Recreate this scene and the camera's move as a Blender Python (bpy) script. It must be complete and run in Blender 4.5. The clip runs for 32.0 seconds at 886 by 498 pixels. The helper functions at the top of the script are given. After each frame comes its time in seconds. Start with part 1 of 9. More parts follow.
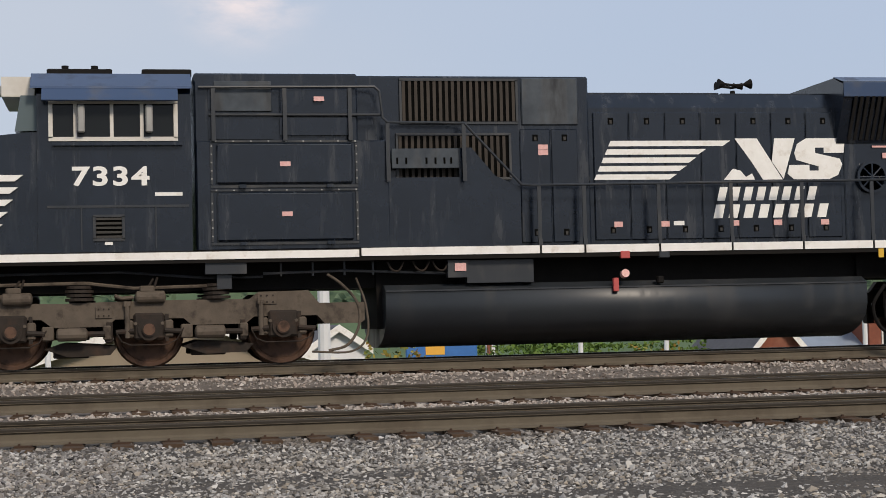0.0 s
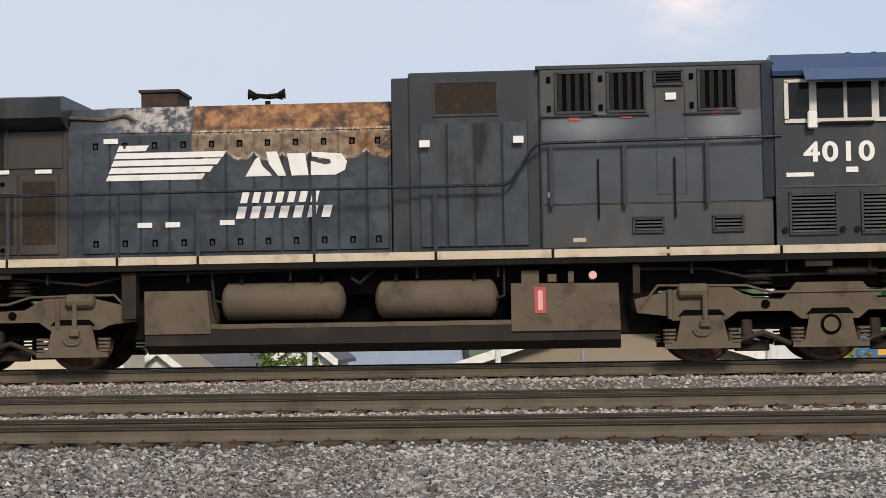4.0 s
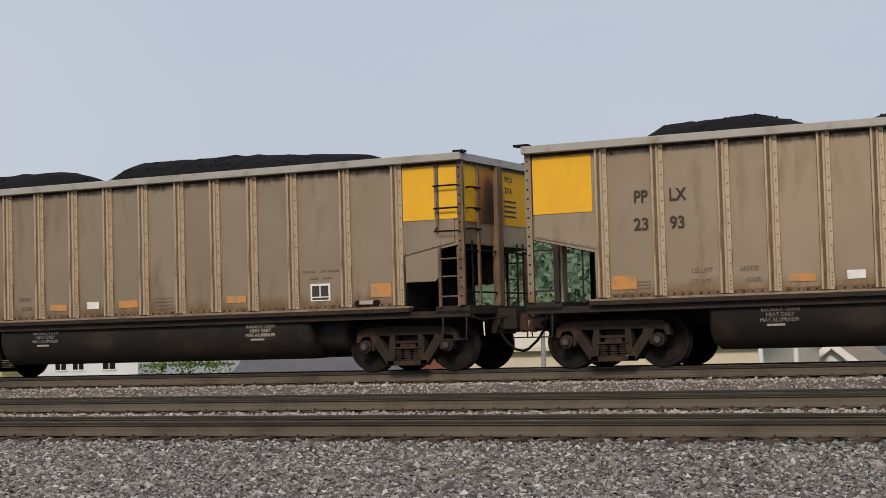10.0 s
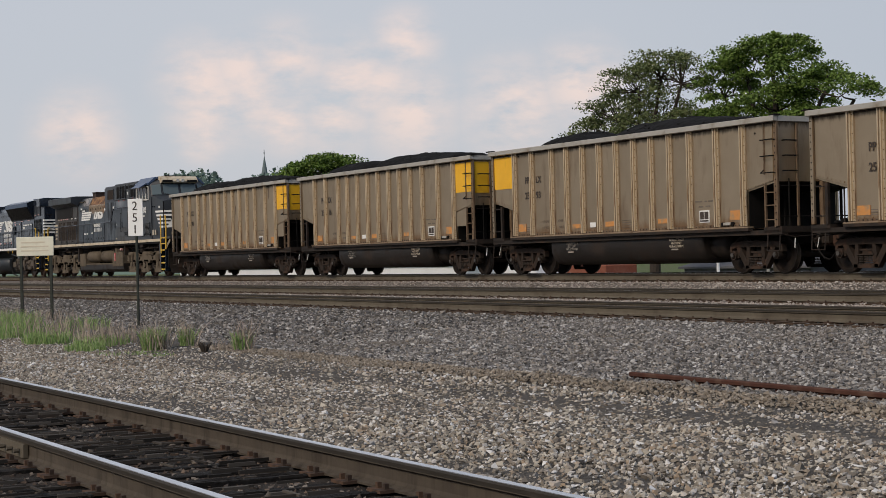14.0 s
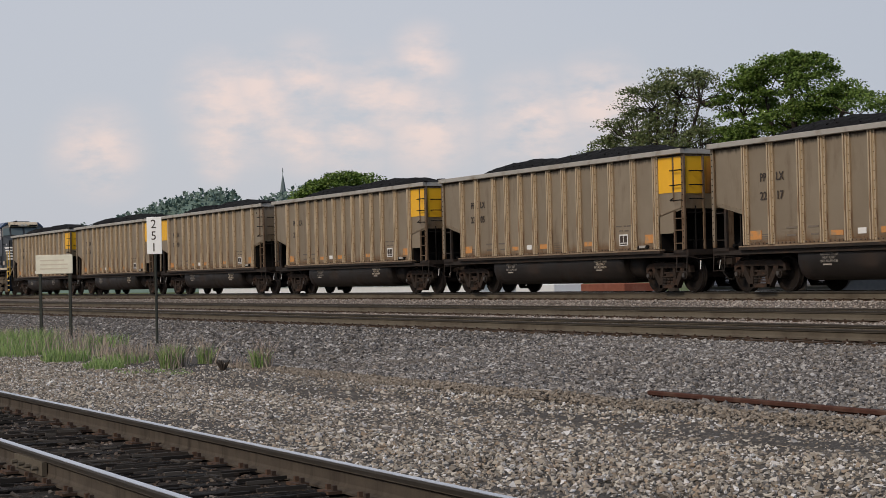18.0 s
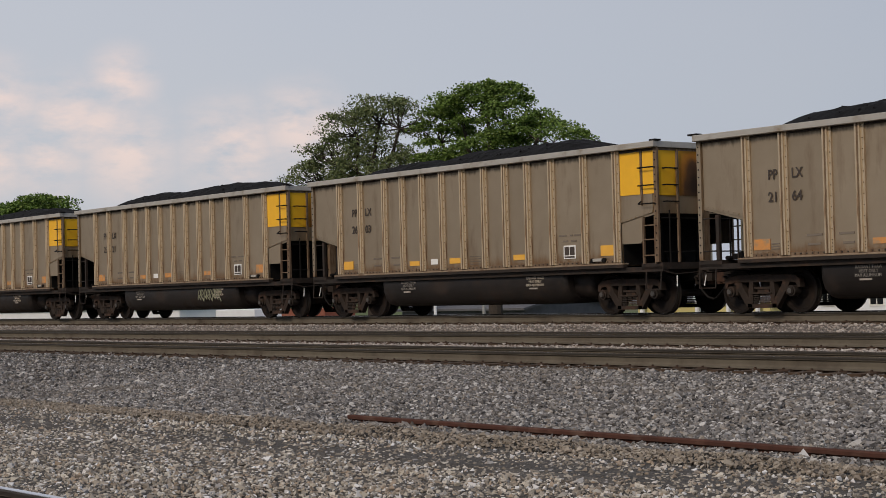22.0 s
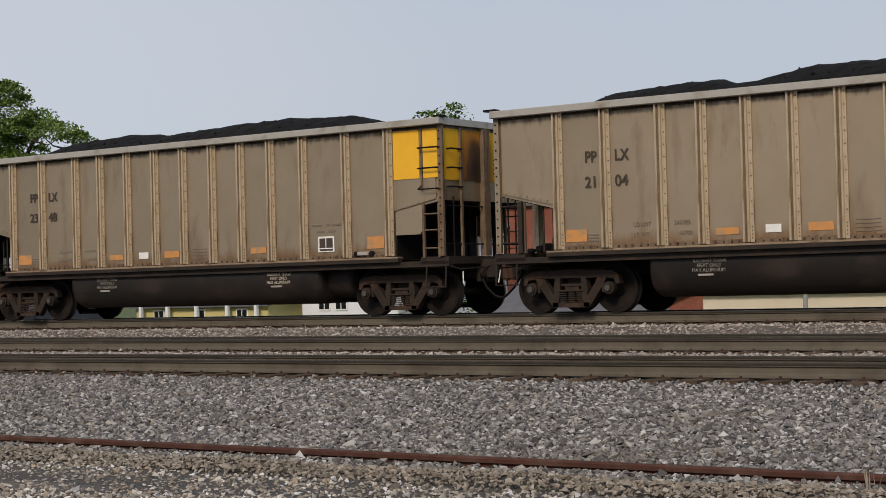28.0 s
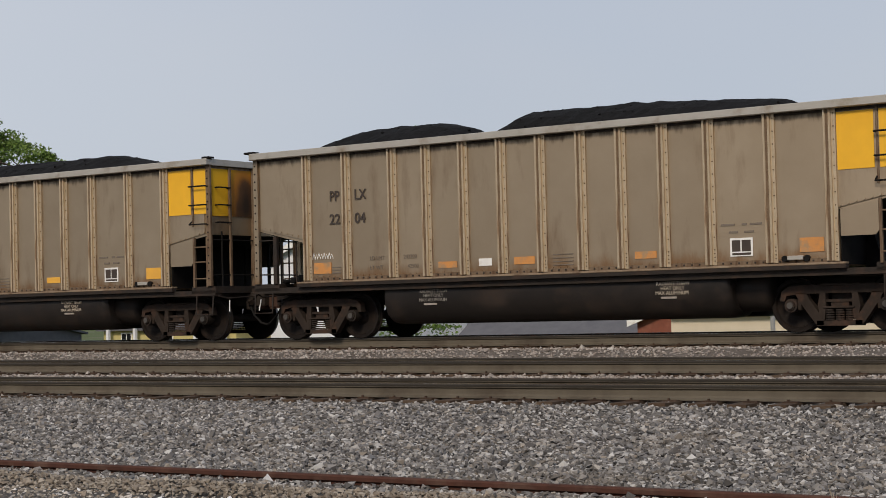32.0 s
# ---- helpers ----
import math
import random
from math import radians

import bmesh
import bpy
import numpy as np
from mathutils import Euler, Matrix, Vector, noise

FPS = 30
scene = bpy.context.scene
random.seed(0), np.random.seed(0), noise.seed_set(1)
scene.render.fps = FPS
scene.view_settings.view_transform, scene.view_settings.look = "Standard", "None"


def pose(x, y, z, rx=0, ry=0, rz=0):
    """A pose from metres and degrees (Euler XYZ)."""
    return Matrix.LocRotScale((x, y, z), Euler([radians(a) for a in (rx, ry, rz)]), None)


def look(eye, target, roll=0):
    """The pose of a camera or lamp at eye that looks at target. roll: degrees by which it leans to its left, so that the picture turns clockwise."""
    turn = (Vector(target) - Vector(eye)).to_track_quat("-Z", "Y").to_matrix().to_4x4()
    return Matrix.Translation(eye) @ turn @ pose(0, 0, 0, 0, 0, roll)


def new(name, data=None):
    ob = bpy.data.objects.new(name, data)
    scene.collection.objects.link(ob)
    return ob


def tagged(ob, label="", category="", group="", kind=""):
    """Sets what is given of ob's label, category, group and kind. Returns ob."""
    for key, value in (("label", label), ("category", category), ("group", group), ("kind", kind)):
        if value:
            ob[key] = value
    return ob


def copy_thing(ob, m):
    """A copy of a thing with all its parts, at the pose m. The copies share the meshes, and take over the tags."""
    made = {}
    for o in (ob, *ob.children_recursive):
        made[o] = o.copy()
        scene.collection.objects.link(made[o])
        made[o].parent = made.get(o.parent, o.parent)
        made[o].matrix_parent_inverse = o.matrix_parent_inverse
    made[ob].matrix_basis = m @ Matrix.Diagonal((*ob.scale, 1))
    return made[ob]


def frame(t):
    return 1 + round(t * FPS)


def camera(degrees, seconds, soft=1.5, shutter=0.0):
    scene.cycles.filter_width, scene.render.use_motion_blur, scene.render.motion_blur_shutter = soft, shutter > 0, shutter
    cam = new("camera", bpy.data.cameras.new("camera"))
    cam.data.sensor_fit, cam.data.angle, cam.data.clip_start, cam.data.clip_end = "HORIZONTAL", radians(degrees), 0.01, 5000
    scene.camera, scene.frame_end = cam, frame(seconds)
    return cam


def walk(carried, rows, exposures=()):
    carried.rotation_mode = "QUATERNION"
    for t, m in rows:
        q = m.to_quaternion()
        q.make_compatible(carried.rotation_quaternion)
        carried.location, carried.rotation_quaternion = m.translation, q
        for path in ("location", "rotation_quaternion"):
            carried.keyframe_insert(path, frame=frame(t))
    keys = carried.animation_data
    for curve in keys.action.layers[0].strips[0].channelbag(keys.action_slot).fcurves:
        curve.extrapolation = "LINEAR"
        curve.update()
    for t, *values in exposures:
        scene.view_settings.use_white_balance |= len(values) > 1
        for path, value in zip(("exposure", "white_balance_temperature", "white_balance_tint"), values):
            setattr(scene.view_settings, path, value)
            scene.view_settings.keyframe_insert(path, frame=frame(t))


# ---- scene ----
K = 0.93  # metres in one unit of the drawings below (train, tracks, town)
EYE = 0.586
# seconds, turn to the left, tilt up, roll (degrees), and how far the train has come along the track (drawing units)
ROWS = [
    (0, -10.89, 2.50, -1.36, 111.46),
    (0.5, -6.88, 2.52, -1.37, 106.80),
    (1, -3.96, 2.55, -1.29, 102.13),
    (1.5, -1.23, 2.60, -1.26, 97.48),
    (2, -0.42, 2.60, -1.22, 92.82),
    (2.5, 0.98, 2.62, -1.30, 88.01),
    (3, 1.65, 2.65, -1.22, 83.22),
    (3.5, 2.39, 2.66, -1.10, 78.53),
    (4, 4.09, 2.72, -0.90, 73.90),
    (4.5, 5.86, 2.79, -0.79, 69.28),
    (6.5, 13.46, 2.78, -1.08, 51.55),
    (7, 14.29, 2.75, -1.38, 46.96),
    (7.5, 15.80, 2.80, -1.51, 42.38),
    (8, 18.39, 2.88, -1.37, 37.76),
    (8.5, 21.81, 2.94, -1.32, 33.13),
    (9, 24.63, 2.96, -1.43, 28.53),
    (9.5, 25.72, 3.01, -1.62, 23.92),
    (10, 26.51, 3.01, -1.58, 19.33),
    (10.5, 29.96, 3.05, -1.40, 14.72),
    (11, 38.82, 1.27, -1.41, 10.08),
    (11.5, 46.83, 0.66, -1.41, 5.44),
    (12, 52.64, 0.34, -1.31, 0.80),
    (12.5, 57.04, 0.21, -1.27, -3.83),
    (13, 59.11, 0.22, -1.40, -8.46),
    (13.5, 60.71, 0.25, -1.44, -13.09),
    (14, 61.56, 0.29, -1.38, -17.72),
    (14.5, 62.11, 0.29, -1.43, -22.38),
    (16.5, 62.37, 0.40, -1.38, -41.00),
    (17, 62.32, 0.67, -1.43, -45.66),
    (17.5, 62.28, 0.80, -1.34, -50.34),
    (18, 62.16, 0.92, -1.34, -55.01),
    (18.5, 61.90, 1.08, -1.33, -59.72),
    (19, 61.01, 1.20, -1.35, -64.43),
    (19.5, 59.68, 1.30, -1.34, -69.09),
    (20, 58.56, 1.30, -1.38, -73.68),
    (20.5, 57.14, 1.34, -1.39, -78.31),
    (21, 55.40, 1.43, -1.35, -83.01),
    (21.5, 53.54, 1.48, -1.36, -87.71),
    (22, 52.04, 1.51, -1.48, -92.43),
    (22.5, 50.78, 1.48, -1.48, -97.21),
    (23, 49.48, 1.48, -1.50, -101.93),
    (23.5, 48.68, 1.47, -1.53, -106.53),
    (24, 47.36, 1.48, -1.50, -111.19),
    (24.5, 46.06, 1.42, -1.39, -115.90),
    (26.5, 40.19, 1.37, -1.34, -134.92),
    (27, 38.06, 1.32, -1.34, -139.60),
    (27.5, 36.54, 1.28, -1.42, -144.19),
    (28, 35.24, 1.23, -1.49, -148.87),
    (28.5, 35.18, 1.27, -1.41, -153.59),
    (29, 35.13, 1.26, -1.39, -158.37),
    (29.5, 35.11, 1.27, -1.43, -163.21),
    (30, 34.97, 1.27, -1.44, -167.99),
    (30.5, 34.29, 1.27, -1.47, -172.67),
    (31, 34.21, 1.34, -1.47, -177.34),
    (31.5, 34.10, 1.61, -1.47, -182.07),
    (32, 34.16, 1.97, -1.45, -186.83),
]


def camera_pose(yaw, tilt, roll):
    a, b = radians(yaw), radians(tilt)
    ahead = Vector((-math.sin(a) * math.cos(b), math.cos(a) * math.cos(b), math.sin(b)))
    return look((0, 0, EYE), Vector((0, 0, EYE)) + ahead, roll)


cam = camera(29.3, 32.0, soft=0.5)
walk(cam, [(t, camera_pose(yaw, tilt, roll)) for t, yaw, tilt, roll, s in ROWS], [(0, 0.04, 6500, 10), (1, 0.17, 6500, 10), (2, 0.22, 6500, 10), (4.5, 0.25, 6500, 10), (7, -0.03, 6500, 10), (9, -0.07, 6500, 10), (11, -0.07, 6500, 10), (13, -0.27, 6500, 10), (17, -0.27, 6500, 11), (20, -0.35, 6500, 11.5), (24, -0.28, 6500, 11.5), (28, -0.11, 6500, 10), (32, -0.14, 6500, 10)])

# ---- world and sun: a veiled evening sky ----
world = bpy.data.worlds.new("sky")
scene.world = world
world.use_nodes = True
wt = world.node_tree
wt.nodes.clear()


def wn(kind, **sets):
    n = wt.nodes.new(kind)
    for k, v in sets.items():
        n.inputs[k].default_value = v
    return n


SUN_ELEVATION, SUN_TURN = 36, 163  # degrees; turn clockwise from +y
sky = wt.nodes.new("ShaderNodeTexSky")
sky.sky_type, sky.sun_disc = "NISHITA", False
sky.sun_elevation, sky.sun_rotation = radians(SUN_ELEVATION), radians(SUN_TURN)
sky.air_density, sky.dust_density, sky.ozone_density = 1.2, 2.0, 1.5
coord = wt.nodes.new("ShaderNodeTexCoord")
stretch = wt.nodes.new("ShaderNodeMapping")
stretch.inputs["Scale"].default_value = (1.0, 1.0, 2.4)
puffs = wn("ShaderNodeTexNoise", Scale=24.0, Detail=9.0, Roughness=0.58)
veil = wn("ShaderNodeTexNoise", Scale=1.6, Detail=3.0, Roughness=0.5)
pr = wt.nodes.new("ShaderNodeValToRGB")
pr.color_ramp.elements[0].position, pr.color_ramp.elements[1].position = 0.33, 0.60
vr = wt.nodes.new("ShaderNodeValToRGB")
vr.color_ramp.elements[0].position, vr.color_ramp.elements[1].position = 0.30, 0.75
vr.color_ramp.elements[0].color = (0.50, 0.575, 0.71, 1)
vr.color_ramp.elements[1].color = (0.61, 0.63, 0.69, 1)
# rosy cloud banks low in the west, and a faint one overhead
banks = None
for way, wide in (((-0.9315, 0.3478, 0.1066), 0.038), ((-0.9307, 0.3542, 0.0918), 0.040), ((-0.9232, 0.3675, 0.1129), 0.030), ((-0.9123, 0.3932, 0.1142), 0.038), ((-0.9217, 0.3754, 0.0981), 0.040), ((-0.8811, 0.4555, 0.1272), 0.029), ((-0.8970, 0.4295, 0.1048), 0.038), ((-0.8902, 0.4445, 0.1002), 0.030), ((-0.8839, 0.4596, 0.0867), 0.042), ((-0.9154, 0.3938, 0.0831), 0.030), ((-0.9566, 0.2811, 0.0762), 0.038), ((-0.9046, 0.4179, 0.0843), 0.035), ((-0.8547, 0.5118, 0.0869), 0.045), ((-0.8324, 0.5452, 0.0990), 0.040), ((-0.9344, 0.3483, 0.0755), 0.025), ((0.0735, 0.9750, 0.2100), 0.06)):
    apart = wt.nodes.new("ShaderNodeVectorMath")
    apart.operation = "DISTANCE"
    apart.inputs[1].default_value = way
    near = wt.nodes.new("ShaderNodeMapRange")
    near.interpolation_type = "SMOOTHSTEP"
    near.inputs[1].default_value, near.inputs[2].default_value, near.inputs[3].default_value, near.inputs[4].default_value = 0.0, wide, 1.0, 0.0
    wt.links.new(coord.outputs["Generated"], apart.inputs[0])
    wt.links.new(apart.outputs["Value"], near.inputs[0])
    if banks:
        most = wt.nodes.new("ShaderNodeMath")
        most.operation = "MAXIMUM"
        wt.links.new(banks, most.inputs[0])
        wt.links.new(near.outputs[0], most.inputs[1])
        banks = most.outputs[0]
    else:
        banks = near.outputs[0]
rosy = wt.nodes.new("ShaderNodeMath")
rosy.operation = "MULTIPLY"
tint = wt.nodes.new("ShaderNodeMix")
tint.data_type = "RGBA"
tint.inputs[7].default_value = (1.10, 0.90, 0.835, 1)
both = wt.nodes.new("ShaderNodeMix")
both.data_type = "RGBA"
both.inputs[0].default_value = 0.86
dim = wt.nodes.new("ShaderNodeVectorMath")
dim.operation = "SCALE"
dim.inputs["Scale"].default_value = 0.10
out = wt.nodes.new("ShaderNodeOutputWorld")
glow = wn("ShaderNodeBackground", Strength=1.0)
link = wt.links.new
link(coord.outputs["Generated"], stretch.inputs["Vector"])
link(stretch.outputs[0], puffs.inputs["Vector"])
link(stretch.outputs[0], veil.inputs["Vector"])
link(puffs.outputs["Fac"], pr.inputs[0])
link(veil.outputs["Fac"], vr.inputs[0])
link(pr.outputs[0], rosy.inputs[0])
link(banks, rosy.inputs[1])
link(rosy.outputs[0], tint.inputs[0])
split = wt.nodes.new("ShaderNodeSeparateXYZ")
eastward = wt.nodes.new("ShaderNodeMapRange")
eastward.inputs[1].default_value, eastward.inputs[2].default_value, eastward.inputs[3].default_value, eastward.inputs[4].default_value = -0.3, 0.35, 0.0, 0.65
bluer = wt.nodes.new("ShaderNodeMix")
bluer.data_type = "RGBA"
bluer.inputs[7].default_value = (0.415, 0.515, 0.705, 1)
link(coord.outputs["Generated"], split.inputs[0])
link(split.outputs["X"], eastward.inputs[0])
link(eastward.outputs[0], bluer.inputs[0])
link(vr.outputs[0], bluer.inputs[6])
westward = wt.nodes.new("ShaderNodeMapRange")
westward.inputs[1].default_value, westward.inputs[2].default_value, westward.inputs[3].default_value, westward.inputs[4].default_value = -0.55, -0.9, 0.0, 0.6
whiter = wt.nodes.new("ShaderNodeMix")
whiter.data_type = "RGBA"
whiter.inputs[7].default_value = (0.80, 0.82, 0.875, 1)
link(split.outputs["X"], westward.inputs[0])
link(westward.outputs[0], whiter.inputs[0])
link(bluer.outputs[2], whiter.inputs[6])
link(whiter.outputs[2], tint.inputs[6])
link(sky.outputs[0], dim.inputs[0])
link(dim.outputs[0], both.inputs[6])
link(tint.outputs[2], both.inputs[7])
link(both.outputs[2], glow.inputs["Color"])
link(glow.outputs[0], out.inputs[0])

lamp = bpy.data.lights.new("sun", "SUN")
lamp.energy, lamp.angle, lamp.color = 2.5, radians(12), (1.0, 0.86, 0.70)
sun = new("sun", lamp)
a, e = radians(SUN_TURN), radians(SUN_ELEVATION)
sun.matrix_world = look((math.sin(a) * math.cos(e), math.cos(a) * math.cos(e), math.sin(e)), (0, 0, 0))

# ---- materials ----


def material(name, c1, c2=None, rough=0.6, metal=0.0, size=0.3, dirt=None, dirt_size=2.0, dirt_amount=0.5, streak=1.0, bump=0.0, bump_size=0.02, dirt_rough=0.9, islands=None, objects=0.0, spec=None):
    """A surface of two shades in patches of a size (metres), with dirt in larger patches or streaks on top."""
    m = bpy.data.materials.new(name)
    m.use_nodes = True
    t = m.node_tree
    b = t.nodes["Principled BSDF"]
    b.inputs["Roughness"].default_value, b.inputs["Metallic"].default_value = rough, metal
    b.inputs["Specular IOR Level"].default_value = spec if spec is not None else (0.15 if rough >= 0.6 and not metal else 0.5)
    co = t.nodes.new("ShaderNodeTexCoord")
    c2 = c2 or tuple(v * 0.75 for v in c1)

    def noise_at(grain, stretch_z=1.0, detail=5.0):
        mp = t.nodes.new("ShaderNodeMapping")
        mp.inputs["Scale"].default_value = (1 / grain, 1 / grain, 1 / (grain * stretch_z))
        n = t.nodes.new("ShaderNodeTexNoise")
        n.inputs["Scale"].default_value, n.inputs["Detail"].default_value, n.inputs["Roughness"].default_value = 1.0, detail, 0.6
        t.links.new(co.outputs["Object"], mp.inputs["Vector"])
        t.links.new(mp.outputs[0], n.inputs["Vector"])
        return n.outputs["Fac"]

    def ramp(fac, p0, p1, a=(0, 0, 0), z=(1, 1, 1)):
        r = t.nodes.new("ShaderNodeValToRGB")
        r.color_ramp.elements[0].position, r.color_ramp.elements[1].position = p0, p1
        r.color_ramp.elements[0].color, r.color_ramp.elements[1].color = (*a, 1), (*z, 1)
        t.links.new(fac, r.inputs[0])
        return r

    if islands:
        g = t.nodes.new("ShaderNodeNewGeometry")
        r = ramp(g.outputs["Random Per Island"], 0, 1, islands[0], islands[-1])
        for n, c in enumerate(islands[1:-1]):
            r.color_ramp.elements.new((n + 1) / (len(islands) - 1)).color = (*c, 1)
        colour = r.outputs[0]
    else:
        colour = ramp(noise_at(size), 0.3, 0.7, c1, c2).outputs[0]
    if objects:
        info, hsv = t.nodes.new("ShaderNodeObjectInfo"), t.nodes.new("ShaderNodeHueSaturation")
        mr = t.nodes.new("ShaderNodeMapRange")
        mr.inputs[3].default_value, mr.inputs[4].default_value = 1 - objects, 1 + objects
        t.links.new(info.outputs["Random"], mr.inputs[0])
        t.links.new(mr.outputs[0], hsv.inputs["Value"])
        t.links.new(colour, hsv.inputs["Color"])
        colour = hsv.outputs[0]
    if dirt:
        k = ramp(noise_at(dirt_size, streak, 7.0), 0.62 - 0.35 * dirt_amount, 0.85 - 0.35 * dirt_amount)
        mix = t.nodes.new("ShaderNodeMix")
        mix.data_type = "RGBA"
        mix.inputs[7].default_value = (*dirt, 1)
        t.links.new(k.outputs[0], mix.inputs[0])
        t.links.new(colour, mix.inputs[6])
        colour = mix.outputs[2]
        mr = t.nodes.new("ShaderNodeMapRange")
        mr.inputs[3].default_value, mr.inputs[4].default_value = rough, dirt_rough
        t.links.new(k.outputs[0], mr.inputs[0])
        t.links.new(mr.outputs[0], b.inputs["Roughness"])
    t.links.new(colour, b.inputs["Base Color"])
    if bump:
        bp = t.nodes.new("ShaderNodeBump")
        bp.inputs["Strength"].default_value, bp.inputs["Distance"].default_value = 1.0, bump
        t.links.new(noise_at(bump_size), bp.inputs["Height"])
        t.links.new(bp.outputs[0], b.inputs["Normal"])
    return m


M = {}
M["car"] = material("weathered_aluminium", (0.442, 0.348, 0.243), (0.392, 0.305, 0.209), 0.52, 0.88, 0.9, (0.262, 0.186, 0.122), 0.5, 0.15, 4.0, 0.0015, 0.15, 0.60, None, 0.06, spec=0.2)
M["post"] = material("post_aluminium", (0.600, 0.490, 0.345), (0.490, 0.385, 0.255), 0.48, 0.62, 0.25, (0.20, 0.108, 0.055), 0.07, 0.34, 12.0, 0.001, 0.05, spec=0.25)
M["flange"] = material("post_flange", (0.20, 0.145, 0.095), (0.13, 0.088, 0.056), 0.7, 0.0, 0.2, (0.085, 0.045, 0.025), 0.06, 0.4, 9.0)
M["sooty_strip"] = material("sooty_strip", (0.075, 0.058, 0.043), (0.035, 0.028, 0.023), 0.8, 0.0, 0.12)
M["cap_steel"] = material("worn_cap_steel", (0.10, 0.090, 0.080), (0.07, 0.062, 0.055), 0.5, 0.3, 0.05)
M["rim"] = material("rim_aluminium", (0.47, 0.44, 0.39), (0.38, 0.35, 0.30), 0.45, 0.35, 0.6, (0.24, 0.19, 0.13), 0.6, 0.26)
M["sill"] = material("dusty_sill", (0.190, 0.122, 0.070), (0.130, 0.084, 0.050), 0.8, 0.0, 0.4, (0.075, 0.050, 0.035), 0.5, 0.32)
M["lip"] = material("worn_sill_lip", (0.34, 0.26, 0.175), (0.20, 0.135, 0.080), 0.6, 0.2, 0.5, (0.11, 0.065, 0.038), 0.35, 0.34)
M["tub"] = material("dark_tub", (0.022, 0.0175, 0.0148), (0.014, 0.0115, 0.0100), 0.5, 0.0, 0.5, (0.050, 0.034, 0.025), 0.9, 0.26, 1.0, 0.002, 0.3, spec=0.25)
M["truck"] = material("grimy_cast_steel", (0.030, 0.022, 0.017), (0.018, 0.014, 0.011), 0.75, 0.0, 0.2, (0.062, 0.036, 0.024), 0.35, 0.30, 1.0, 0.002, 0.03, spec=0.3)
M["loco_truck"] = material("oily_cast_steel", (0.118, 0.096, 0.075), (0.082, 0.067, 0.053), 0.7, 0.0, 0.25, (0.034, 0.027, 0.023), 0.22, 0.30, 1.0, 0.003, 0.04)
M["rust_wheel"] = material("rusty_wheel_steel", (0.125, 0.072, 0.049), (0.080, 0.048, 0.034), 0.7, 0.0, 0.2, (0.035, 0.025, 0.020), 0.2, 0.34)
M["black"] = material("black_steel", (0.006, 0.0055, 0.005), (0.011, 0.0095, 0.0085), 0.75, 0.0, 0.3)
M["wheel"] = material("wheel_steel", (0.016, 0.012, 0.010), (0.010, 0.008, 0.007), 0.7, 0.0, 0.15, (0.032, 0.022, 0.016), 0.3, 0.3)
M["knuckle"] = material("rusty_knuckle_steel", (0.085, 0.045, 0.030), (0.050, 0.029, 0.021), 0.75, 0.0, 0.12, (0.025, 0.019, 0.016), 0.25, 0.36)
M["tread"] = material("bright_steel", (0.20, 0.18, 0.16), (0.14, 0.13, 0.12), 0.4, 0.9, 0.1)
M["yellow"] = material("yellow_paint", (0.85, 0.46, 0.015), (0.76, 0.40, 0.015), 0.55, 0.0, 0.5, (0.45, 0.25, 0.05), 0.7, 0.12, 3.0)



def stained_edges(m):
    """Ragged rust stains: dark ones under the rim, paler ones above the sill."""
    t = m.node_tree
    b, co, xyz = t.nodes["Principled BSDF"], t.nodes.new("ShaderNodeTexCoord"), t.nodes.new("ShaderNodeSeparateXYZ")
    t.links.new(co.outputs["Object"], xyz.inputs[0])
    colour = b.inputs["Base Color"].links[0].from_socket
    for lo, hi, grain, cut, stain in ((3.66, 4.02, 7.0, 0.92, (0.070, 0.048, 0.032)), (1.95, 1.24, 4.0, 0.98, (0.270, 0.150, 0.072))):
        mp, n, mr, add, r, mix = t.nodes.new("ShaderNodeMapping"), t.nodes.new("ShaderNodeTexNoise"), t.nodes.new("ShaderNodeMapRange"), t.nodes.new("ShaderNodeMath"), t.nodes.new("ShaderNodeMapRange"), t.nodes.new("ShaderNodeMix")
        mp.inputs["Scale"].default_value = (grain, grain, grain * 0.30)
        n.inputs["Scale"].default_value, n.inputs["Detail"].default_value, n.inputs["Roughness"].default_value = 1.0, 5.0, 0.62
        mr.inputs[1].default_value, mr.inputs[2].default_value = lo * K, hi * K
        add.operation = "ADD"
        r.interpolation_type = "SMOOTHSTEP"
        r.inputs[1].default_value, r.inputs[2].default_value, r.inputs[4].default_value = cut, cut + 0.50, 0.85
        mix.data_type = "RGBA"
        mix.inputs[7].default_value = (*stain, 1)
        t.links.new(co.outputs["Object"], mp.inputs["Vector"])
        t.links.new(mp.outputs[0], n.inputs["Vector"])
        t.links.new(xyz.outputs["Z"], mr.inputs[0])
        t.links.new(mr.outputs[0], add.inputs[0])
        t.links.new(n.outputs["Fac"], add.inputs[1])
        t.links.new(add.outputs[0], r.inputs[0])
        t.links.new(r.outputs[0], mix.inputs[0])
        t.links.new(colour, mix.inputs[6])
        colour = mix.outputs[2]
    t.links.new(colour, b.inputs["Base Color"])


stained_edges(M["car"])


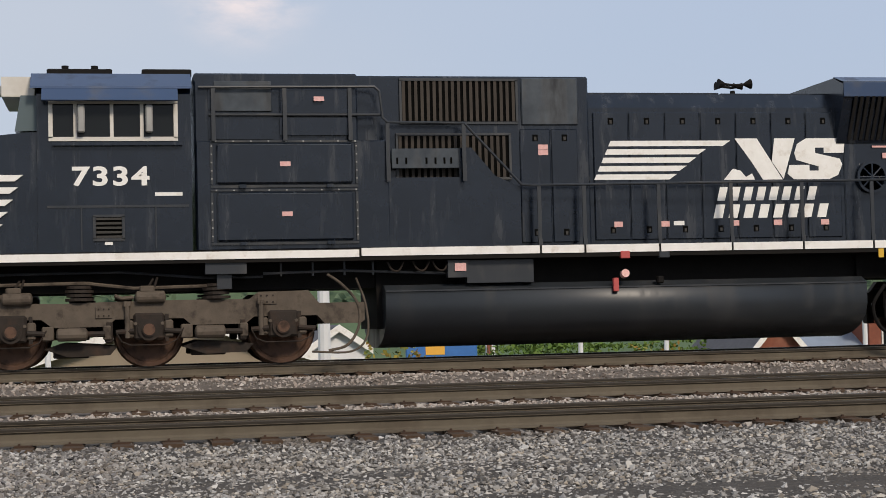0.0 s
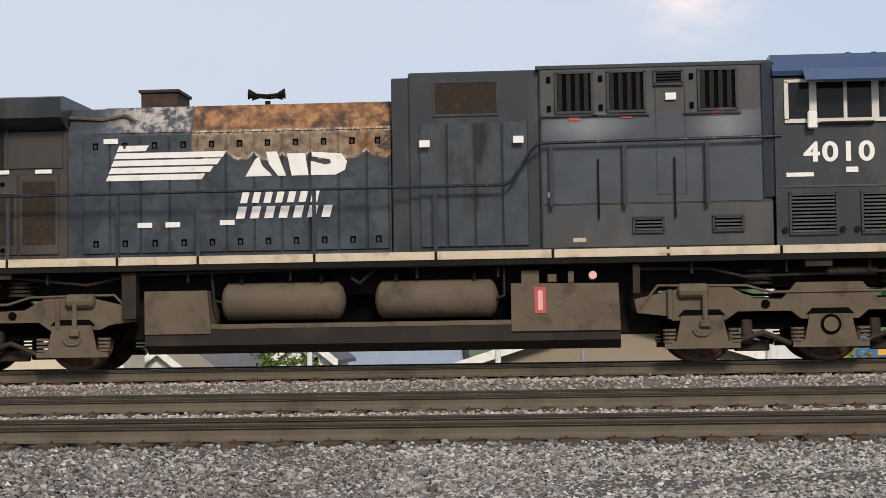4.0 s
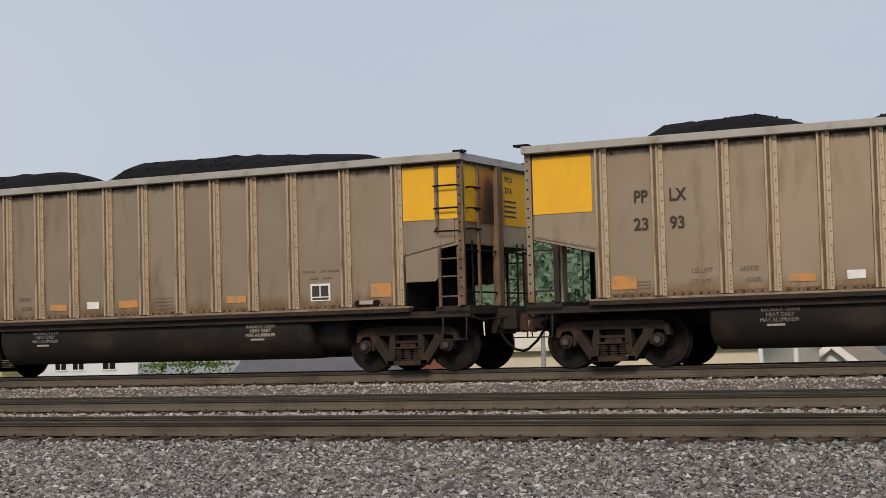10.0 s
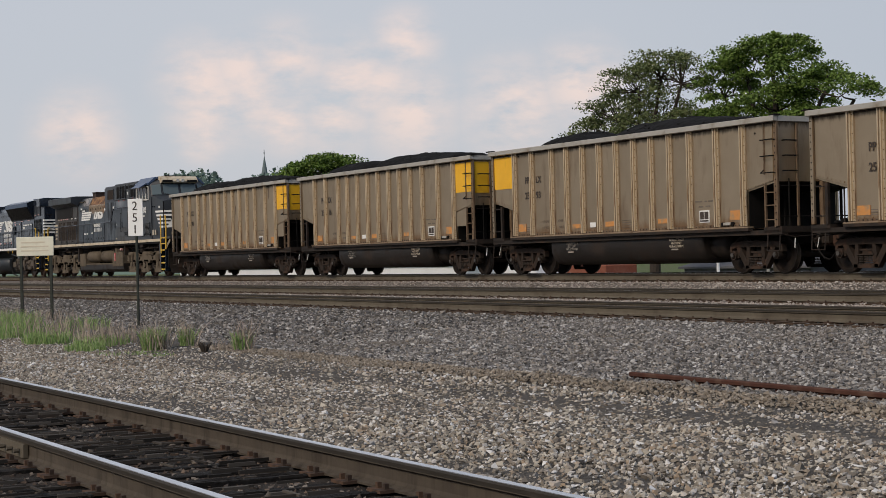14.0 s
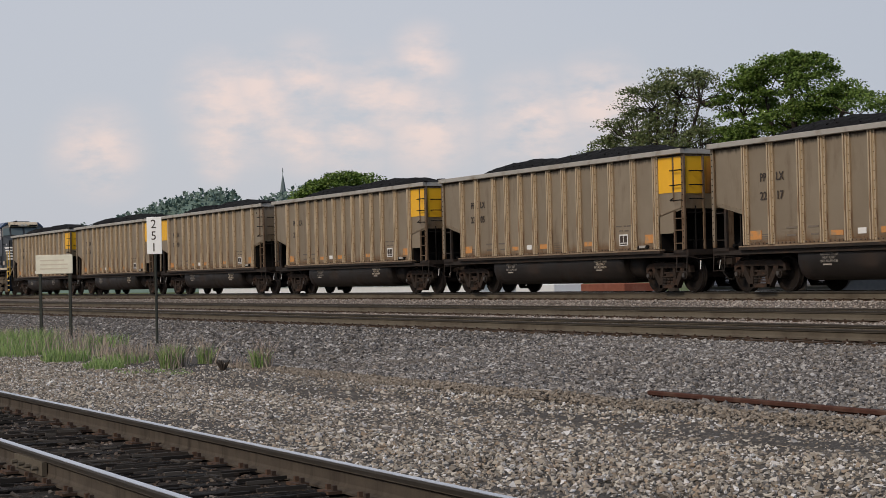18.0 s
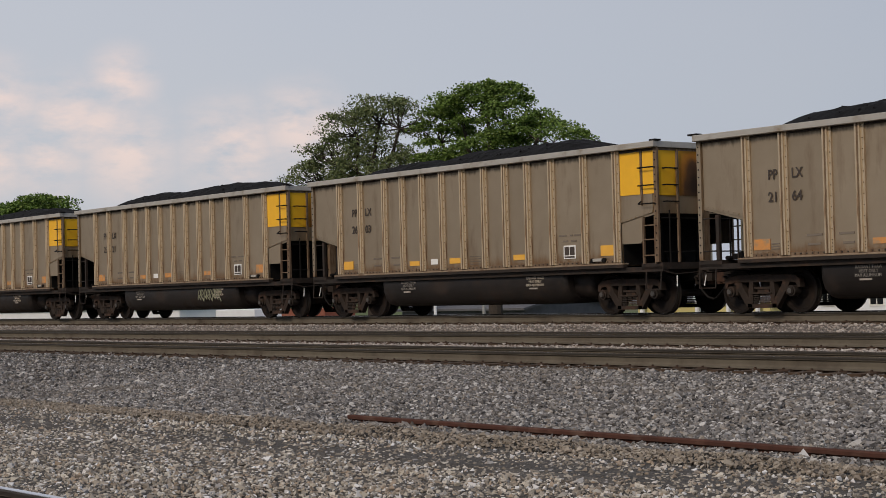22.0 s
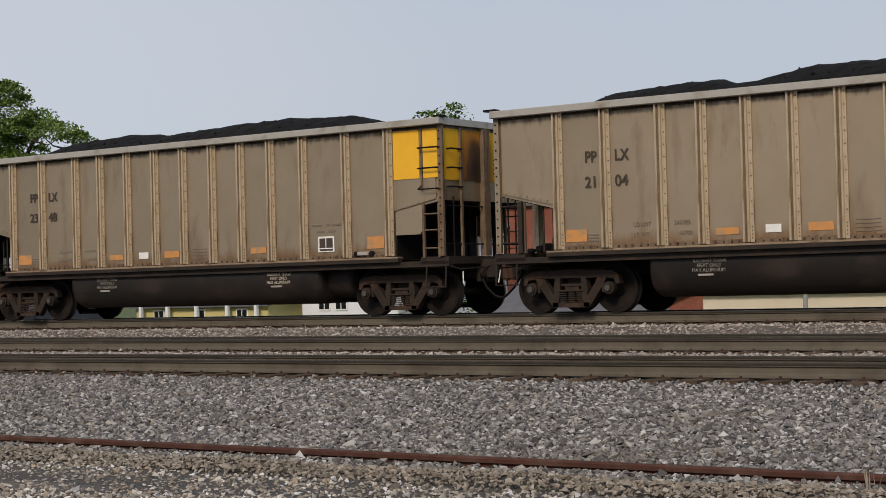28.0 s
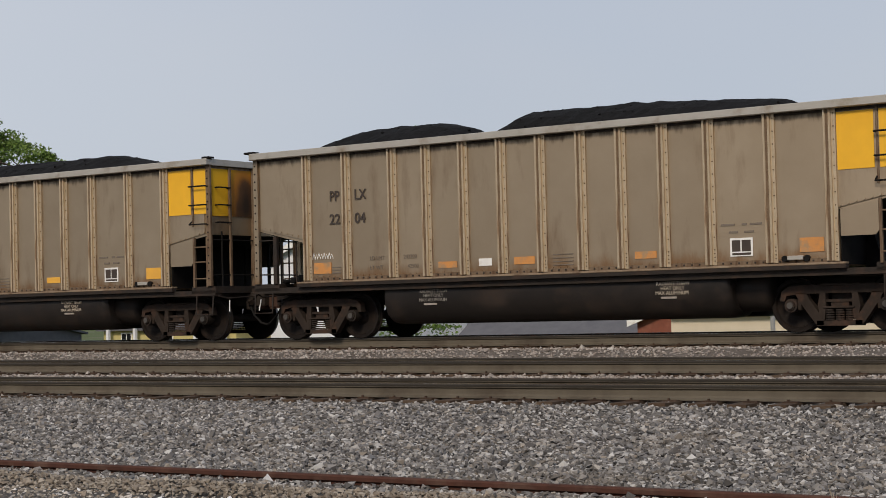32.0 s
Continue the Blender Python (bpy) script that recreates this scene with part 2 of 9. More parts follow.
def sooty_yellow():
    """Yellow paint scorched brown to black around a spot low on the panel."""
    m = material("sooty_yellow_paint", (0.74, 0.41, 0.02), (0.64, 0.34, 0.02), 0.6)
    t = m.node_tree
    b, co, mp, ln = t.nodes["Principled BSDF"], t.nodes.new("ShaderNodeTexCoord"), t.nodes.new("ShaderNodeMapping"), t.nodes.new("ShaderNodeVectorMath")
    mp.inputs["Location"].default_value, mp.inputs["Scale"].default_value = (0, 0.36, -2.42), (0, 1.30, 0.84)
    ln.operation = "LENGTH"
    n, add, r, mix = t.nodes.new("ShaderNodeTexNoise"), t.nodes.new("ShaderNodeMath"), t.nodes.new("ShaderNodeValToRGB"), t.nodes.new("ShaderNodeMix")
    n.inputs["Scale"].default_value, n.inputs["Detail"].default_value = 2.2, 6.0
    add.operation, add.use_clamp = "ADD", True
    t.links.new(co.outputs["Object"], mp.inputs["Vector"])
    t.links.new(mp.outputs[0], ln.inputs[0])
    t.links.new(co.outputs["Object"], n.inputs["Vector"])
    half = t.nodes.new("ShaderNodeMath")
    half.operation = "MULTIPLY_ADD"
    half.inputs[1].default_value, half.inputs[2].default_value = 0.40, -0.20
    t.links.new(n.outputs["Fac"], half.inputs[0])
    t.links.new(ln.outputs["Value"], add.inputs[0])
    t.links.new(half.outputs[0], add.inputs[1])
    e = r.color_ramp.elements
    e[0].position, e[0].color = 0.14, (0.035, 0.024, 0.018, 1)
    e[1].position, e[1].color = 0.92, (0.74, 0.41, 0.02, 1)
    e.new(0.38).color = (0.10, 0.052, 0.026, 1)
    e.new(0.60).color = (0.42, 0.175, 0.026, 1)
    t.links.new(add.outputs[0], r.inputs[0])
    t.links.new(r.outputs[0], b.inputs["Base Color"])
    t.nodes.remove(mix)
    return m


M["sooty"] = sooty_yellow()
M["orange"] = material("orange_reflector", (0.60, 0.27, 0.08), (0.48, 0.23, 0.09), 0.6, 0.0, 0.1, (0.32, 0.24, 0.15), 0.2, 0.35)
M["bright_orange"] = material("fresh_orange_reflector", (0.78, 0.42, 0.05), (0.70, 0.36, 0.05), 0.5)
M["white"] = material("white_paint", (0.82, 0.81, 0.78), (0.73, 0.715, 0.675), 0.5, 0.0, 0.2, (0.50, 0.45, 0.38), 0.25, 0.16)
M["sign_white"] = material("white_sign_enamel", (0.90, 0.90, 0.88), (0.84, 0.84, 0.81), 0.5, 0.0, 0.3)
M["cream"] = material("dirty_cream_stripe", (0.60, 0.515, 0.385), (0.50, 0.415, 0.295), 0.55, 0.0, 0.25, (0.28, 0.20, 0.13), 0.35, 0.3)
M["tan_decal"] = material("faded_decal", (0.52, 0.455, 0.365), (0.44, 0.375, 0.29), 0.6)
M["spray"] = material("pale_spray_paint", (0.30, 0.31, 0.20), (0.17, 0.17, 0.12), 0.6, 0.0, 0.08)
M["ink"] = material("black_lettering", (0.055, 0.045, 0.04), (0.075, 0.06, 0.05), 0.7)
M["faint_ink"] = material("faded_lettering", (0.17, 0.14, 0.11), (0.20, 0.165, 0.13), 0.75)
M["faint_white"] = material("chalky_lettering", (0.42, 0.38, 0.33), (0.25, 0.21, 0.18), 0.8, 0.0, 0.05)
M["worn_white"] = material("worn_white_lettering", (0.40, 0.37, 0.33), (0.10, 0.088, 0.078), 0.8, 0.0, 0.10)
M["coal"] = material("coal", (0.0045, 0.0045, 0.0046), (0.011, 0.0105, 0.0108), 0.95, 0.0, 0.08, None, 1, 0, 1, 0.012, 0.05)
M["black_paint"] = material("glossy_black_paint", (0.0055, 0.0085, 0.0150), (0.0100, 0.0150, 0.0250), 0.20, 0.0, 0.7, (0.042, 0.047, 0.055), 0.22, 0.20, 6.0, 0.006, 0.6, 0.40)
M["tank_paint"] = material("satin_black_paint", (0.020, 0.024, 0.029), (0.028, 0.032, 0.036), 0.40, 0.0, 0.6, (0.050, 0.050, 0.050), 0.6, 0.30, 4.0)
M["old_paint"] = material("dusty_black_paint", (0.016, 0.0195, 0.0250), (0.024, 0.0275, 0.033), 0.38, 0.0, 0.7, (0.052, 0.051, 0.050), 0.5, 0.28, 2.5, 0.001, 0.4, 0.6)
M["scuffed"] = material("polished_blue_black_paint", (0.018, 0.025, 0.034), (0.052, 0.064, 0.076), 0.34, 0.0, 0.30, (0.016, 0.017, 0.020), 0.45, 0.40, 3.0)
M["dusty_dark"] = material("dusty_charcoal_paint", (0.044, 0.046, 0.049), (0.060, 0.061, 0.062), 0.45, 0.0, 0.6, (0.092, 0.086, 0.078), 0.5, 0.30, 2.0, spec=0.4)
M["sooty_brown"] = material("sooty_brown_paint", (0.036, 0.032, 0.029), (0.050, 0.044, 0.039), 0.5, 0.0, 0.6, (0.080, 0.068, 0.057), 0.5, 0.28, 2.5, spec=0.4)
M["door_screen"] = material("rusty_door_screen", (0.026, 0.020, 0.016), (0.036, 0.026, 0.019), 0.75, 0.0, 0.1, (0.07, 0.042, 0.024), 0.12, 0.25)
M["burnt"] = material("scorched_rusty_steel", (0.27, 0.145, 0.065), (0.12, 0.062, 0.034), 0.8, 0.0, 0.30, (0.035, 0.026, 0.022), 0.5, 0.42, 0.7, 0.003, 0.1)
# black paint coloured blue: the sky's reflection is part of the base colour
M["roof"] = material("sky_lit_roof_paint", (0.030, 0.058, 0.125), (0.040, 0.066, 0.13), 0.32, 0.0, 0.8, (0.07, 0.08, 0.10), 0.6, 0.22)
M["grille"] = material("grille_slats", (0.020, 0.0185, 0.0175), (0.014, 0.0128, 0.0122), 0.7, 0.0, 0.2)
M["stack_brown"] = material("heat_browned_steel", (0.065, 0.042, 0.033), (0.045, 0.032, 0.027), 0.7, 0.0, 0.2, (0.022, 0.019, 0.018), 0.4, 0.35)
# near-black: shade painted into openings; also black latches, plugs and seals
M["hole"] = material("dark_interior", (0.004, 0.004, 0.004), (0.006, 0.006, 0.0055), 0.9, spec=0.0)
M["frame"] = material("light_window_frame", (0.62, 0.60, 0.55), (0.52, 0.49, 0.44), 0.45)
M["dusty_steel"] = material("dust_coated_steel", (0.135, 0.108, 0.078), (0.104, 0.083, 0.060), 0.85, 0.0, 0.5, (0.042, 0.033, 0.026), 0.4, 0.24, 1.0, 0.003, 0.05)
M["red"] = material("red_label", (0.50, 0.085, 0.075), (0.40, 0.065, 0.06), 0.5)
M["pink"] = material("pale_red_label", (0.72, 0.46, 0.43), (0.62, 0.30, 0.28), 0.5, 0.0, 0.03)
M["rail_yellow"] = material("handrail_yellow", (0.72, 0.45, 0.03), (0.60, 0.36, 0.03), 0.5, 0.0, 0.2, (0.16, 0.10, 0.04), 0.3, 0.28)
M["rail_side"] = material("dusty_rail", (0.133, 0.113, 0.084), (0.104, 0.088, 0.066), 0.8, 0.0, 0.3, (0.066, 0.051, 0.038), 0.8, 0.30, 1.0, 0.002, 0.03)
M["rail_top"] = material("worn_rail_head", (0.80, 0.81, 0.84), (0.66, 0.67, 0.70), 0.34, 0.9, 0.5)
M["rail_dull"] = material("dull_rail_head", (0.22, 0.20, 0.18), (0.16, 0.145, 0.13), 0.16, 0.8, 0.5)
M["head_dark"] = material("oily_rail_head", (0.045, 0.038, 0.030), (0.030, 0.026, 0.021), 0.6, 0.0, 0.4)
M["siding_rail"] = material("rusty_siding_rail", (0.090, 0.074, 0.056), (0.062, 0.050, 0.039), 0.8, 0.0, 0.15, (0.035, 0.027, 0.021), 0.12, 0.32, 9.0, 0.002, 0.03)
M["siding_bed"] = material("oily_dirt", (0.044, 0.036, 0.030), (0.025, 0.021, 0.018), 0.95, 0.0, 0.12, (0.016, 0.014, 0.0125), 0.5, 0.40, 1.0, 0.03, 0.05)
M["old_rail"] = material("deep_rust", (0.085, 0.036, 0.025), (0.055, 0.026, 0.019), 0.85, 0.0, 0.15, (0.12, 0.075, 0.056), 0.4, 0.34, 1.0, 0.003, 0.04)
M["tie"] = material("creosoted_wood", (0.017, 0.015, 0.0135), (0.010, 0.009, 0.0085), 0.8, 0.0, 0.05, (0.062, 0.054, 0.047), 0.18, 0.24, 1.0, 0.012, 0.03)
M["splinter"] = material("weathered_splinters", (0.03, 0.027, 0.024), rough=0.9, islands=[(0.014, 0.0125, 0.011), (0.05, 0.044, 0.038), (0.022, 0.019, 0.017), (0.10, 0.088, 0.075), (0.035, 0.026, 0.020)])
M["tie_brown"] = material("dusty_tie_wood", (0.085, 0.055, 0.036), (0.060, 0.040, 0.027), 0.9, 0.0, 0.1, (0.12, 0.088, 0.062), 0.3, 0.35, 1.0, 0.006, 0.04)
M["plate"] = material("rusty_plate", (0.115, 0.068, 0.045), (0.060, 0.040, 0.030), 0.85, 0.0, 0.12, (0.035, 0.028, 0.024), 0.2, 0.4)
M["fine_bed"] = material("pale_fine_ballast", (0.215, 0.190, 0.168), (0.120, 0.104, 0.092), 0.95, 0.0, 0.05, (0.105, 0.088, 0.074), 1.2, 0.40, 1.0, 0.04, 0.05)
M["track_plate"] = material("grimy_tie_plate", (0.070, 0.042, 0.028), (0.040, 0.027, 0.020), 0.85, 0.0, 0.35)
M["bed"] = material("ballast_bed", (0.120, 0.110, 0.099), (0.058, 0.053, 0.048), 0.95, 0.0, 0.05, (0.105, 0.093, 0.081), 1.6, 0.40, 1.0, 0.05, 0.05)
GREYS = [(0.060, 0.055, 0.051), (0.138, 0.129, 0.124), (0.231, 0.215, 0.201), (0.089, 0.083, 0.077), (0.357, 0.336, 0.313), (0.169, 0.162, 0.160), (0.072, 0.068, 0.065), (0.260, 0.224, 0.185), (0.501, 0.486, 0.466), (0.119, 0.109, 0.097)]
TANS = [(0.248, 0.211, 0.168), (0.424, 0.381, 0.314), (0.125, 0.107, 0.088), (0.581, 0.537, 0.461), (0.299, 0.259, 0.209), (0.189, 0.169, 0.145), (0.345, 0.266, 0.190), (0.698, 0.688, 0.673), (0.133, 0.117, 0.102)]
M["stone_grey"] = material("grey_ballast", GREYS[0], rough=0.9, islands=GREYS, dirt=(0.15, 0.128, 0.105), dirt_size=1.8, dirt_amount=0.22)
M["stone_brightened"] = material("light_grey_ballast", GREYS[0], rough=0.9, islands=[(0.119, 0.111, 0.104), (0.223, 0.214, 0.202), (0.333, 0.319, 0.302), (0.160, 0.152, 0.139), (0.437, 0.422, 0.398), (0.260, 0.253, 0.241), (0.135, 0.128, 0.119), (0.353, 0.309, 0.251), (0.540, 0.525, 0.495), (0.197, 0.183, 0.166)], dirt=(0.20, 0.172, 0.142), dirt_size=1.8, dirt_amount=0.2)
M["stone_pink"] = material("pinkish_ballast", (0.360, 0.295, 0.255), rough=0.9, islands=[(0.298, 0.254, 0.224), (0.397, 0.352, 0.312), (0.221, 0.190, 0.167), (0.463, 0.421, 0.379), (0.331, 0.274, 0.234), (0.265, 0.238, 0.213), (0.530, 0.491, 0.447)], dirt=(0.14, 0.114, 0.095), dirt_size=1.4, dirt_amount=0.2)
M["stone_pale"] = material("pale_stones", (0.304, 0.254, 0.202), rough=0.9, islands=[(0.223, 0.188, 0.150), (0.304, 0.264, 0.211), (0.142, 0.118, 0.094), (0.394, 0.344, 0.282), (0.182, 0.150, 0.118), (0.263, 0.217, 0.167), (0.121, 0.099, 0.078)])
M["stone_tan"] = material("tan_gravel", TANS[0], rough=0.9, islands=TANS, dirt=(0.14, 0.12, 0.10), dirt_size=1.5, dirt_amount=0.25)
M["stone_brown"] = material("rusty_ballast", TANS[0], rough=0.9, islands=[(0.10, 0.070, 0.052), (0.060, 0.046, 0.038), (0.16, 0.118, 0.090), (0.085, 0.072, 0.063), (0.24, 0.21, 0.18), (0.045, 0.038, 0.034)], dirt=(0.040, 0.032, 0.027), dirt_size=0.8, dirt_amount=0.45)
M["soil"] = material("dark_cinders", (0.105, 0.093, 0.080), (0.062, 0.055, 0.048), 0.95, 0.0, 0.08, (0.13, 0.116, 0.100), 0.9, 0.45, 1.0, 0.03, 0.04)
M["grass"] = material("green_grass", (0.106, 0.169, 0.040), rough=0.7, islands=[(0.150, 0.260, 0.081), (0.213, 0.325, 0.103), (0.300, 0.377, 0.161), (0.188, 0.286, 0.092), (0.375, 0.403, 0.218)])
M["dry_grass"] = material("dry_grass", (0.3, 0.26, 0.15), rough=0.8, islands=[(0.30, 0.25, 0.20), (0.42, 0.36, 0.29), (0.26, 0.22, 0.16), (0.36, 0.28, 0.25)])
M["lawn"] = material("rough_grass", (0.075, 0.105, 0.035), (0.10, 0.12, 0.05), 0.9, 0.0, 1.5, (0.15, 0.13, 0.09), 8.0, 0.3, 1.0, 0.05, 0.2)
M["leaf"] = material("leaves", (0.06, 0.11, 0.02), rough=0.6, islands=[(0.055, 0.10, 0.020), (0.085, 0.145, 0.028), (0.12, 0.19, 0.040), (0.07, 0.125, 0.025), (0.16, 0.22, 0.06)])
M["leaf_bright"] = material("bright_leaves", (0.078, 0.134, 0.025), rough=0.6, islands=[(0.072, 0.122, 0.022), (0.111, 0.177, 0.034), (0.156, 0.232, 0.050), (0.058, 0.104, 0.021), (0.195, 0.256, 0.073)])
M["leaf_thin"] = material("olive_leaves", (0.087, 0.112, 0.041), rough=0.65, islands=[(0.102, 0.133, 0.051), (0.152, 0.182, 0.074), (0.087, 0.115, 0.046), (0.203, 0.210, 0.101)])
# distance haze is mixed into these leaf and slope colours
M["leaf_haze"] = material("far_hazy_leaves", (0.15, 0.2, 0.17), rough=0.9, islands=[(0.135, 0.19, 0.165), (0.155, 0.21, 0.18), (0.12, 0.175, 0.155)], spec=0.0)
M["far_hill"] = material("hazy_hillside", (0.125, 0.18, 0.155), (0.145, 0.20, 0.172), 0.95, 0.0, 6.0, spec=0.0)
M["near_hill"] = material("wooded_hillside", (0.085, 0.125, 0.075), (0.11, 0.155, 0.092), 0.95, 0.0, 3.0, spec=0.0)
M["side_frame"] = material("rusty_side_frame", (0.040, 0.029, 0.0225), (0.026, 0.0195, 0.0155), 0.75, 0.0, 0.2, (0.085, 0.046, 0.030), 0.3, 0.32, 1.0, 0.002, 0.03)
M["rib_brown"] = material("dusty_brown_ribs", (0.060, 0.050, 0.042), (0.040, 0.034, 0.029), 0.6, 0.0, 0.3)
M["louvre"] = material("dusty_louvre", (0.060, 0.057, 0.053), (0.045, 0.043, 0.040), 0.7, 0.0, 0.2)
# leaf green paled towards grey to stand for haze
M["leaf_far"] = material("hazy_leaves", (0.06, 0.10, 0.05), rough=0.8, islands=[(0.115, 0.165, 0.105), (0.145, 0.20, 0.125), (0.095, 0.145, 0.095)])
M["leaf_gold"] = material("autumn_leaves", (0.2, 0.18, 0.03), rough=0.7, islands=[(0.28, 0.22, 0.04), (0.16, 0.18, 0.04), (0.34, 0.16, 0.04), (0.11, 0.15, 0.03)])
M["bark"] = material("bark", (0.060, 0.048, 0.038), (0.040, 0.033, 0.028), 0.9, 0.0, 0.1)
M["brick"] = material("red_brick", (0.24, 0.085, 0.055), (0.19, 0.07, 0.048), 0.85, 0.0, 0.2, (0.28, 0.13, 0.09), 1.0, 0.3)
M["cream_wall"] = material("cream_siding", (0.66, 0.58, 0.45), (0.60, 0.53, 0.41), 0.7, 0.0, 1.0)
M["cream_sign"] = material("faded_cream_sign", (0.80, 0.77, 0.62), (0.70, 0.67, 0.54), 0.6, 0.0, 0.2)
M["tan_wall"] = material("tan_siding", (0.30, 0.25, 0.19), (0.26, 0.215, 0.16), 0.8, 0.0, 1.0)
M["white_wall"] = material("white_siding", (0.72, 0.73, 0.75), (0.66, 0.67, 0.69), 0.7, 0.0, 1.0)
M["yellow_wall"] = material("pale_yellow_siding", (0.55, 0.47, 0.20), (0.50, 0.43, 0.19), 0.75, 0.0, 1.0)
M["slate"] = material("grey_shingles", (0.13, 0.13, 0.14), (0.10, 0.10, 0.11), 0.85, 0.0, 0.4)
M["blue_roof"] = material("blue_grey_metal_roof", (0.24, 0.28, 0.34), (0.20, 0.24, 0.30), 0.5, 0.0, 0.6)
M["blue_sign"] = material("blue_sign_paint", (0.04, 0.16, 0.45), (0.03, 0.13, 0.38), 0.5)
M["grey_post"] = material("galvanised_post", (0.34, 0.34, 0.33), (0.26, 0.26, 0.25), 0.6, 0.3)
M["dark_post"] = material("dark_green_post", (0.05, 0.055, 0.045), (0.035, 0.038, 0.032), 0.7)
M["spire"] = material("verdigris_spire", (0.15, 0.19, 0.19), (0.12, 0.15, 0.16), 0.7)


def scorched_hood():
    """Blue-black hood paint burnt away to rust and ash above a scalloped, blistered edge."""
    m = bpy.data.materials.new("scorched_hood_paint")
    m.use_nodes = True
    t = m.node_tree
    b = t.nodes["Principled BSDF"]
    co, xyz = t.nodes.new("ShaderNodeTexCoord"), t.nodes.new("ShaderNodeSeparateXYZ")
    t.links.new(co.outputs["Object"], xyz.inputs[0])
    X, Z = xyz.outputs["X"], xyz.outputs["Z"]

    def calc(op, a, c=0.0):
        n = t.nodes.new("ShaderNodeMath")
        n.operation = op
        for i, v in enumerate((a, c)):
            if isinstance(v, (int, float)):
                n.inputs[i].default_value = v
            else:
                t.links.new(v, n.inputs[i])
        return n.outputs[0]

    def step(v, lo, hi):
        n = t.nodes.new("ShaderNodeMapRange")
        n.interpolation_type = "SMOOTHSTEP"
        n.inputs[1].default_value, n.inputs[2].default_value = lo, hi
        t.links.new(v, n.inputs[0])
        return n.outputs[0]

    def grain(size, detail=6.0):
        n = t.nodes.new("ShaderNodeTexNoise")
        n.inputs["Scale"].default_value, n.inputs["Detail"].default_value, n.inputs["Roughness"].default_value = 1 / size, detail, 0.65
        t.links.new(co.outputs["Object"], n.inputs["Vector"])
        return n.outputs["Fac"]

    def blend(f, a, c):
        n = t.nodes.new("ShaderNodeMix")
        n.data_type = "RGBA"
        t.links.new(f, n.inputs[0])
        for i, v in ((6, a), (7, c)):
            if isinstance(v, tuple):
                n.inputs[i].default_value = (*v, 1)
            else:
                t.links.new(v, n.inputs[i])
        return n.outputs[2]

    coarse, mid, fine = grain(0.55), grain(0.16), grain(0.05)
    door = calc("FRACT", calc("MULTIPLY", calc("ADD", X, 3.26 * K), 1 / (0.497 * K)))
    off = calc("MULTIPLY", calc("ABSOLUTE", calc("SUBTRACT", door, 0.5)), 2.0)
    edge = calc("ADD", calc("MULTIPLY", calc("POWER", off, 2.5), 0.15 * K), calc("ADD", 3.50 * K, calc("MULTIPLY", coarse, 0.30 * K)))
    above = calc("ADD", calc("SUBTRACT", Z, edge), calc("MULTIPLY", calc("SUBTRACT", fine, 0.5), 0.08))
    side = calc("MULTIPLY", step(X, -3.40 * K, -3.34 * K), 1.0)
    burnt = calc("MULTIPLY", step(above, -0.015, 0.02), side)
    rim = calc("MULTIPLY", calc("MULTIPLY", step(calc("ABSOLUTE", calc("SUBTRACT", above, 0.02)), 0.045, 0.0), side), step(mid, 0.42, 0.62))
    soot = calc("MULTIPLY", calc("MULTIPLY", step(above, -0.28, -0.02), side), 0.75)
    paint = blend(step(coarse, 0.35, 0.65), (0.017, 0.024, 0.033), (0.048, 0.062, 0.076))
    paint = blend(step(mid, 0.50, 0.72), paint, (0.017, 0.017, 0.018))
    paint = blend(soot, paint, (0.030, 0.027, 0.025))
    tan = blend(step(mid, 0.35, 0.65), (0.27, 0.205, 0.14), (0.12, 0.085, 0.060))
    rust = blend(step(mid, 0.36, 0.60), (0.33, 0.175, 0.070), (0.15, 0.070, 0.035))
    rust = blend(step(coarse, 0.50, 0.62), rust, (0.050, 0.030, 0.022))
    rusty = calc("MAXIMUM", step(Z, 4.14 * K, 4.24 * K), calc("MULTIPLY", step(X, -0.9 * K, -0.3 * K), step(fine, 0.42, 0.55)))
    colour = blend(burnt, paint, blend(rusty, tan, rust))
    colour = blend(rim, colour, (0.52, 0.48, 0.42))
    pale = calc("MULTIPLY", step(Z, 4.12 * K, 4.26 * K), step(calc("ADD", mid, calc("MULTIPLY", fine, 0.25)), 0.52, 0.72))
    west = calc("MULTIPLY", pale, calc("MULTIPLY", step(X, -3.38 * K, -3.44 * K), step(X, -5.2 * K, -4.2 * K)))
    colour = blend(west, colour, (0.38, 0.34, 0.31))
    seam = calc("MULTIPLY", calc("MULTIPLY", step(calc("ABSOLUTE", calc("SUBTRACT", Z, 4.17 * K)), 0.05, 0.015), side), step(fine, 0.45, 0.60))
    colour = blend(seam, colour, (0.50, 0.45, 0.38))
    t.links.new(colour, b.inputs["Base Color"])
    gloss = t.nodes.new("ShaderNodeMapRange")
    gloss.inputs[3].default_value, gloss.inputs[4].default_value = 0.42, 0.85
    t.links.new(burnt, gloss.inputs[0])
    t.links.new(gloss.outputs[0], b.inputs["Roughness"])
    bp = t.nodes.new("ShaderNodeBump")
    bp.inputs["Distance"].default_value = 0.004
    t.links.new(mid, bp.inputs["Height"])
    t.links.new(bp.outputs[0], b.inputs["Normal"])
    return m


M["hood"] = scorched_hood()


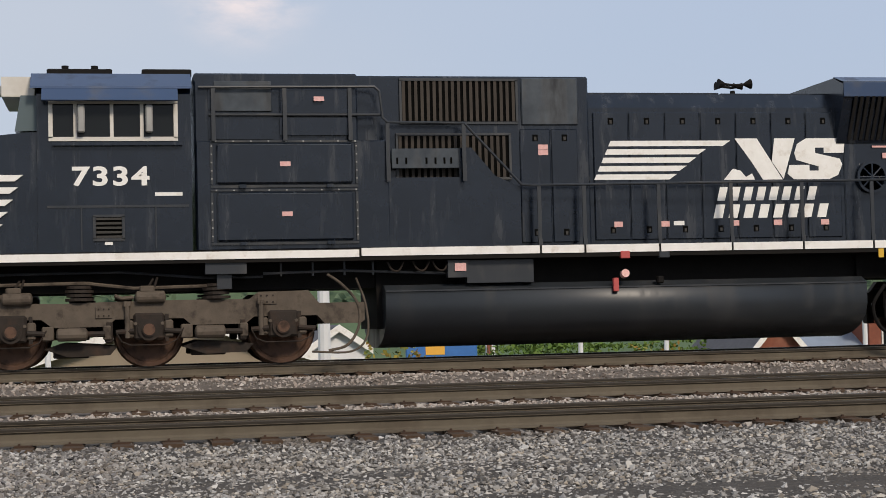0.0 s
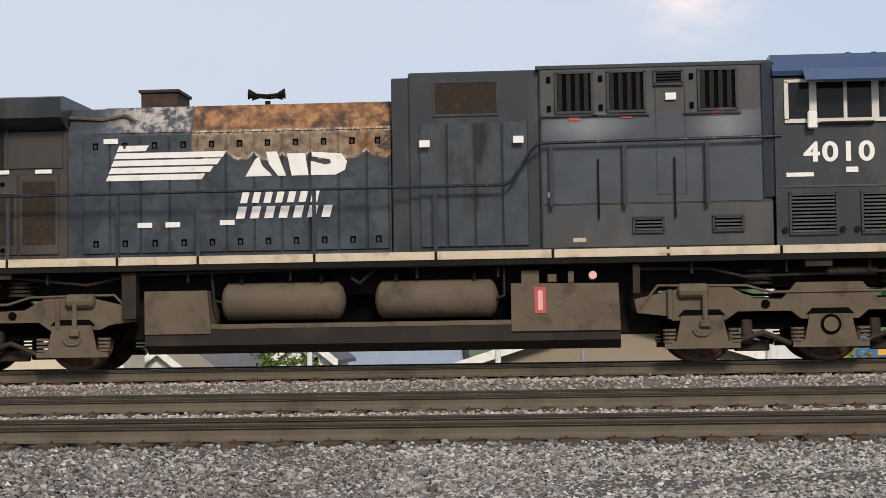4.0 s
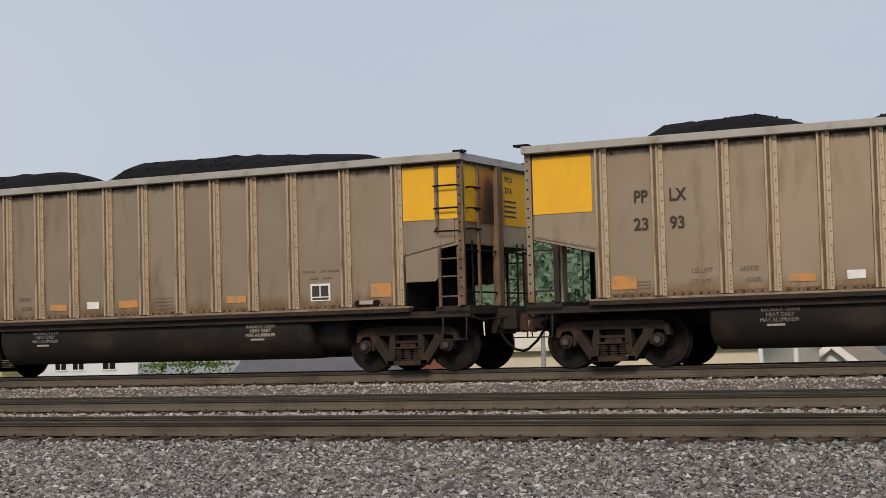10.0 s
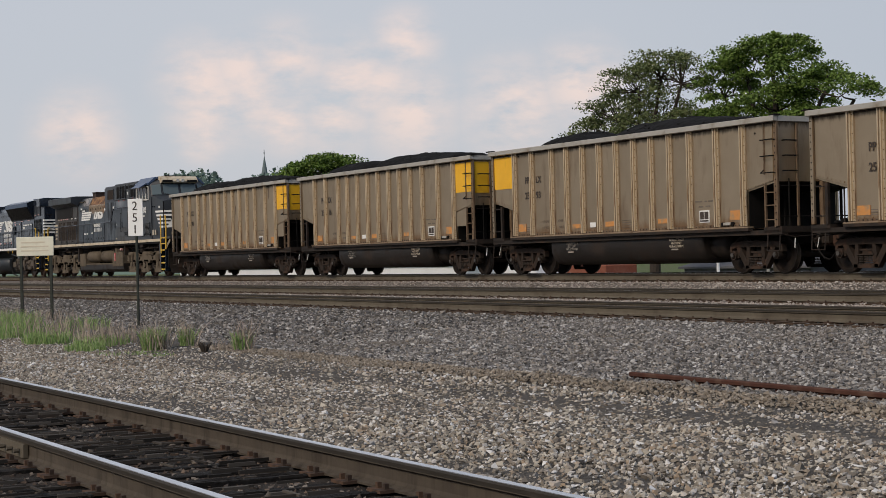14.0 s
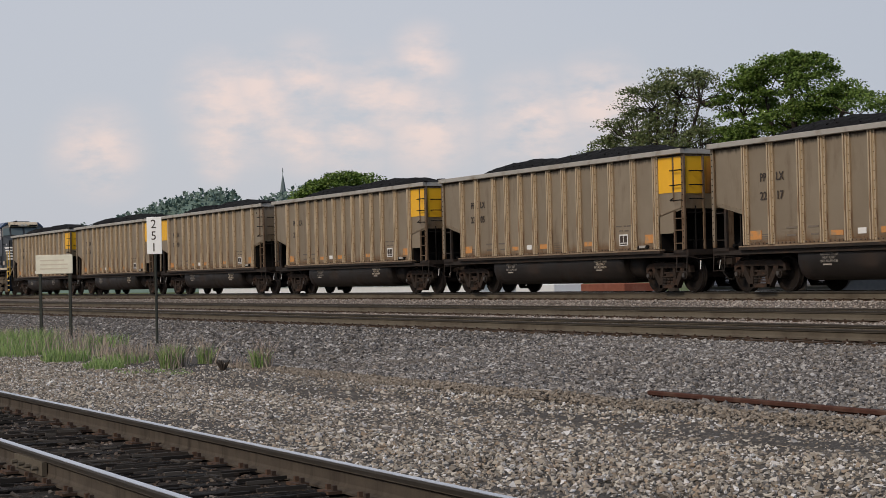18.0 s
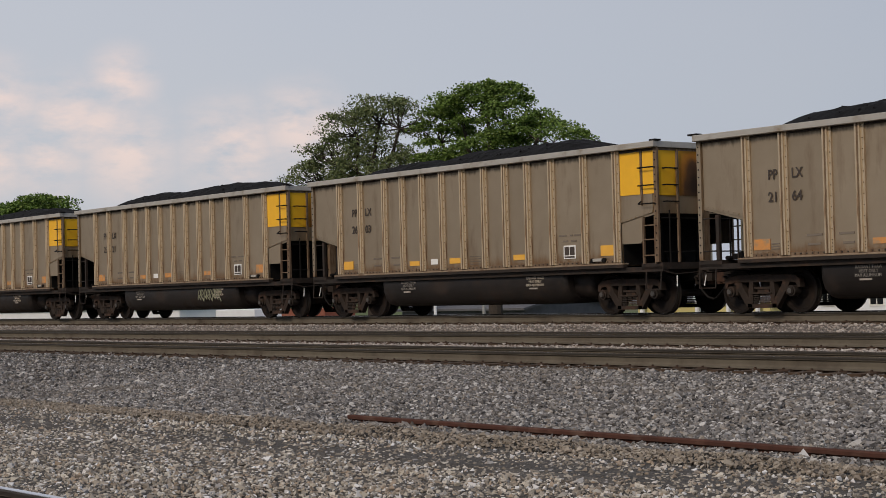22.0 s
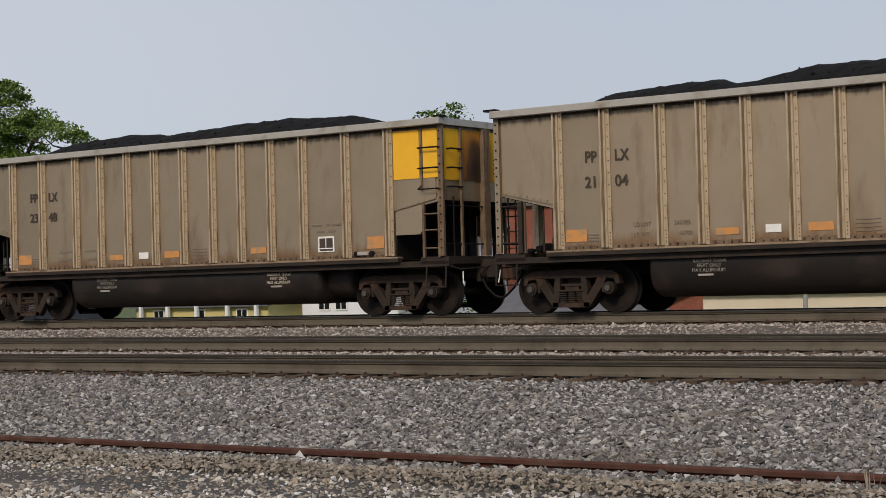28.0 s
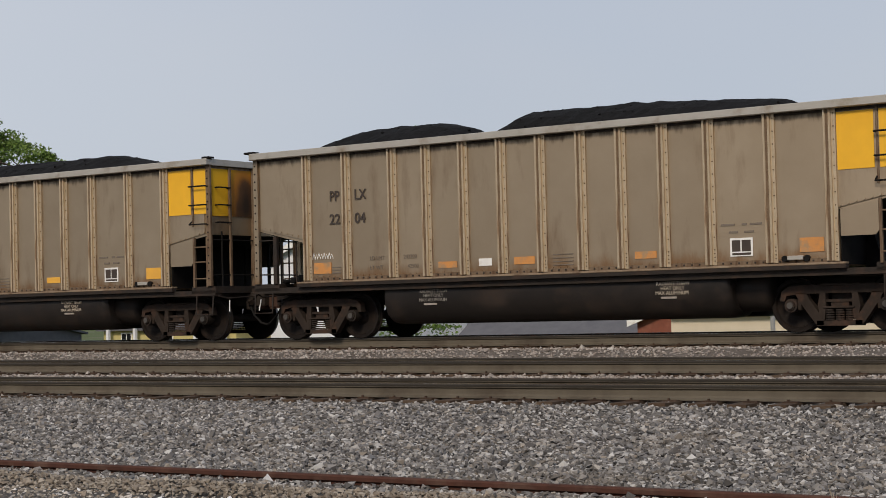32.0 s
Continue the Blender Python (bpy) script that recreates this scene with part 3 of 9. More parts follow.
def smeared_paint():
    """Dusty black paint, wiped to a pale smear in two places under the grilles."""
    m = material("smeared_paint", (0.036, 0.045, 0.057), (0.058, 0.069, 0.083), 0.38, 0.0, 0.5)
    t = m.node_tree
    b, co = t.nodes["Principled BSDF"], t.nodes.new("ShaderNodeTexCoord")
    colour = b.inputs["Base Color"].links[0].from_socket
    n = t.nodes.new("ShaderNodeTexNoise")
    n.inputs["Scale"].default_value, n.inputs["Detail"].default_value = 1.6, 5.0
    t.links.new(co.outputs["Object"], n.inputs["Vector"])
    for x, z, wide, high in ((3.55, 4.12, 1.0, 0.50), (5.95, 4.10, 0.75, 0.55)):
        mp, ln, mr, mul, mix = t.nodes.new("ShaderNodeMapping"), t.nodes.new("ShaderNodeVectorMath"), t.nodes.new("ShaderNodeMapRange"), t.nodes.new("ShaderNodeMath"), t.nodes.new("ShaderNodeMix")
        mp.inputs["Location"].default_value = (-x / wide, 0, -z / high)
        mp.inputs["Scale"].default_value = (1 / (wide * K), 0, 1 / (high * K))
        ln.operation, mul.operation, mul.use_clamp = "LENGTH", "MULTIPLY", True
        mr.interpolation_type = "SMOOTHSTEP"
        mr.inputs[1].default_value, mr.inputs[2].default_value, mr.inputs[3].default_value, mr.inputs[4].default_value = 0.1, 1.0, 1.5, 0.0
        mix.data_type = "RGBA"
        mix.inputs[7].default_value = (0.20, 0.215, 0.23, 1)
        t.links.new(co.outputs["Object"], mp.inputs["Vector"])
        t.links.new(mp.outputs[0], ln.inputs[0])
        t.links.new(ln.outputs["Value"], mr.inputs[0])
        t.links.new(mr.outputs[0], mul.inputs[0])
        t.links.new(n.outputs["Fac"], mul.inputs[1])
        t.links.new(mul.outputs[0], mix.inputs[0])
        t.links.new(colour, mix.inputs[6])
        colour = mix.outputs[2]
    t.links.new(colour, b.inputs["Base Color"])
    return m


M["smeared"] = smeared_paint()


def glass(name, tint):
    m = bpy.data.materials.new(name)
    m.use_nodes = True
    b = m.node_tree.nodes["Principled BSDF"]
    b.inputs["Base Color"].default_value = (*tint, 1)
    b.inputs["Roughness"].default_value, b.inputs["IOR"].default_value = 0.05, 1.5
    b.inputs["Specular IOR Level"].default_value = 0.22
    return m


M["glass"] = glass("dark_cab_glass", (0.012, 0.014, 0.015))
M["pale_glass"] = glass("pale_cab_glass", (0.10, 0.13, 0.14))

# ---- helpers for building ----


def box(bm, x0, x1, y0, y1, z0, z1, bevel=0.0):
    v = [bm.verts.new((x, y, z)) for x in (x0, x1) for y in (y0, y1) for z in (z0, z1)]
    fs = [bm.faces.new([v[i] for i in q]) for q in ((0, 1, 3, 2), (4, 6, 7, 5), (0, 4, 5, 1), (2, 3, 7, 6), (0, 2, 6, 4), (1, 5, 7, 3))]
    if bevel:
        es = list({e for f in fs for e in f.edges})
        bmesh.ops.bevel(bm, geom=es, offset=bevel, segments=1, affect="EDGES")
    return bm


def prism(bm, outline, y0, y1):
    """An outline in x and z, drawn from y0 to y1."""
    a = [bm.verts.new((x, y0, z)) for x, z in outline]
    b = [bm.verts.new((x, y1, z)) for x, z in outline]
    n = len(a)
    bm.faces.new(a)
    bm.faces.new(b[::-1])
    for i in range(n):
        bm.faces.new((a[i], b[i], b[(i + 1) % n], a[(i + 1) % n]))
    return bm


def hull(bm, corners):
    """The convex body of some corners, each given for one side and mirrored to the other."""
    for x, y, z in corners:
        for q in (-1, 1):
            bm.verts.new((x, q * y, z))
    bmesh.ops.convex_hull(bm, input=bm.verts[:])
    return bm


def along(bm, outline, x0, x1):
    """An outline in y and z, drawn from x0 to x1."""
    a = [bm.verts.new((x0, y, z)) for y, z in outline]
    b = [bm.verts.new((x1, y, z)) for y, z in outline]
    n = len(a)
    bm.faces.new(a)
    bm.faces.new(b[::-1])
    for i in range(n):
        bm.faces.new((a[i], b[i], b[(i + 1) % n], a[(i + 1) % n]))
    return bm


def rod(bm, p, q, r, seg=8, r2=None):
    p, q = Vector(p), Vector(q)
    d = (q - p).normalized()
    u = d.orthogonal().normalized()
    w = d.cross(u)
    r2 = r if r2 is None else r2
    rings = []
    for c, rr in ((p, r), (q, r2)):
        rings.append([bm.verts.new(c + rr * (math.cos(2 * math.pi * i / seg) * u + math.sin(2 * math.pi * i / seg) * w)) for i in range(seg)])
    for i in range(seg):
        bm.faces.new((rings[0][i], rings[0][(i + 1) % seg], rings[1][(i + 1) % seg], rings[1][i]))
    bm.faces.new(rings[0][::-1])
    bm.faces.new(rings[1])
    return bm


def pipe(bm, points, r, seg=6):
    """A round bar bent through the points."""
    p = [Vector(a) for a in points]
    rings, side = [], None
    for i, a in enumerate(p):
        way = ((a - p[i - 1]).normalized() if i else Vector()) + ((p[i + 1] - a).normalized() if i < len(p) - 1 else Vector())
        way.normalize()
        if side is None:
            side = way.cross(Vector((0.31, 0.92, 0.23))).normalized()
        side = (side - way * side.dot(way)).normalized()
        up = way.cross(side)
        rings.append([bm.verts.new(a + (side * math.cos(math.tau * n / seg) + up * math.sin(math.tau * n / seg)) * r) for n in range(seg)])
    for a, b in zip(rings, rings[1:]):
        for n in range(seg):
            bm.faces.new((a[n], a[(n + 1) % seg], b[(n + 1) % seg], b[n]))
    bm.faces.new(rings[0][::-1])
    bm.faces.new(rings[-1])
    return bm


def lathe(bm, profile, axis_y0=0.0, seg=28, centre=(0, 0, 0), caps=True):
    """A profile of (y, radius) turned about the y axis."""
    rings = []
    for y, r in profile:
        rings.append([bm.verts.new((centre[0] + r * math.cos(2 * math.pi * i / seg), centre[1] + y, centre[2] + r * math.sin(2 * math.pi * i / seg))) for i in range(seg)])
    for a, b in zip(rings, rings[1:]):
        for i in range(seg):
            bm.faces.new((a[i], a[(i + 1) % seg], b[(i + 1) % seg], b[i]))
    if caps:
        bm.faces.new(rings[0][::-1])
        bm.faces.new(rings[-1])
    return bm


def drum(bm, x0, x1, y, z, r, seg=20, dome=0.12):
    """A tank lying along x with domed ends."""
    prof = [(x0 - dome, 0.25 * r), (x0 - 0.6 * dome, 0.75 * r), (x0, r), (x1, r), (x1 + 0.6 * dome, 0.75 * r), (x1 + dome, 0.25 * r)]
    rings = [[bm.verts.new((x, y + rr * math.cos(2 * math.pi * i / seg), z + rr * math.sin(2 * math.pi * i / seg))) for i in range(seg)] for x, rr in prof]
    for a, b in zip(rings, rings[1:]):
        for i in range(seg):
            bm.faces.new((a[i], b[i], b[(i + 1) % seg], a[(i + 1) % seg]))
    bm.faces.new(rings[0])
    bm.faces.new(rings[-1][::-1])
    return bm


def bend(points, steps=5):
    """Points on a smooth curve through the ones given."""
    p = [Vector(a) for a in points]
    p = [2 * p[0] - p[1], *p, 2 * p[-1] - p[-2]]
    out = []
    for a, b, c, d in zip(p, p[1:], p[2:], p[3:]):
        for n in range(steps):
            u = n / steps
            out.append(0.5 * (2 * b + (c - a) * u + (2 * a - 5 * b + 4 * c - d) * u * u + (3 * b - 3 * c + d - a) * u ** 3))
    return [*map(tuple, out), tuple(p[-2])]


def chain_of_boxes(bm, items):
    for i in items:
        box(bm, *i)
    return bm


def mesh_of(name, bm, mat, smooth=False):
    bmesh.ops.recalc_face_normals(bm, faces=bm.faces)
    me = bpy.data.meshes.new(name)
    bmesh.ops.scale(bm, vec=(K, K, K), verts=bm.verts)
    bm.to_mesh(me)
    bm.free()
    me.materials.append(mat)
    if smooth:
        for p in me.polygons:
            p.use_smooth = True
    return me


def part(name, bm, mat, parent=None, label="", smooth=False):
    """Links a bmesh as one mesh object, under a thing or a part of it."""
    ob = new(name, mesh_of(name, bm, M[mat], smooth))
    ob.parent = parent
    return tagged(ob, label)


def again(ob, parent, x=0, y=0, z=0, turn=0, label=""):
    """Another piece on the same mesh."""
    o = new(ob.name.split(".")[0], ob.data)
    o.parent = parent
    o.matrix_basis = pose(x * K, y * K, z * K, 0, 0, turn)
    return tagged(o, label)


def thing(name, x, y, z, label, category, group="", kind="", turn=0):
    ob = new(name)
    ob.matrix_basis = pose(x * K, y * K, z * K, 0, 0, turn)
    return tagged(ob, label, category, group, kind)


def lettering(text, x, y, z, size, mat, parent, wide=1.0, label="", name="lettering", facing=0, slant=0.0, bold=0.0, gap=1.0):
    """Words on an upright face that looks to -y (facing 0), the lower left corner at x, z."""
    c = bpy.data.curves.new(name, "FONT")
    c.body, c.size, c.extrude, c.shear, c.offset, c.space_character = text, size * K, 0.002, slant, bold * K, gap
    c.materials.append(M[mat])
    o = new(name, c)
    o.parent = parent
    o.matrix_basis = pose(x * K, y * K, z * K, 90, 0, facing) @ Matrix.Diagonal((wide, 1, 1, 1))
    return tagged(o, label)


def plate(bm, x0, x1, z0, z1, y, thick=0.006):
    return box(bm, x0, x1, y - thick, y + thick, z0, z1)


def B():
    return bmesh.new()

# ---- ground ----
PROFILE = [(-2500, -4), (-60, -1.4), (-4, -1.0), (2.2, -0.96), (2.9, -0.945), (5.6, -0.945), (7.0, -0.95), (8.6, -0.99), (10.0, -1.0), (10.9, -0.94), (11.9, -0.93), (13.0, -0.94), (16.0, -0.88), (18.9, -0.80), (19.7, -0.735), (22.9, -0.735), (24.0, -0.58), (27.4, -0.58), (28.5, -0.26), (32.4, -0.26), (34.0, -1.1), (38, -3.0), (60, -3.4), (140, -3.4), (400, -2.5), (2800, -2)]


def ground_height(y):
    return np.interp(y, [p[0] for p in PROFILE], [p[1] for p in PROFILE])


def build_ground():
    xs = [-2600, -900, -400, -200, *range(-120, 60, 6), 100, 300, 900, 2600]
    ys = sorted({p[0] for p in PROFILE} | {6.3, 9.3, 14.5, 17.5, 21.3, 25.8, 30.4})
    rng = np.random.default_rng(3)
    verts = [(x * K, y * K, (float(ground_height(y)) + (0.012 * rng.normal() if 5.8 < y < 18 else 0)) * K) for y in ys for x in xs]
    n = len(xs)
    faces = [(j * n + i, j * n + i + 1, (j + 1) * n + i + 1, (j + 1) * n + i) for j in range(len(ys) - 1) for i in range(n - 1)]
    me = bpy.data.meshes.new("ground")
    me.from_pydata(verts, [], faces)
    for k in ("bed", "lawn", "soil", "siding_bed", "fine_bed"):
        me.materials.append(M[k])
    for p in me.polygons:
        y = p.center.y / K
        p.material_index = 1 if y > 34 or y < -10 else (3 if 2.3 < y < 5.6 else 2 if y < 2.3 or 7.5 < y < 10.2 else 4 if 22 < y < 34 else 0)
        p.use_smooth = True
    tagged(new("ground", me), "gravel railway yard sloping down to rough grass", "ground", kind="structure")


build_ground()


def stones(name, count, x0, x1, y0, y1, small, large, mat, label, seed, lift=0.35, heap=None, near=12.0, clear=(), path=0.0, flat=0.85):
    """Loose angular stones strewn over the ground, thinning out with distance from the yard's middle."""
    rng = np.random.default_rng(seed)
    x, y = rng.uniform(x0, x1, count), rng.uniform(y0, y1, count)
    keep = rng.random(count) < np.minimum(1.0, (near / np.hypot(x + 8, y)) ** 1.6)
    for a, b in clear:
        keep &= ~((y > a) & (y < b))
    if path:
        off = np.abs(y - 9.95 - 0.03 * (x + 17)) / (0.42 + 0.14 * np.sin(x * 1.7) + 0.1 * np.sin(x * 4.3))
        keep &= rng.random(count) > path * np.exp(-off ** 2) * np.clip((x + 31) / 5, 0, 1) * np.clip((-12.5 - x) / 3, 0, 1)
    x, y = x[keep], y[keep]
    n = len(x)
    size = rng.uniform(small, large, n) * np.where(rng.random(n) < 0.08, 1.5, 1.0)
    base = np.array([(1, 0, 0), (-1, 0, 0), (0, 1, 0), (0, -1, 0), (0, 0, 0.9), (0, 0, -0.9)])
    tri = np.array([(4, 0, 2), (4, 2, 1), (4, 1, 3), (4, 3, 0), (5, 2, 0), (5, 1, 2), (5, 3, 1), (5, 0, 3)])
    k = len(base)
    shape = base[None] + rng.normal(0, 0.24, (n, k, 3))
    shape *= rng.uniform(0.75, 1.3, (n, 1, 3))
    q = rng.normal(size=(n, 4))
    q /= np.linalg.norm(q, axis=1)[:, None]
    w, a, b, c = q.T
    turn = np.stack([1 - 2 * (b * b + c * c), 2 * (a * b - c * w), 2 * (a * c + b * w), 2 * (a * b + c * w), 1 - 2 * (a * a + c * c), 2 * (b * c - a * w), 2 * (a * c - b * w), 2 * (b * c + a * w), 1 - 2 * (a * a + b * b)], 1).reshape(n, 3, 3)
    v = np.einsum("nij,nkj->nki", turn, shape) * (size / 2)[:, None, None] * (1.1, 1.1, flat)
    z = ground_height(y) + size * lift * rng.uniform(-0.2, 1.0, n)
    if heap:
        z = z + heap(x, y)
    v += np.stack([x, y, z], 1)[:, None]
    faces = (tri[None] + k * np.arange(n)[:, None, None]).reshape(-1, 3)
    me = bpy.data.meshes.new(name)
    me.vertices.add(k * n)
    me.vertices.foreach_set("co", (v * K).astype(np.float32).ravel())
    me.loops.add(faces.size)
    me.loops.foreach_set("vertex_index", faces.astype(np.int32).ravel())
    me.polygons.add(len(faces))
    me.polygons.foreach_set("loop_start", np.arange(0, faces.size, 3, dtype=np.int32))
    me.polygons.foreach_set("use_smooth", np.zeros(len(faces), dtype=bool))
    me.update(calc_edges=True)
    me.materials.append(M[mat])
    return tagged(new(name, me), label, "gravel", kind="stuff")


stones("ballast_slope", 94000, -31, 0, 11.6, 19.6, 0.036, 0.066, "stone_grey", "blue-grey crushed stone ballast on the slope", 11, near=30)
stones("ballast_slope", 40000, -85, -31, 11.6, 19.6, 0.044, 0.084, "stone_grey", "blue-grey crushed stone ballast farther along the slope", 19, near=30)
# paler copy of the slope ballast: extra brightness is put into the stones
stones("ballast_bank", 28000, -1.8, 10, 11.1, 19.6, 0.031, 0.058, "stone_brightened", "grey crushed stone ballast coloured brighter, with a few pale stones", 21, near=24)
stones("yard_gravel", 128000, -66, 2, 5.45, 10.85, 0.024, 0.050, "stone_tan", "pale tan and grey gravel in the yard", 12, 0.3, near=17, path=0.7, flat=0.9)
stones("stone_ridge", 14500, -30, 6, 10.85, 11.52, 0.026, 0.050, "stone_pale", "ridge of larger pale stones beside the old rail", 13, 0.5, lambda x, y: 0.07 * np.clip(1 - np.abs(y - 11.2) / 0.42, 0, 1) * np.clip((x + 24) / 6, 0.2, 1) * (0.7 + 0.3 * np.sin(x * 2.3)), near=40)
stones("siding_ballast", 24000, -48, -2, 1.6, 5.6, 0.02, 0.055, "stone_brown", "rust-stained ballast around the siding", 14, 0.1, near=14, clear=((3.42, 3.60), (5.04, 5.22)))
stones("near_track_ballast", 10000, -90, 14, 19.5, 20.5, 0.04, 0.07, "stone_grey", "grey ballast at the tie ends", 15, 0.2, near=40)
stones("middle_ballast", 32000, -100, 16, 22.2, 24.8, 0.036, 0.066, "stone_pink", "grey ballast between the tracks", 16, 0.30, near=40)
stones("far_ballast", 46000, -110, 18, 27.1, 29.5, 0.036, 0.066, "stone_pink", "pale ballast on the shoulder of the far track", 17, 0.4, near=42)

# ---- tracks ----
RAIL = [(-0.082, 0), (-0.082, 0.016), (-0.02, 0.036), (-0.011, 0.06), (-0.011, 0.135), (-0.04, 0.152), (-0.041, 0.186), (-0.032, 0.2), (0.032, 0.2), (0.041, 0.186), (0.04, 0.152), (0.011, 0.135), (0.011, 0.06), (0.02, 0.036), (0.082, 0.016), (0.082, 0)]


def rail(parent, y, top, x0, x1, label, mat="rail_side", shine="rail_top"):
    o = part("rail", along(B(), [(y + a, top - 0.2 + b) for a, b in RAIL], x0, x1), mat, parent, label)
    part("running_surface", along(B(), [(y - 0.033, top - 0.004), (y - 0.033, top + 0.003), (y + 0.033, top + 0.003), (y + 0.033, top - 0.004)], x0, x1), shine, o, "worn running surface")
    # both sides of the head are darker than the web
    for q in (-1, 1):
        part("head_side", along(B(), [(y + q * 0.040, top - 0.044), (y + q * 0.0425, top - 0.014), (y + q * 0.036, top - 0.002), (y + q * 0.034, top - 0.002), (y + q * 0.034, top - 0.044)], x0, x1), "head_dark", o, "dark side of the rail head")
    return o


def track(name, centre, top, label, x0=-420, x1=160, mat="rail_side", shine="rail_dull"):
    t = thing(name, 0, 0, 0, label, "track", kind="structure")
    for side in (-1, 1):
        rail(t, centre + side * 0.81, top, x0, x1, "brown dusty steel rail", mat, shine=shine)
    return t


def many_boxes(name, cells, mat, parent, label):
    bm = B()
    for c in cells:
        box(bm, *c)
    o = part(name, bm, mat, parent, label)
    o["kind"] = "stuff"
    return o


rng = random.Random(5)
for name, centre, top in (("track_near", 21.25, -0.484), ("track_middle", 25.85, -0.337), ("track_far", 30.46, 0.0)):
    t = track(name, centre, top, "main line track of brown steel rails on wooden ties")
    cells, plates = [], []
    x = -130.0
    while x < 30:
        w = 0.12 + 0.01 * rng.random()
        j = 0.04 * rng.random()
        cells.append((x - w, x + w, centre - 1.36 - j, centre + 1.36, top - 0.38, top - 0.205 - 0.012 * rng.random()))
        for side in (-1, 1):
            plates.append((x - 0.1, x + 0.1, centre + side * 0.81 - 0.17, centre + side * 0.81 + 0.17, top - 0.214, top - 0.194))
            for k in (-0.11, 0.11):
                plates.append((x - 0.06, x - 0.035, centre + side * 0.81 + k - 0.015, centre + side * 0.81 + k + 0.015, top - 0.196, top - 0.170))
        x += 0.55 + 0.03 * rng.random()
    many_boxes("tie", cells, "tie_brown", t, "dusty wooden ties")
    many_boxes("tie_plate", plates, "track_plate", t, "rusty tie plates and spikes")

siding = track("siding", 4.32, -0.722, "siding of rusty rails with shiny tops on dark wooden ties", -120, 60, "siding_rail", "rail_top")
tie_forms = []
for k in range(4):
    bm = B()
    cuts = [-0.125, -0.125 + rng.uniform(0.04, 0.08), rng.uniform(-0.03, 0.03), 0.125 - rng.uniform(0.04, 0.08), 0.125]
    for a, b in zip(cuts, cuts[1:]):
        box(bm, a + 0.004, b - 0.004, -1.36 - rng.uniform(-0.06, 0.06), 1.36 + rng.uniform(-0.06, 0.06), -0.19, -rng.uniform(0, 0.022), 0.006)
    box(bm, -0.12, 0.12, -1.3, 1.3, -0.19, -0.03)
    for v in bm.verts:
        v.co += Vector((rng.uniform(-1, 1), rng.uniform(-2, 2), rng.uniform(-1, 0.6))) * 0.006
    o = part("tie", bm, "tie", siding)
    o.matrix_basis = pose((-40 - k * 0.6) * K, 4.32 * K, -0.908 * K)
    tie_forms.append(o)
x = -38.0
while x < 2:
    again(tie_forms[rng.randrange(4)], siding, x, 4.32 + rng.uniform(-0.06, 0.06), -0.905 - rng.uniform(0, 0.02), rng.uniform(-1.5, 1.5))
    x += 0.58 + rng.uniform(-0.03, 0.03)
bm = B()
box(bm, -0.1, 0.1, -0.19, 0.19, 0, 0.022)
for a, b in ((-0.06, -0.12), (0.06, 0.12), (0.05, -0.12), (-0.05, 0.12)):
    box(bm, a - 0.016, a + 0.016, b - 0.016, b + 0.016, 0.02, 0.06)
first = part("tie_plate", bm, "plate", siding)
first.matrix_basis = pose(-41 * K, 3.51 * K, -0.928 * K)
x = -38.0
while x < 0:
    for side in (-1, 1):
        again(first, siding, x + rng.uniform(-0.02, 0.02), 4.32 + side * 0.81, -0.925)
    x += 0.58
cells = []
for _ in range(1500):
    x, y, z = rng.uniform(-36, -4), 4.32 + rng.uniform(-1.5, 1.3), -0.925 + rng.uniform(0, 0.03)
    if min(abs(y - 3.51), abs(y - 5.13)) > 0.22:
        l, w = rng.uniform(0.04, 0.22), rng.uniform(0.006, 0.018)
        cells.append((x - w, x + w, y - l, y + l, z, z + rng.uniform(0.012, 0.03)) if rng.random() < 0.7 else (x - l * 0.7, x + l * 0.7, y - w, y + w, z, z + 0.015))
many_boxes("splinter", cells, "splinter", siding, "split dark wood splinters lying between the rails")
for k, x in enumerate((-13.9, -25.6)):
    bm = B()
    box(bm, x - 0.45, x + 0.45, 3.45, 3.49, -0.885, -0.775)
    for q in range(4):
        rod(bm, (x - 0.33 + q * 0.22, 3.44, -0.83), (x - 0.33 + q * 0.22, 3.40, -0.83), 0.02, 6)
    part("joint_bar", bm, "rail_side", siding, "bolted joint bar")

old = thing("abandoned_rail", 0, 0, 0, "old deeply rusted rail lying half buried in gravel", "rail")
bm = along(B(), [(12.04 + a, -1.042 + b) for a, b in RAIL], -17.4, 40)
part("rail", bm, "old_rail", old)
for k in range(28):
    x = -16.5 + 1.9 * k
    part("rust_flake", box(B(), x, x + rng.uniform(0.5, 1.5), 11.93, 11.958, -0.985, -0.95), "old_rail", old)

# ---- hopper gondola cars ----
TRACK_Y = 30.46
SIDE = 1.60
POSTS = (-5.93, -4.85, -3.63, -2.76, -1.84, -0.92, 0.0, 0.92, 1.80, 2.70, 3.65, 4.86, 6.02)
CAR_U0, PITCH = -56.90, 16.18
TRUCKS = (-5.98, 5.92)


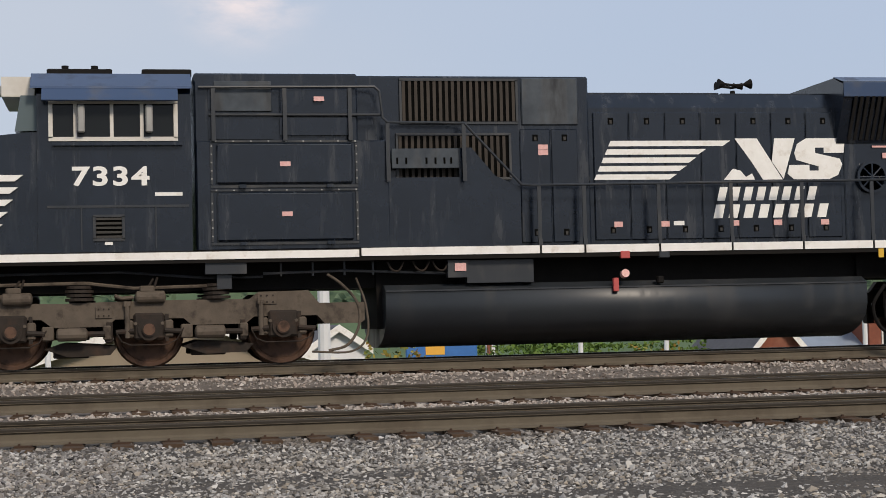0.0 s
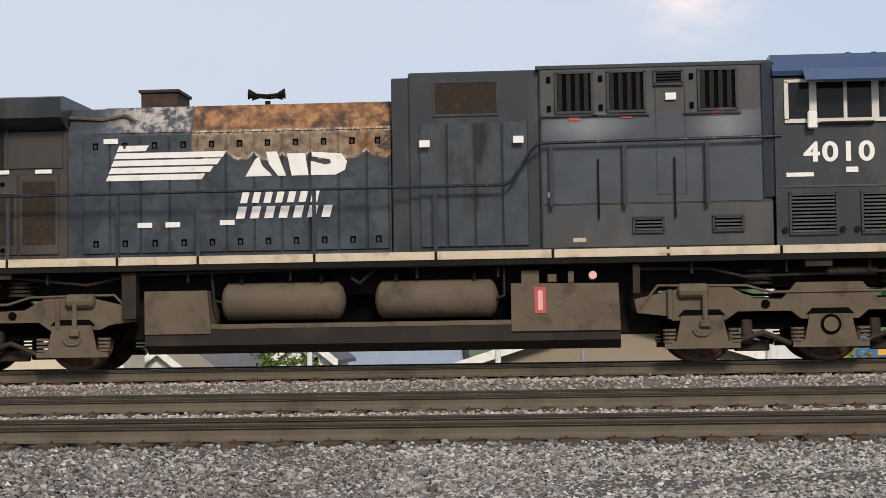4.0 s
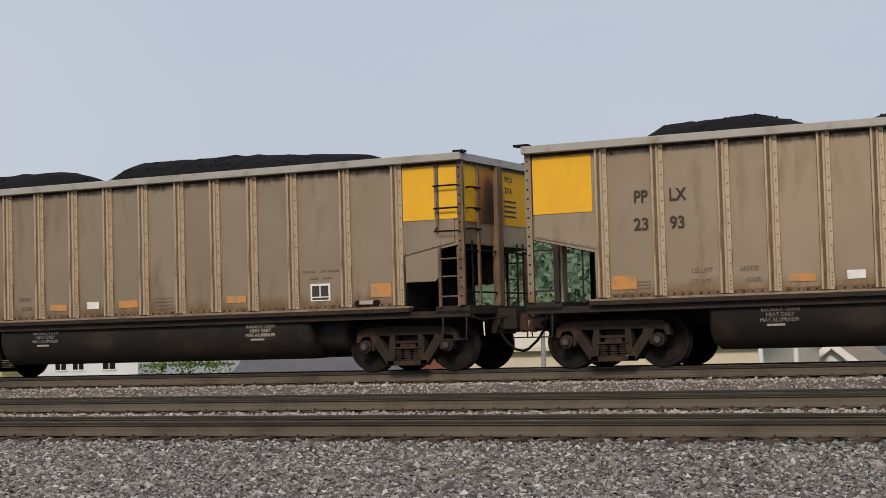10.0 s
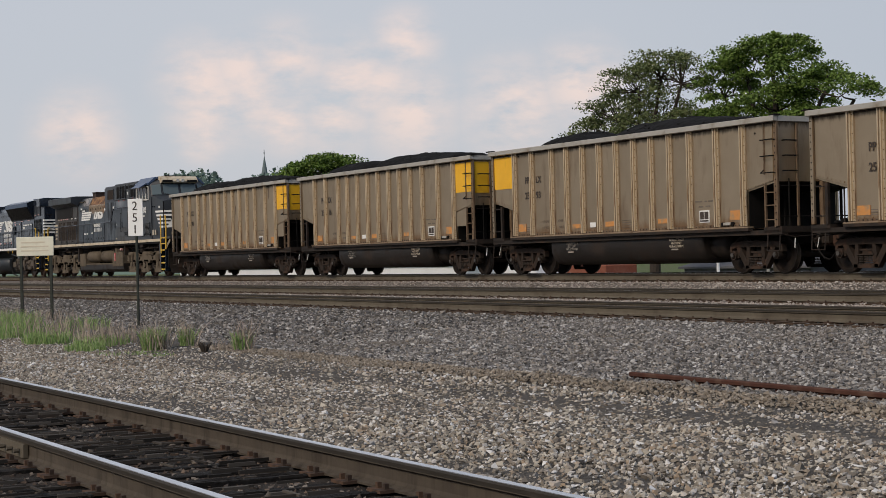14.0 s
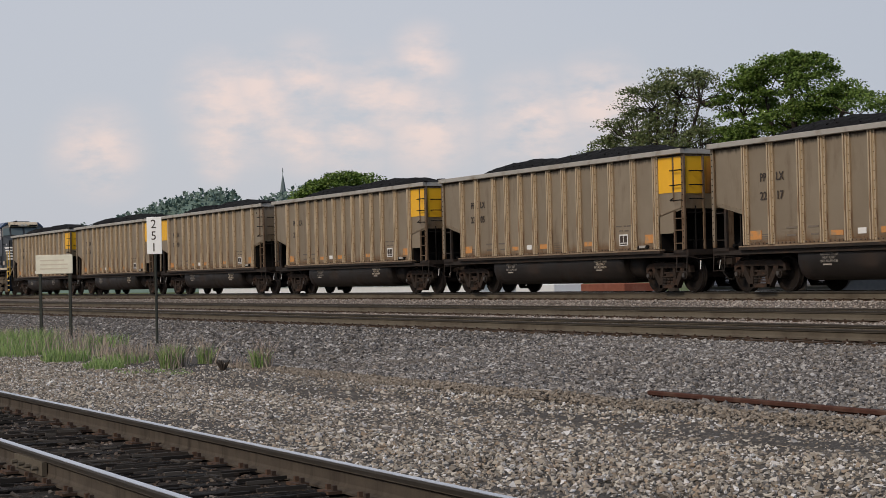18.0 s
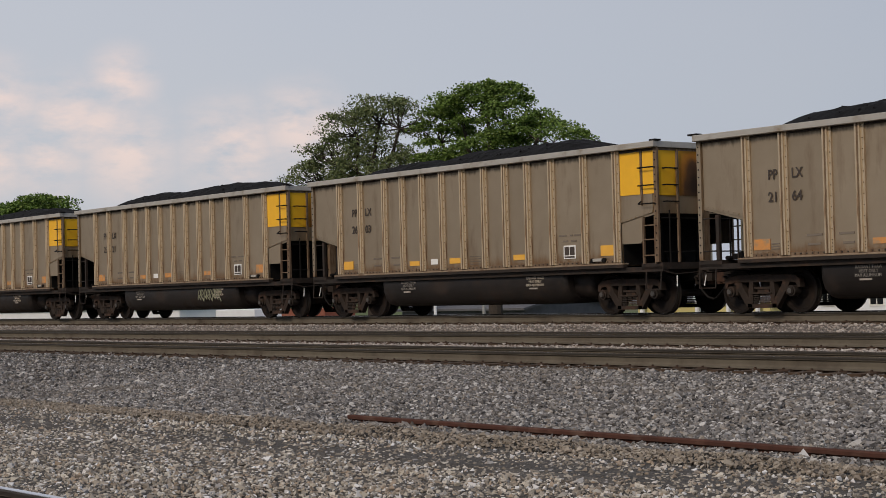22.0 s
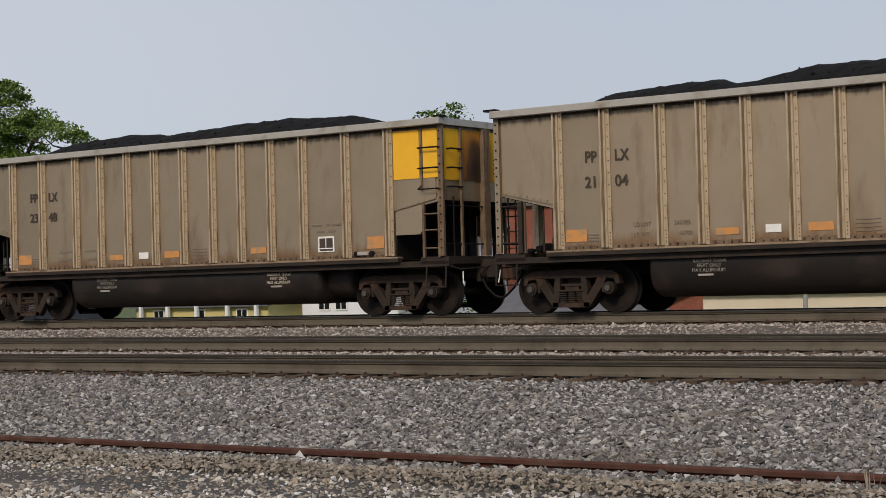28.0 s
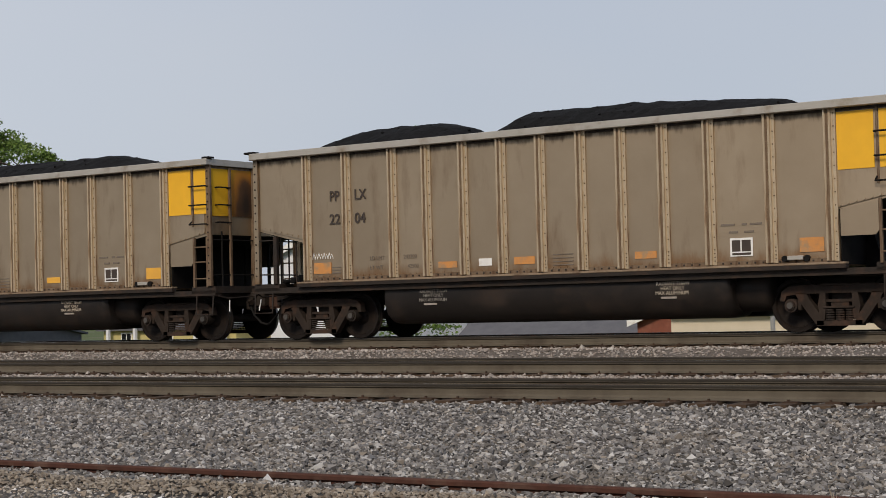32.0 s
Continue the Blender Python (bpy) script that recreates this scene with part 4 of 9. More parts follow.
def wheelset(parent, x, r, gauge=0.80, axle=True, face="wheel"):
    ws = new("wheelset")
    ws.parent = parent
    ws.matrix_basis = pose(x * K, 0, r * K)
    for side in (-1, 1):
        bm = B()
        s = side
        lathe(bm, [(s * (gauge - 0.035), r + 0.03), (s * (gauge - 0.01), r + 0.03), (s * (gauge + 0.012), r), (s * (gauge + 0.10), r - 0.006), (s * (gauge + 0.105), r - 0.075), (s * (gauge + 0.055), r - 0.10), (s * (gauge + 0.025), 0.20), (s * (gauge + 0.09), 0.15), (s * (gauge + 0.11), 0.10)], seg=36)
        wheel = part("wheel", bm, face, ws, smooth=False)
        bm = B()
        lathe(bm, [(s * (gauge + 0.016), r + 0.002), (s * (gauge + 0.095), r - 0.003)], seg=36, caps=False)
        part("tread", bm, "tread", wheel, "bright worn tread")
    if axle:
        part("axle", rod(B(), (0, -1.02, 0), (0, 1.02, 0), 0.085, 12), "truck", ws)
    return ws


def freight_truck(parent, x):
    t = new("truck")
    t.parent = parent
    t.matrix_basis = pose(x * K, 0, 0)
    r = 0.5
    for s in (-1, 1):
        y0, y1 = s * 0.99, s * 1.15
        f = B()
        prism(f, [(-1.13, 0.58), (-1.10, 0.76), (-0.98, 0.84), (-0.70, 0.87), (0.70, 0.87), (0.98, 0.84), (1.10, 0.76), (1.13, 0.58), (1.04, 0.58), (1.00, 0.68), (0.78, 0.71), (-0.78, 0.71), (-1.00, 0.68), (-1.04, 0.58)], y0, y1)
        for q in (-1, 1):
            prism(f, [(q * 0.84, 0.72), (q * 0.62, 0.72), (q * 0.57, 0.61), (q * 0.30, 0.24), (q * 0.30, 0.13), (q * 0.43, 0.13), (q * 0.72, 0.52), (q * 0.72, 0.42), (q * 0.78, 0.42), (q * 0.78, 0.62)], y0, y1)
            prism(f, [(q * 0.36, 0.72), (q * 0.25, 0.72), (q * 0.25, 0.46), (q * 0.28, 0.22), (q * 0.37, 0.32), (q * 0.40, 0.48)], y0 - s * 0.006, y1 + s * 0.006)
        box(f, -0.43, 0.43, min(y0, y1), max(y0, y1), 0.12, 0.215)
        box(f, -0.30, 0.30, min(y0 - s * 0.03, y1 + s * 0.03), max(y0 - s * 0.03, y1 + s * 0.03), 0.435, 0.475, 0.01)
        frame_ob = part("side_frame", f, "side_frame", t)
        bm = B()
        for k in (-0.19, 0, 0.19):
            for n in range(5):
                rod(bm, (k, s * 1.09, 0.222 + 0.043 * n), (k, s * 1.09, 0.248 + 0.043 * n), 0.085, 10)
        part("spring_nest", bm, "truck", frame_ob, "nest of coil springs")
        part("bolster_end", chain_of_boxes(B(), [(-0.25, 0.25, min(s * 0.95, s * 1.12), max(s * 0.95, s * 1.12), 0.55, 0.60), (-0.17, 0.17, min(s * 0.95, s * 1.10), max(s * 0.95, s * 1.10), 0.475, 0.56)]), "side_frame", frame_ob)
        part("pad", box(B(), -0.34, 0.34, min(y0 - s * 0.02, y1 + s * 0.02), max(y0 - s * 0.02, y1 + s * 0.02), 0.845, 0.885, 0.01), "side_frame", frame_ob)
        for q in (-0.90, 0.90):
            bm = B()
            rod(bm, (q, s * 1.02, r), (q, s * 1.20, r), 0.125, 16)
            rod(bm, (q, s * 1.20, r), (q, s * 1.235, r), 0.085, 12)
            for n in range(3):
                a = 2 * math.pi * n / 3 + 0.5
                rod(bm, (q + 0.055 * math.cos(a), s * 1.235, r + 0.055 * math.sin(a)), (q + 0.055 * math.cos(a), s * 1.255, r + 0.055 * math.sin(a)), 0.02, 6)
            bearing = part("bearing", bm, "truck", frame_ob, "round bearing housing")
            part("end_cap", rod(B(), (q, s * 1.236, r), (q, s * 1.262, r), 0.06, 12), "cap_steel", bearing, "worn steel end cap")
    bm = B()
    box(bm, -0.2, 0.2, -0.96, 0.96, 0.52, 0.8)
    part("bolster", bm, "truck", t)
    bm = B()
    for q in (-0.42, 0.42):
        box(bm, q - 0.05, q + 0.05, -0.9, 0.9, 0.40, 0.52)
        for s in (-1, 1):
            box(bm, q * 1.1 - 0.04, q * 1.1 + 0.04, s * 0.80 - 0.06, s * 0.80 + 0.06, 0.3, 0.62)
    part("brake_beam", bm, "black", t)
    return t, [x - 0.90, x + 0.90]


def build_car():
    c = thing("coal_gondola", 0, 0, 0, "tan-grey dusty aluminium coal gondola loaded with coal", "railway car", "coal cars of the train")
    # body shell: main box with overhanging ends
    outline = [(-7.38, 2.42), (-6.12, 2.12), (-6.12, 1.22), (6.12, 1.22), (6.12, 2.20), (7.38, 2.42), (7.38, 4.02), (-7.38, 4.02)]
    bm = B()
    for s in (-1, 1):
        prism(bm, outline, s * (SIDE - 0.10), s * (SIDE - 0.075))
    for x in (-7.38, 7.355):
        box(bm, x, x + 0.025, -SIDE + 0.1, SIDE - 0.1, 2.42, 4.02)
    box(bm, -6.12, 6.12, -SIDE + 0.1, SIDE - 0.1, 1.20, 1.24)
    part("shell", bm, "car", c)
    # shade under the overhanging ends is painted on as black
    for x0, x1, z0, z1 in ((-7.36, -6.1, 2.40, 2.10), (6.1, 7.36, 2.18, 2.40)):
        part("slope_sheet", prism(B(), [(x0, z0), (x1, z1), (x1, z1 + 0.04), (x0, z0 + 0.04)], -SIDE + 0.1, SIDE - 0.1), "black", c, "slope sheet over the end, its shade painted black")
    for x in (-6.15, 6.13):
        part("bulkhead", box(B(), x, x + 0.02, -SIDE + 0.1, SIDE - 0.1, 1.22, 2.2), "black", c, "end bulkhead with the shade painted black")
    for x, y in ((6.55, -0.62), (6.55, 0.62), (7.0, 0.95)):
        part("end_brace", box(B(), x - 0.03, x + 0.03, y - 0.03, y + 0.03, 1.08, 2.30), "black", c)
    part("centre_plate", prism(B(), [(6.14, 1.1), (6.5, 1.1), (6.2, 2.18), (6.14, 2.18)], -0.30, 0.30), "black", c, "black gusset on the centre sill")
    # panels between posts
    edges = [-7.34, *POSTS, 7.34]
    for a, b in zip(edges, edges[1:]):
        lo = 2.40 if a < -7 or b > 7 else 1.30
        bm = B()
        if lo == 1.30:
            box(bm, a + 0.09, b - 0.09, -SIDE + 0.048, -SIDE + 0.08, 1.33, 4.01)
            for n in range(int((b - a - 0.3) / 0.16)):
                box(bm, a + 0.2 + 0.16 * n, a + 0.225 + 0.16 * n, -SIDE + 0.035, -SIDE + 0.05, 1.345, 1.37)
        else:
            z0, z1 = (2.42, 2.15) if a < -7 else (2.20, 2.42)
            prism(bm, [(a + 0.06, z0 + 0.03), (b - 0.12, z1 + 0.03), (b - 0.12, 4.01), (a + 0.06, 4.01)], -SIDE + 0.045, -SIDE + 0.08)
            for n in range(8):
                k = (n + 0.5) / 8
                zz = z0 + (z1 - z0) * k
                box(bm, a + 0.06 + (b - a - 0.15) * k, a + 0.10 + (b - a - 0.15) * k, -SIDE + 0.03, -SIDE + 0.05, zz + 0.05, zz + 0.085)
        near = part("panel", bm, "car", c)
        far = again(near, c, a + b, 0, 0, 180)
        far.matrix_basis = Matrix.Translation(((a + b) * K, 0, 0)) @ pose(0, 0, 0, 0, 0, 180) if lo == 1.30 else pose(0, 0, 0, 0, 0, 180)
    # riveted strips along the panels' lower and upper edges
    # the strip under the rim is much darker than the panels
    for z0, z1, mat, label in ((1.262, 1.345, "flange", "rust-stained lower strip"), (3.95, 4.004, "sooty_strip", "dark strip under the rim")):
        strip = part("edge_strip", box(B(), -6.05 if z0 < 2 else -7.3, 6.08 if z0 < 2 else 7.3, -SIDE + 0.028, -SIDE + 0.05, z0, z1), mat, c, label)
        bm = B()
        x = -5.9 if z0 < 2 else -7.2
        while x < (5.9 if z0 < 2 else 7.2):
            box(bm, x, x + 0.03, -SIDE + 0.012, -SIDE + 0.03, (z0 + z1) / 2 - 0.014, (z0 + z1) / 2 + 0.014)
            x += 0.16
        part("rivet", bm, "truck", strip)["kind"] = "stuff"
    # posts: two cream beads, a dark groove between them and a riveted flange
    bm = B()
    for x0, x1 in ((-0.115, -0.068), (-0.018, 0.028)):
        box(bm, x0, x1, -SIDE - 0.042, -SIDE + 0.04, 1.28, 4.01, 0.012)
    first = part("post", bm, "post", c, "creamy double rib with a riveted flange")
    # rusty groove and edge strip, with the ribs' shade in their dark colour
    bm = B()
    box(bm, -0.068, -0.018, -SIDE - 0.010, -SIDE + 0.046, 1.28, 4.01)
    box(bm, -0.135, -0.115, -SIDE + 0.030, -SIDE + 0.046, 1.28, 4.01)
    flange = part("groove", bm, "flange", first, "rust-brown groove between the ribs, darkened for shade")
    strip = part("rivet_strip", box(B(), 0.028, 0.105, -SIDE + 0.010, -SIDE + 0.045, 1.28, 4.01), "post", first)
    bm = B()
    z, k = 1.36, 0
    while z < 3.97:
        rod(bm, (0.070, -SIDE + 0.012, z), (0.070, -SIDE - 0.006, z), 0.012, 6)
        z += 0.07 if k < 3 or k > 14 else 0.235
        k += 1
    rivets = part("rivet", bm, "sill", first, "rusty rivets")
    rivets["kind"] = "stuff"
    first.matrix_basis = pose(POSTS[0] * K, 0, 0)
    for x in POSTS[1:]:
        o = again(first, c, x)
        again(flange, o)
        again(strip, o)
        again(rivets, o)["kind"] = "stuff"
    for x in POSTS:
        again(first, c, x, 0, 0, 180)
    # corner posts
    for x in (-7.38, 7.38):
        for s in (-1, 1):
            bm = B()
            box(bm, x - 0.06, x + 0.06, s * SIDE - 0.05 if s > 0 else -SIDE - 0.005, s * SIDE + 0.005 if s > 0 else -SIDE + 0.06, 1.25, 4.01)
            corner = part("corner_post", bm, "car" if x < 0 else "flange", c, "tan corner post" if x < 0 else "grimy brown corner post")
            if s < 0:
                bm = B()
                for n in range(15):
                    rod(bm, (x - 0.01, -SIDE - 0.018, 1.42 + 0.175 * n), (x - 0.01, -SIDE - 0.002, 1.42 + 0.175 * n), 0.019, 6)
                part("rivet", bm, "black", corner)["kind"] = "stuff"
    # end posts
    for x in (-7.42, 7.42):
        bm = B()
        box(bm, x - 0.07, x + 0.07, -0.11, 0.11, 1.25, 3.98)
        part("end_post", bm, "flange" if x > 0 else "post", c)
        if x > 0:
            part("end_stile", box(B(), x - 0.02, x + 0.03, -0.93, -0.87, 1.25, 3.96), "flange", c)
    # top chord
    bm = B()
    for s in (-1, 1):
        box(bm, -7.46, 7.46, s * SIDE - 0.13, s * SIDE + 0.09 - 0.04, 4.0, 4.145, 0.012) if s < 0 else box(bm, -7.46, 7.46, s * SIDE - 0.05, s * SIDE + 0.13, 4.0, 4.145, 0.012)
    for x in (-7.46, 7.32):
        box(bm, x, x + 0.14, -SIDE + 0.05, SIDE - 0.05, 4.0, 4.14)
    part("top_chord", bm, "rim", c, "bright aluminium top chord")
    for x in (-7.46, 7.46):
        for s in (-1, 1):
            part("corner_cap", box(B(), x - 0.16, x + 0.04 if x > 0 else x + 0.12, s * SIDE - 0.1, s * SIDE + 0.1, 4.146, 4.19), "black", c)
    # sills
    for s in (-1, 1):
        sill = part("side_sill", box(B(), -6.22, 6.26, s * 1.56 - 0.09, s * 1.56 + 0.06, 1.150, 1.222), "truck", c, "dark side sill")
        # the lip is paler than the sill below it
        part("sill_lip", box(B(), -6.22, 6.26, s * 1.56 - 0.095, s * 1.56 + 0.095, 1.222, 1.262, 0.008), "lip", sill, "pale tan lip of the sill")
    part("centre_sill", box(B(), -7.9, 7.9, -0.3, 0.3, 0.78, 1.18), "truck", c, "dark grimy centre sill")
    for s in (-1, 1):
        part("side_channel", box(B(), -7.5, 7.5, s * 1.45 - 0.1, s * 1.45 + 0.1, 1.03, 1.15), "truck", c)
    for x in (-7.15, 7.15):
        part("end_platform", box(B(), x - 0.36, x + 0.36, -1.55, 1.55, 1.08, 1.24), "truck", c)
    for x in (-6.75, 6.75):
        part("deck", box(B(), x - 0.65, x + 0.65, -1.35, 1.35, 1.0, 1.07), "truck", c)
    # belly tubs
    for s in (-1, 1):
        prof = [(0.10, 1.16), (0.10, 0.55), (0.22, 0.38), (0.42, 0.30), (0.95, 0.29), (1.20, 0.35), (1.36, 0.48), (1.45, 0.70), (1.46, 0.95), (1.44, 1.16)]
        bm = B()
        rings = []
        for x, k, up in ((-4.06, 0.80, 0), (-4.03, 0.93, 0), (-3.95, 1, 0), (3.74, 1, 0), (3.86, 0.95, 0), (3.92, 0.84, 0)):
            rings.append([bm.verts.new((x, s * (0.79 + (y - 0.79) * k), 1.16 + (z + up - 1.16) * k)) for y, z in prof])
        for a, b in zip(rings, rings[1:]):
            for i in range(len(a)):
                j = (i + 1) % len(a)
                bm.faces.new((a[i], a[j], b[j], b[i]))
        bm.faces.new(rings[0])
        bm.faces.new(rings[-1])
        me = part("belly_tub", bm, "tub", c, "black rounded belly tub")
        for p in me.data.polygons:
            p.use_smooth = len(p.vertices) == 4
        part("tub_end", drum(B(), 3.6, 4.50, s * 0.72, 0.84, 0.44, 20, 0.14), "tub", c, "dark domed end behind the tub", True)
    # shroud and ladder frame at the ladder end
    for s in (-1, 1):
        bm = B()
        prism(bm, [(6.16, 1.72), (6.80, 1.72), (6.86, 1.80), (6.86, 2.33), (6.16, 2.20)], s * 1.55 - 0.015, s * 1.55 + 0.015)
        part("shroud", bm, "car", c)
        bm = B()
        for x in (6.90, 7.30):
            box(bm, x - 0.025, x + 0.025, s * 1.56 - 0.03, s * 1.56 + 0.03, 1.22, 2.36)
        for z in (1.42, 1.80, 2.14):
            rod(bm, (6.9, s * 1.57, z), (7.3, s * 1.57, z), 0.016)
        part("ladder_frame", bm, "flange", c, "grimy ladder frame")
        for z in (3.53, 3.10):
            bm = B()
            pipe(bm, [(6.86, s * 1.57, z), (6.86, s * 1.68, z), (7.33, s * 1.68, z), (7.33, s * 1.57, z)], 0.018)
            part("rung", bm, "black", c)
        bm = B()
        pipe(bm, [(6.86, s * 1.57, 2.74), (6.86, s * 1.68, 2.66), (7.33, s * 1.68, 2.66), (7.33, s * 1.57, 2.66)], 0.018)
        part("rung", bm, "black", c)
        bm = B()
        box(bm, 6.86, 6.9, s * 1.56 - 0.02, s * 1.56 + 0.02, 2.62, 3.97)
        part("ladder_rail", bm, "flange", c)
        for x0, x1 in ((6.92, 7.42), (-7.5, -7.0)):
            bm = B()
            pipe(bm, [(x0, s * 1.52, 1.1), (x0, s * 1.56, 0.60), (x1, s * 1.56, 0.60), (x1, s * 1.52, 1.1)], 0.02)
            part("stirrup", bm, "truck", c)
        bm = B()
        box(bm, -6.92, -6.82, s * 1.54 - 0.05, s * 1.54 + 0.03, 1.24, 2.28)
        rod(bm, (-6.42, s * 1.40, 1.24), (-6.42, s * 1.40, 2.18), 0.02)
        for z in (1.45, 2.2):
            rod(bm, (-7.36, s * 1.57, z), (-6.87, s * 1.57, z), 0.014)
        part("hand_post", bm, "truck", c)
    bm = B()
    for z in (2.7, 3.1, 3.5):
        pipe(bm, [(7.4, -1.38, z), (7.52, -1.38, z), (7.52, -0.98, z), (7.4, -0.98, z)], 0.018)
    for y in (-1.2, -0.9, 0.9, 1.2):
        rod(bm, (7.42, y, 1.2), (7.42, y, 2.5), 0.02)
    for z in (1.5, 2.3):
        rod(bm, (7.42, -1.5, z), (7.42, 1.5, z), 0.016)
    part("end_ladder", bm, "black", c)
    # brake gear under the open end, couplers and hoses
    part("brake_cylinder", drum(B(), -6.75, -6.3, -0.35, 1.48, 0.2, 14, 0.05), "black", c)
    part("air_reservoir", drum(B(), -6.6, -6.25, 0.35, 1.42, 0.17, 12, 0.05), "black", c)
    part("valve_box", box(B(), -6.7, -6.2, -1.1, -0.75, 1.24, 1.42, 0.03), "black", c)
    for y in (-1.05, 0.55):
        part("brake_rod", rod(B(), (-6.2, y, 1.22), (-6.3, y, 2.2), 0.035, 6), "black", c)
    for x, y in ((-6.85, 1.42), (-7.1, 0.8)):
        part("strut", box(B(), x - 0.035, x + 0.035, y - 0.035, y + 0.035, 1.22, 2.3), "black", c)
    for n in range(5):
        part("coal_lump", box(B(), -6.85 + 0.14 * n, -6.72 + 0.14 * n, -1.4 + 0.1 * n, -1.2 + 0.1 * n, 1.24, 1.33 + 0.05 * (n % 3), 0.03), "coal", c)
    for s in (-1, 1):
        bm = B()
        box(bm, s * 7.5 if s > 0 else -8.0, 8.0 if s > 0 else -7.5, -0.13, 0.13, 0.75, 1.0)
        box(bm, 7.94 if s > 0 else -8.09, 8.09 if s > 0 else -7.94, -0.22, 0.22, 0.72, 1.05, 0.03)
        rod(bm, (s * 8.0, -0.13, 0.70), (s * 8.0, -0.13, 1.08), 0.075, 10)
        rod(bm, (s * 7.72, -0.16, 0.875), (s * 7.72, 0.16, 0.875), 0.17, 14)
        part("coupler", bm, "knuckle", c, "rust-brown knuckle coupler")
        part("yoke_box", box(B(), min(s * 7.35, s * 7.62), max(s * 7.35, s * 7.62), -0.34, 0.34, 0.68, 1.10, 0.03), "truck", c)
        part("angle_cock", chain_of_boxes(B(), [(s * 7.6 - 0.05, s * 7.6 + 0.05, -0.52, -0.40, 0.80, 0.92), (s * 7.63 - 0.02, s * 7.63 + 0.02, -0.62, -0.50, 0.84, 0.88)]), "truck", c)
        part("cut_lever", pipe(B(), [(s * 7.5, -1.45, 1.02), (s * 7.58, -1.2, 0.96), (s * 7.62, -0.4, 1.0), (s * 7.9, -0.1, 1.12)], 0.016), "truck", c)
        bm = B()
        pipe(bm, [(s * 7.55, -0.45, 0.85), (s * 7.75, -0.5, 0.55), (s * 7.95, -0.5, 0.38), (s * 8.09, -0.45, 0.34)], 0.028)
        part("air_hose", bm, "black", c)
        bm = B()
        rod(bm, (s * 7.62, -1.2, 0.92), (s * 7.65, -1.24, 0.66), 0.013)
        part("uncoupling_lever", bm, "white", c)
    wheels = []
    for x in TRUCKS:
        t, axles = freight_truck(c, x)
        wheels += [wheelset(c, a, 0.5) for a in axles]
    # markings common to all cars
    bm = B()
    plate(bm, 4.02, 4.47, 1.43, 1.77, -SIDE + 0.035)
    data = part("data_panel", bm, "white", c, "white-framed black data panel")
    bm = B()
    for x0, x1, z0, z1 in ((4.06, 4.225, 1.52, 1.73), (4.255, 4.43, 1.52, 1.73), (4.06, 4.43, 1.455, 1.495)):
        plate(bm, x0, x1, z0, z1, -SIDE + 0.028)
    part("field", bm, "ink", data)
    bm = B()
    plate(bm, -1.52, -1.21, 1.45, 1.60, -SIDE + 0.035)
    part("white_tag", bm, "white", c)
    for x0, x1, z in ((3.84, 4.12, 2.02), (4.26, 4.36, 2.02), (4.42, 4.66, 2.02), (4.0, 4.18, 1.88), (4.3, 4.5, 1.88)):
        part("small_print", plate(B(), x0, x1, z - 0.018, z + 0.018, -SIDE + 0.040), "faint_ink", c)
    for n in range(4):
        part("small_print", plate(B(), 0.22, 0.68, 1.40 + 0.07 * n, 1.415 + 0.07 * n, -SIDE + 0.040), "faint_ink", c)
    for z in (1.42, 1.48, 1.54):
        part("small_print", plate(B(), -5.30, -5.06, z, z + 0.02, -SIDE + 0.040), "faint_ink", c)
    bm = B()
    box(bm, 5.16, 5.46, -SIDE - 0.05, -SIDE + 0.04, 1.32, 1.40, 0.01)
    part("defect_card_holder", bm, "rim", c)
    for x in (5.1, 5.52):
        part("bolt_head", rod(B(), (x, -SIDE - 0.02, 1.35), (x, -SIDE + 0.05, 1.35), 0.06, 10), "black", c)
    return c, wheels


REFLECTORS = ((-5.80, -5.32, 1.42, 1.66), (-2.52, -2.06, 1.44, 1.57), (-0.68, -0.20, 1.45, 1.60), (2.04, 2.50, 1.46, 1.60), (5.38, 5.84, 1.46, 1.72))


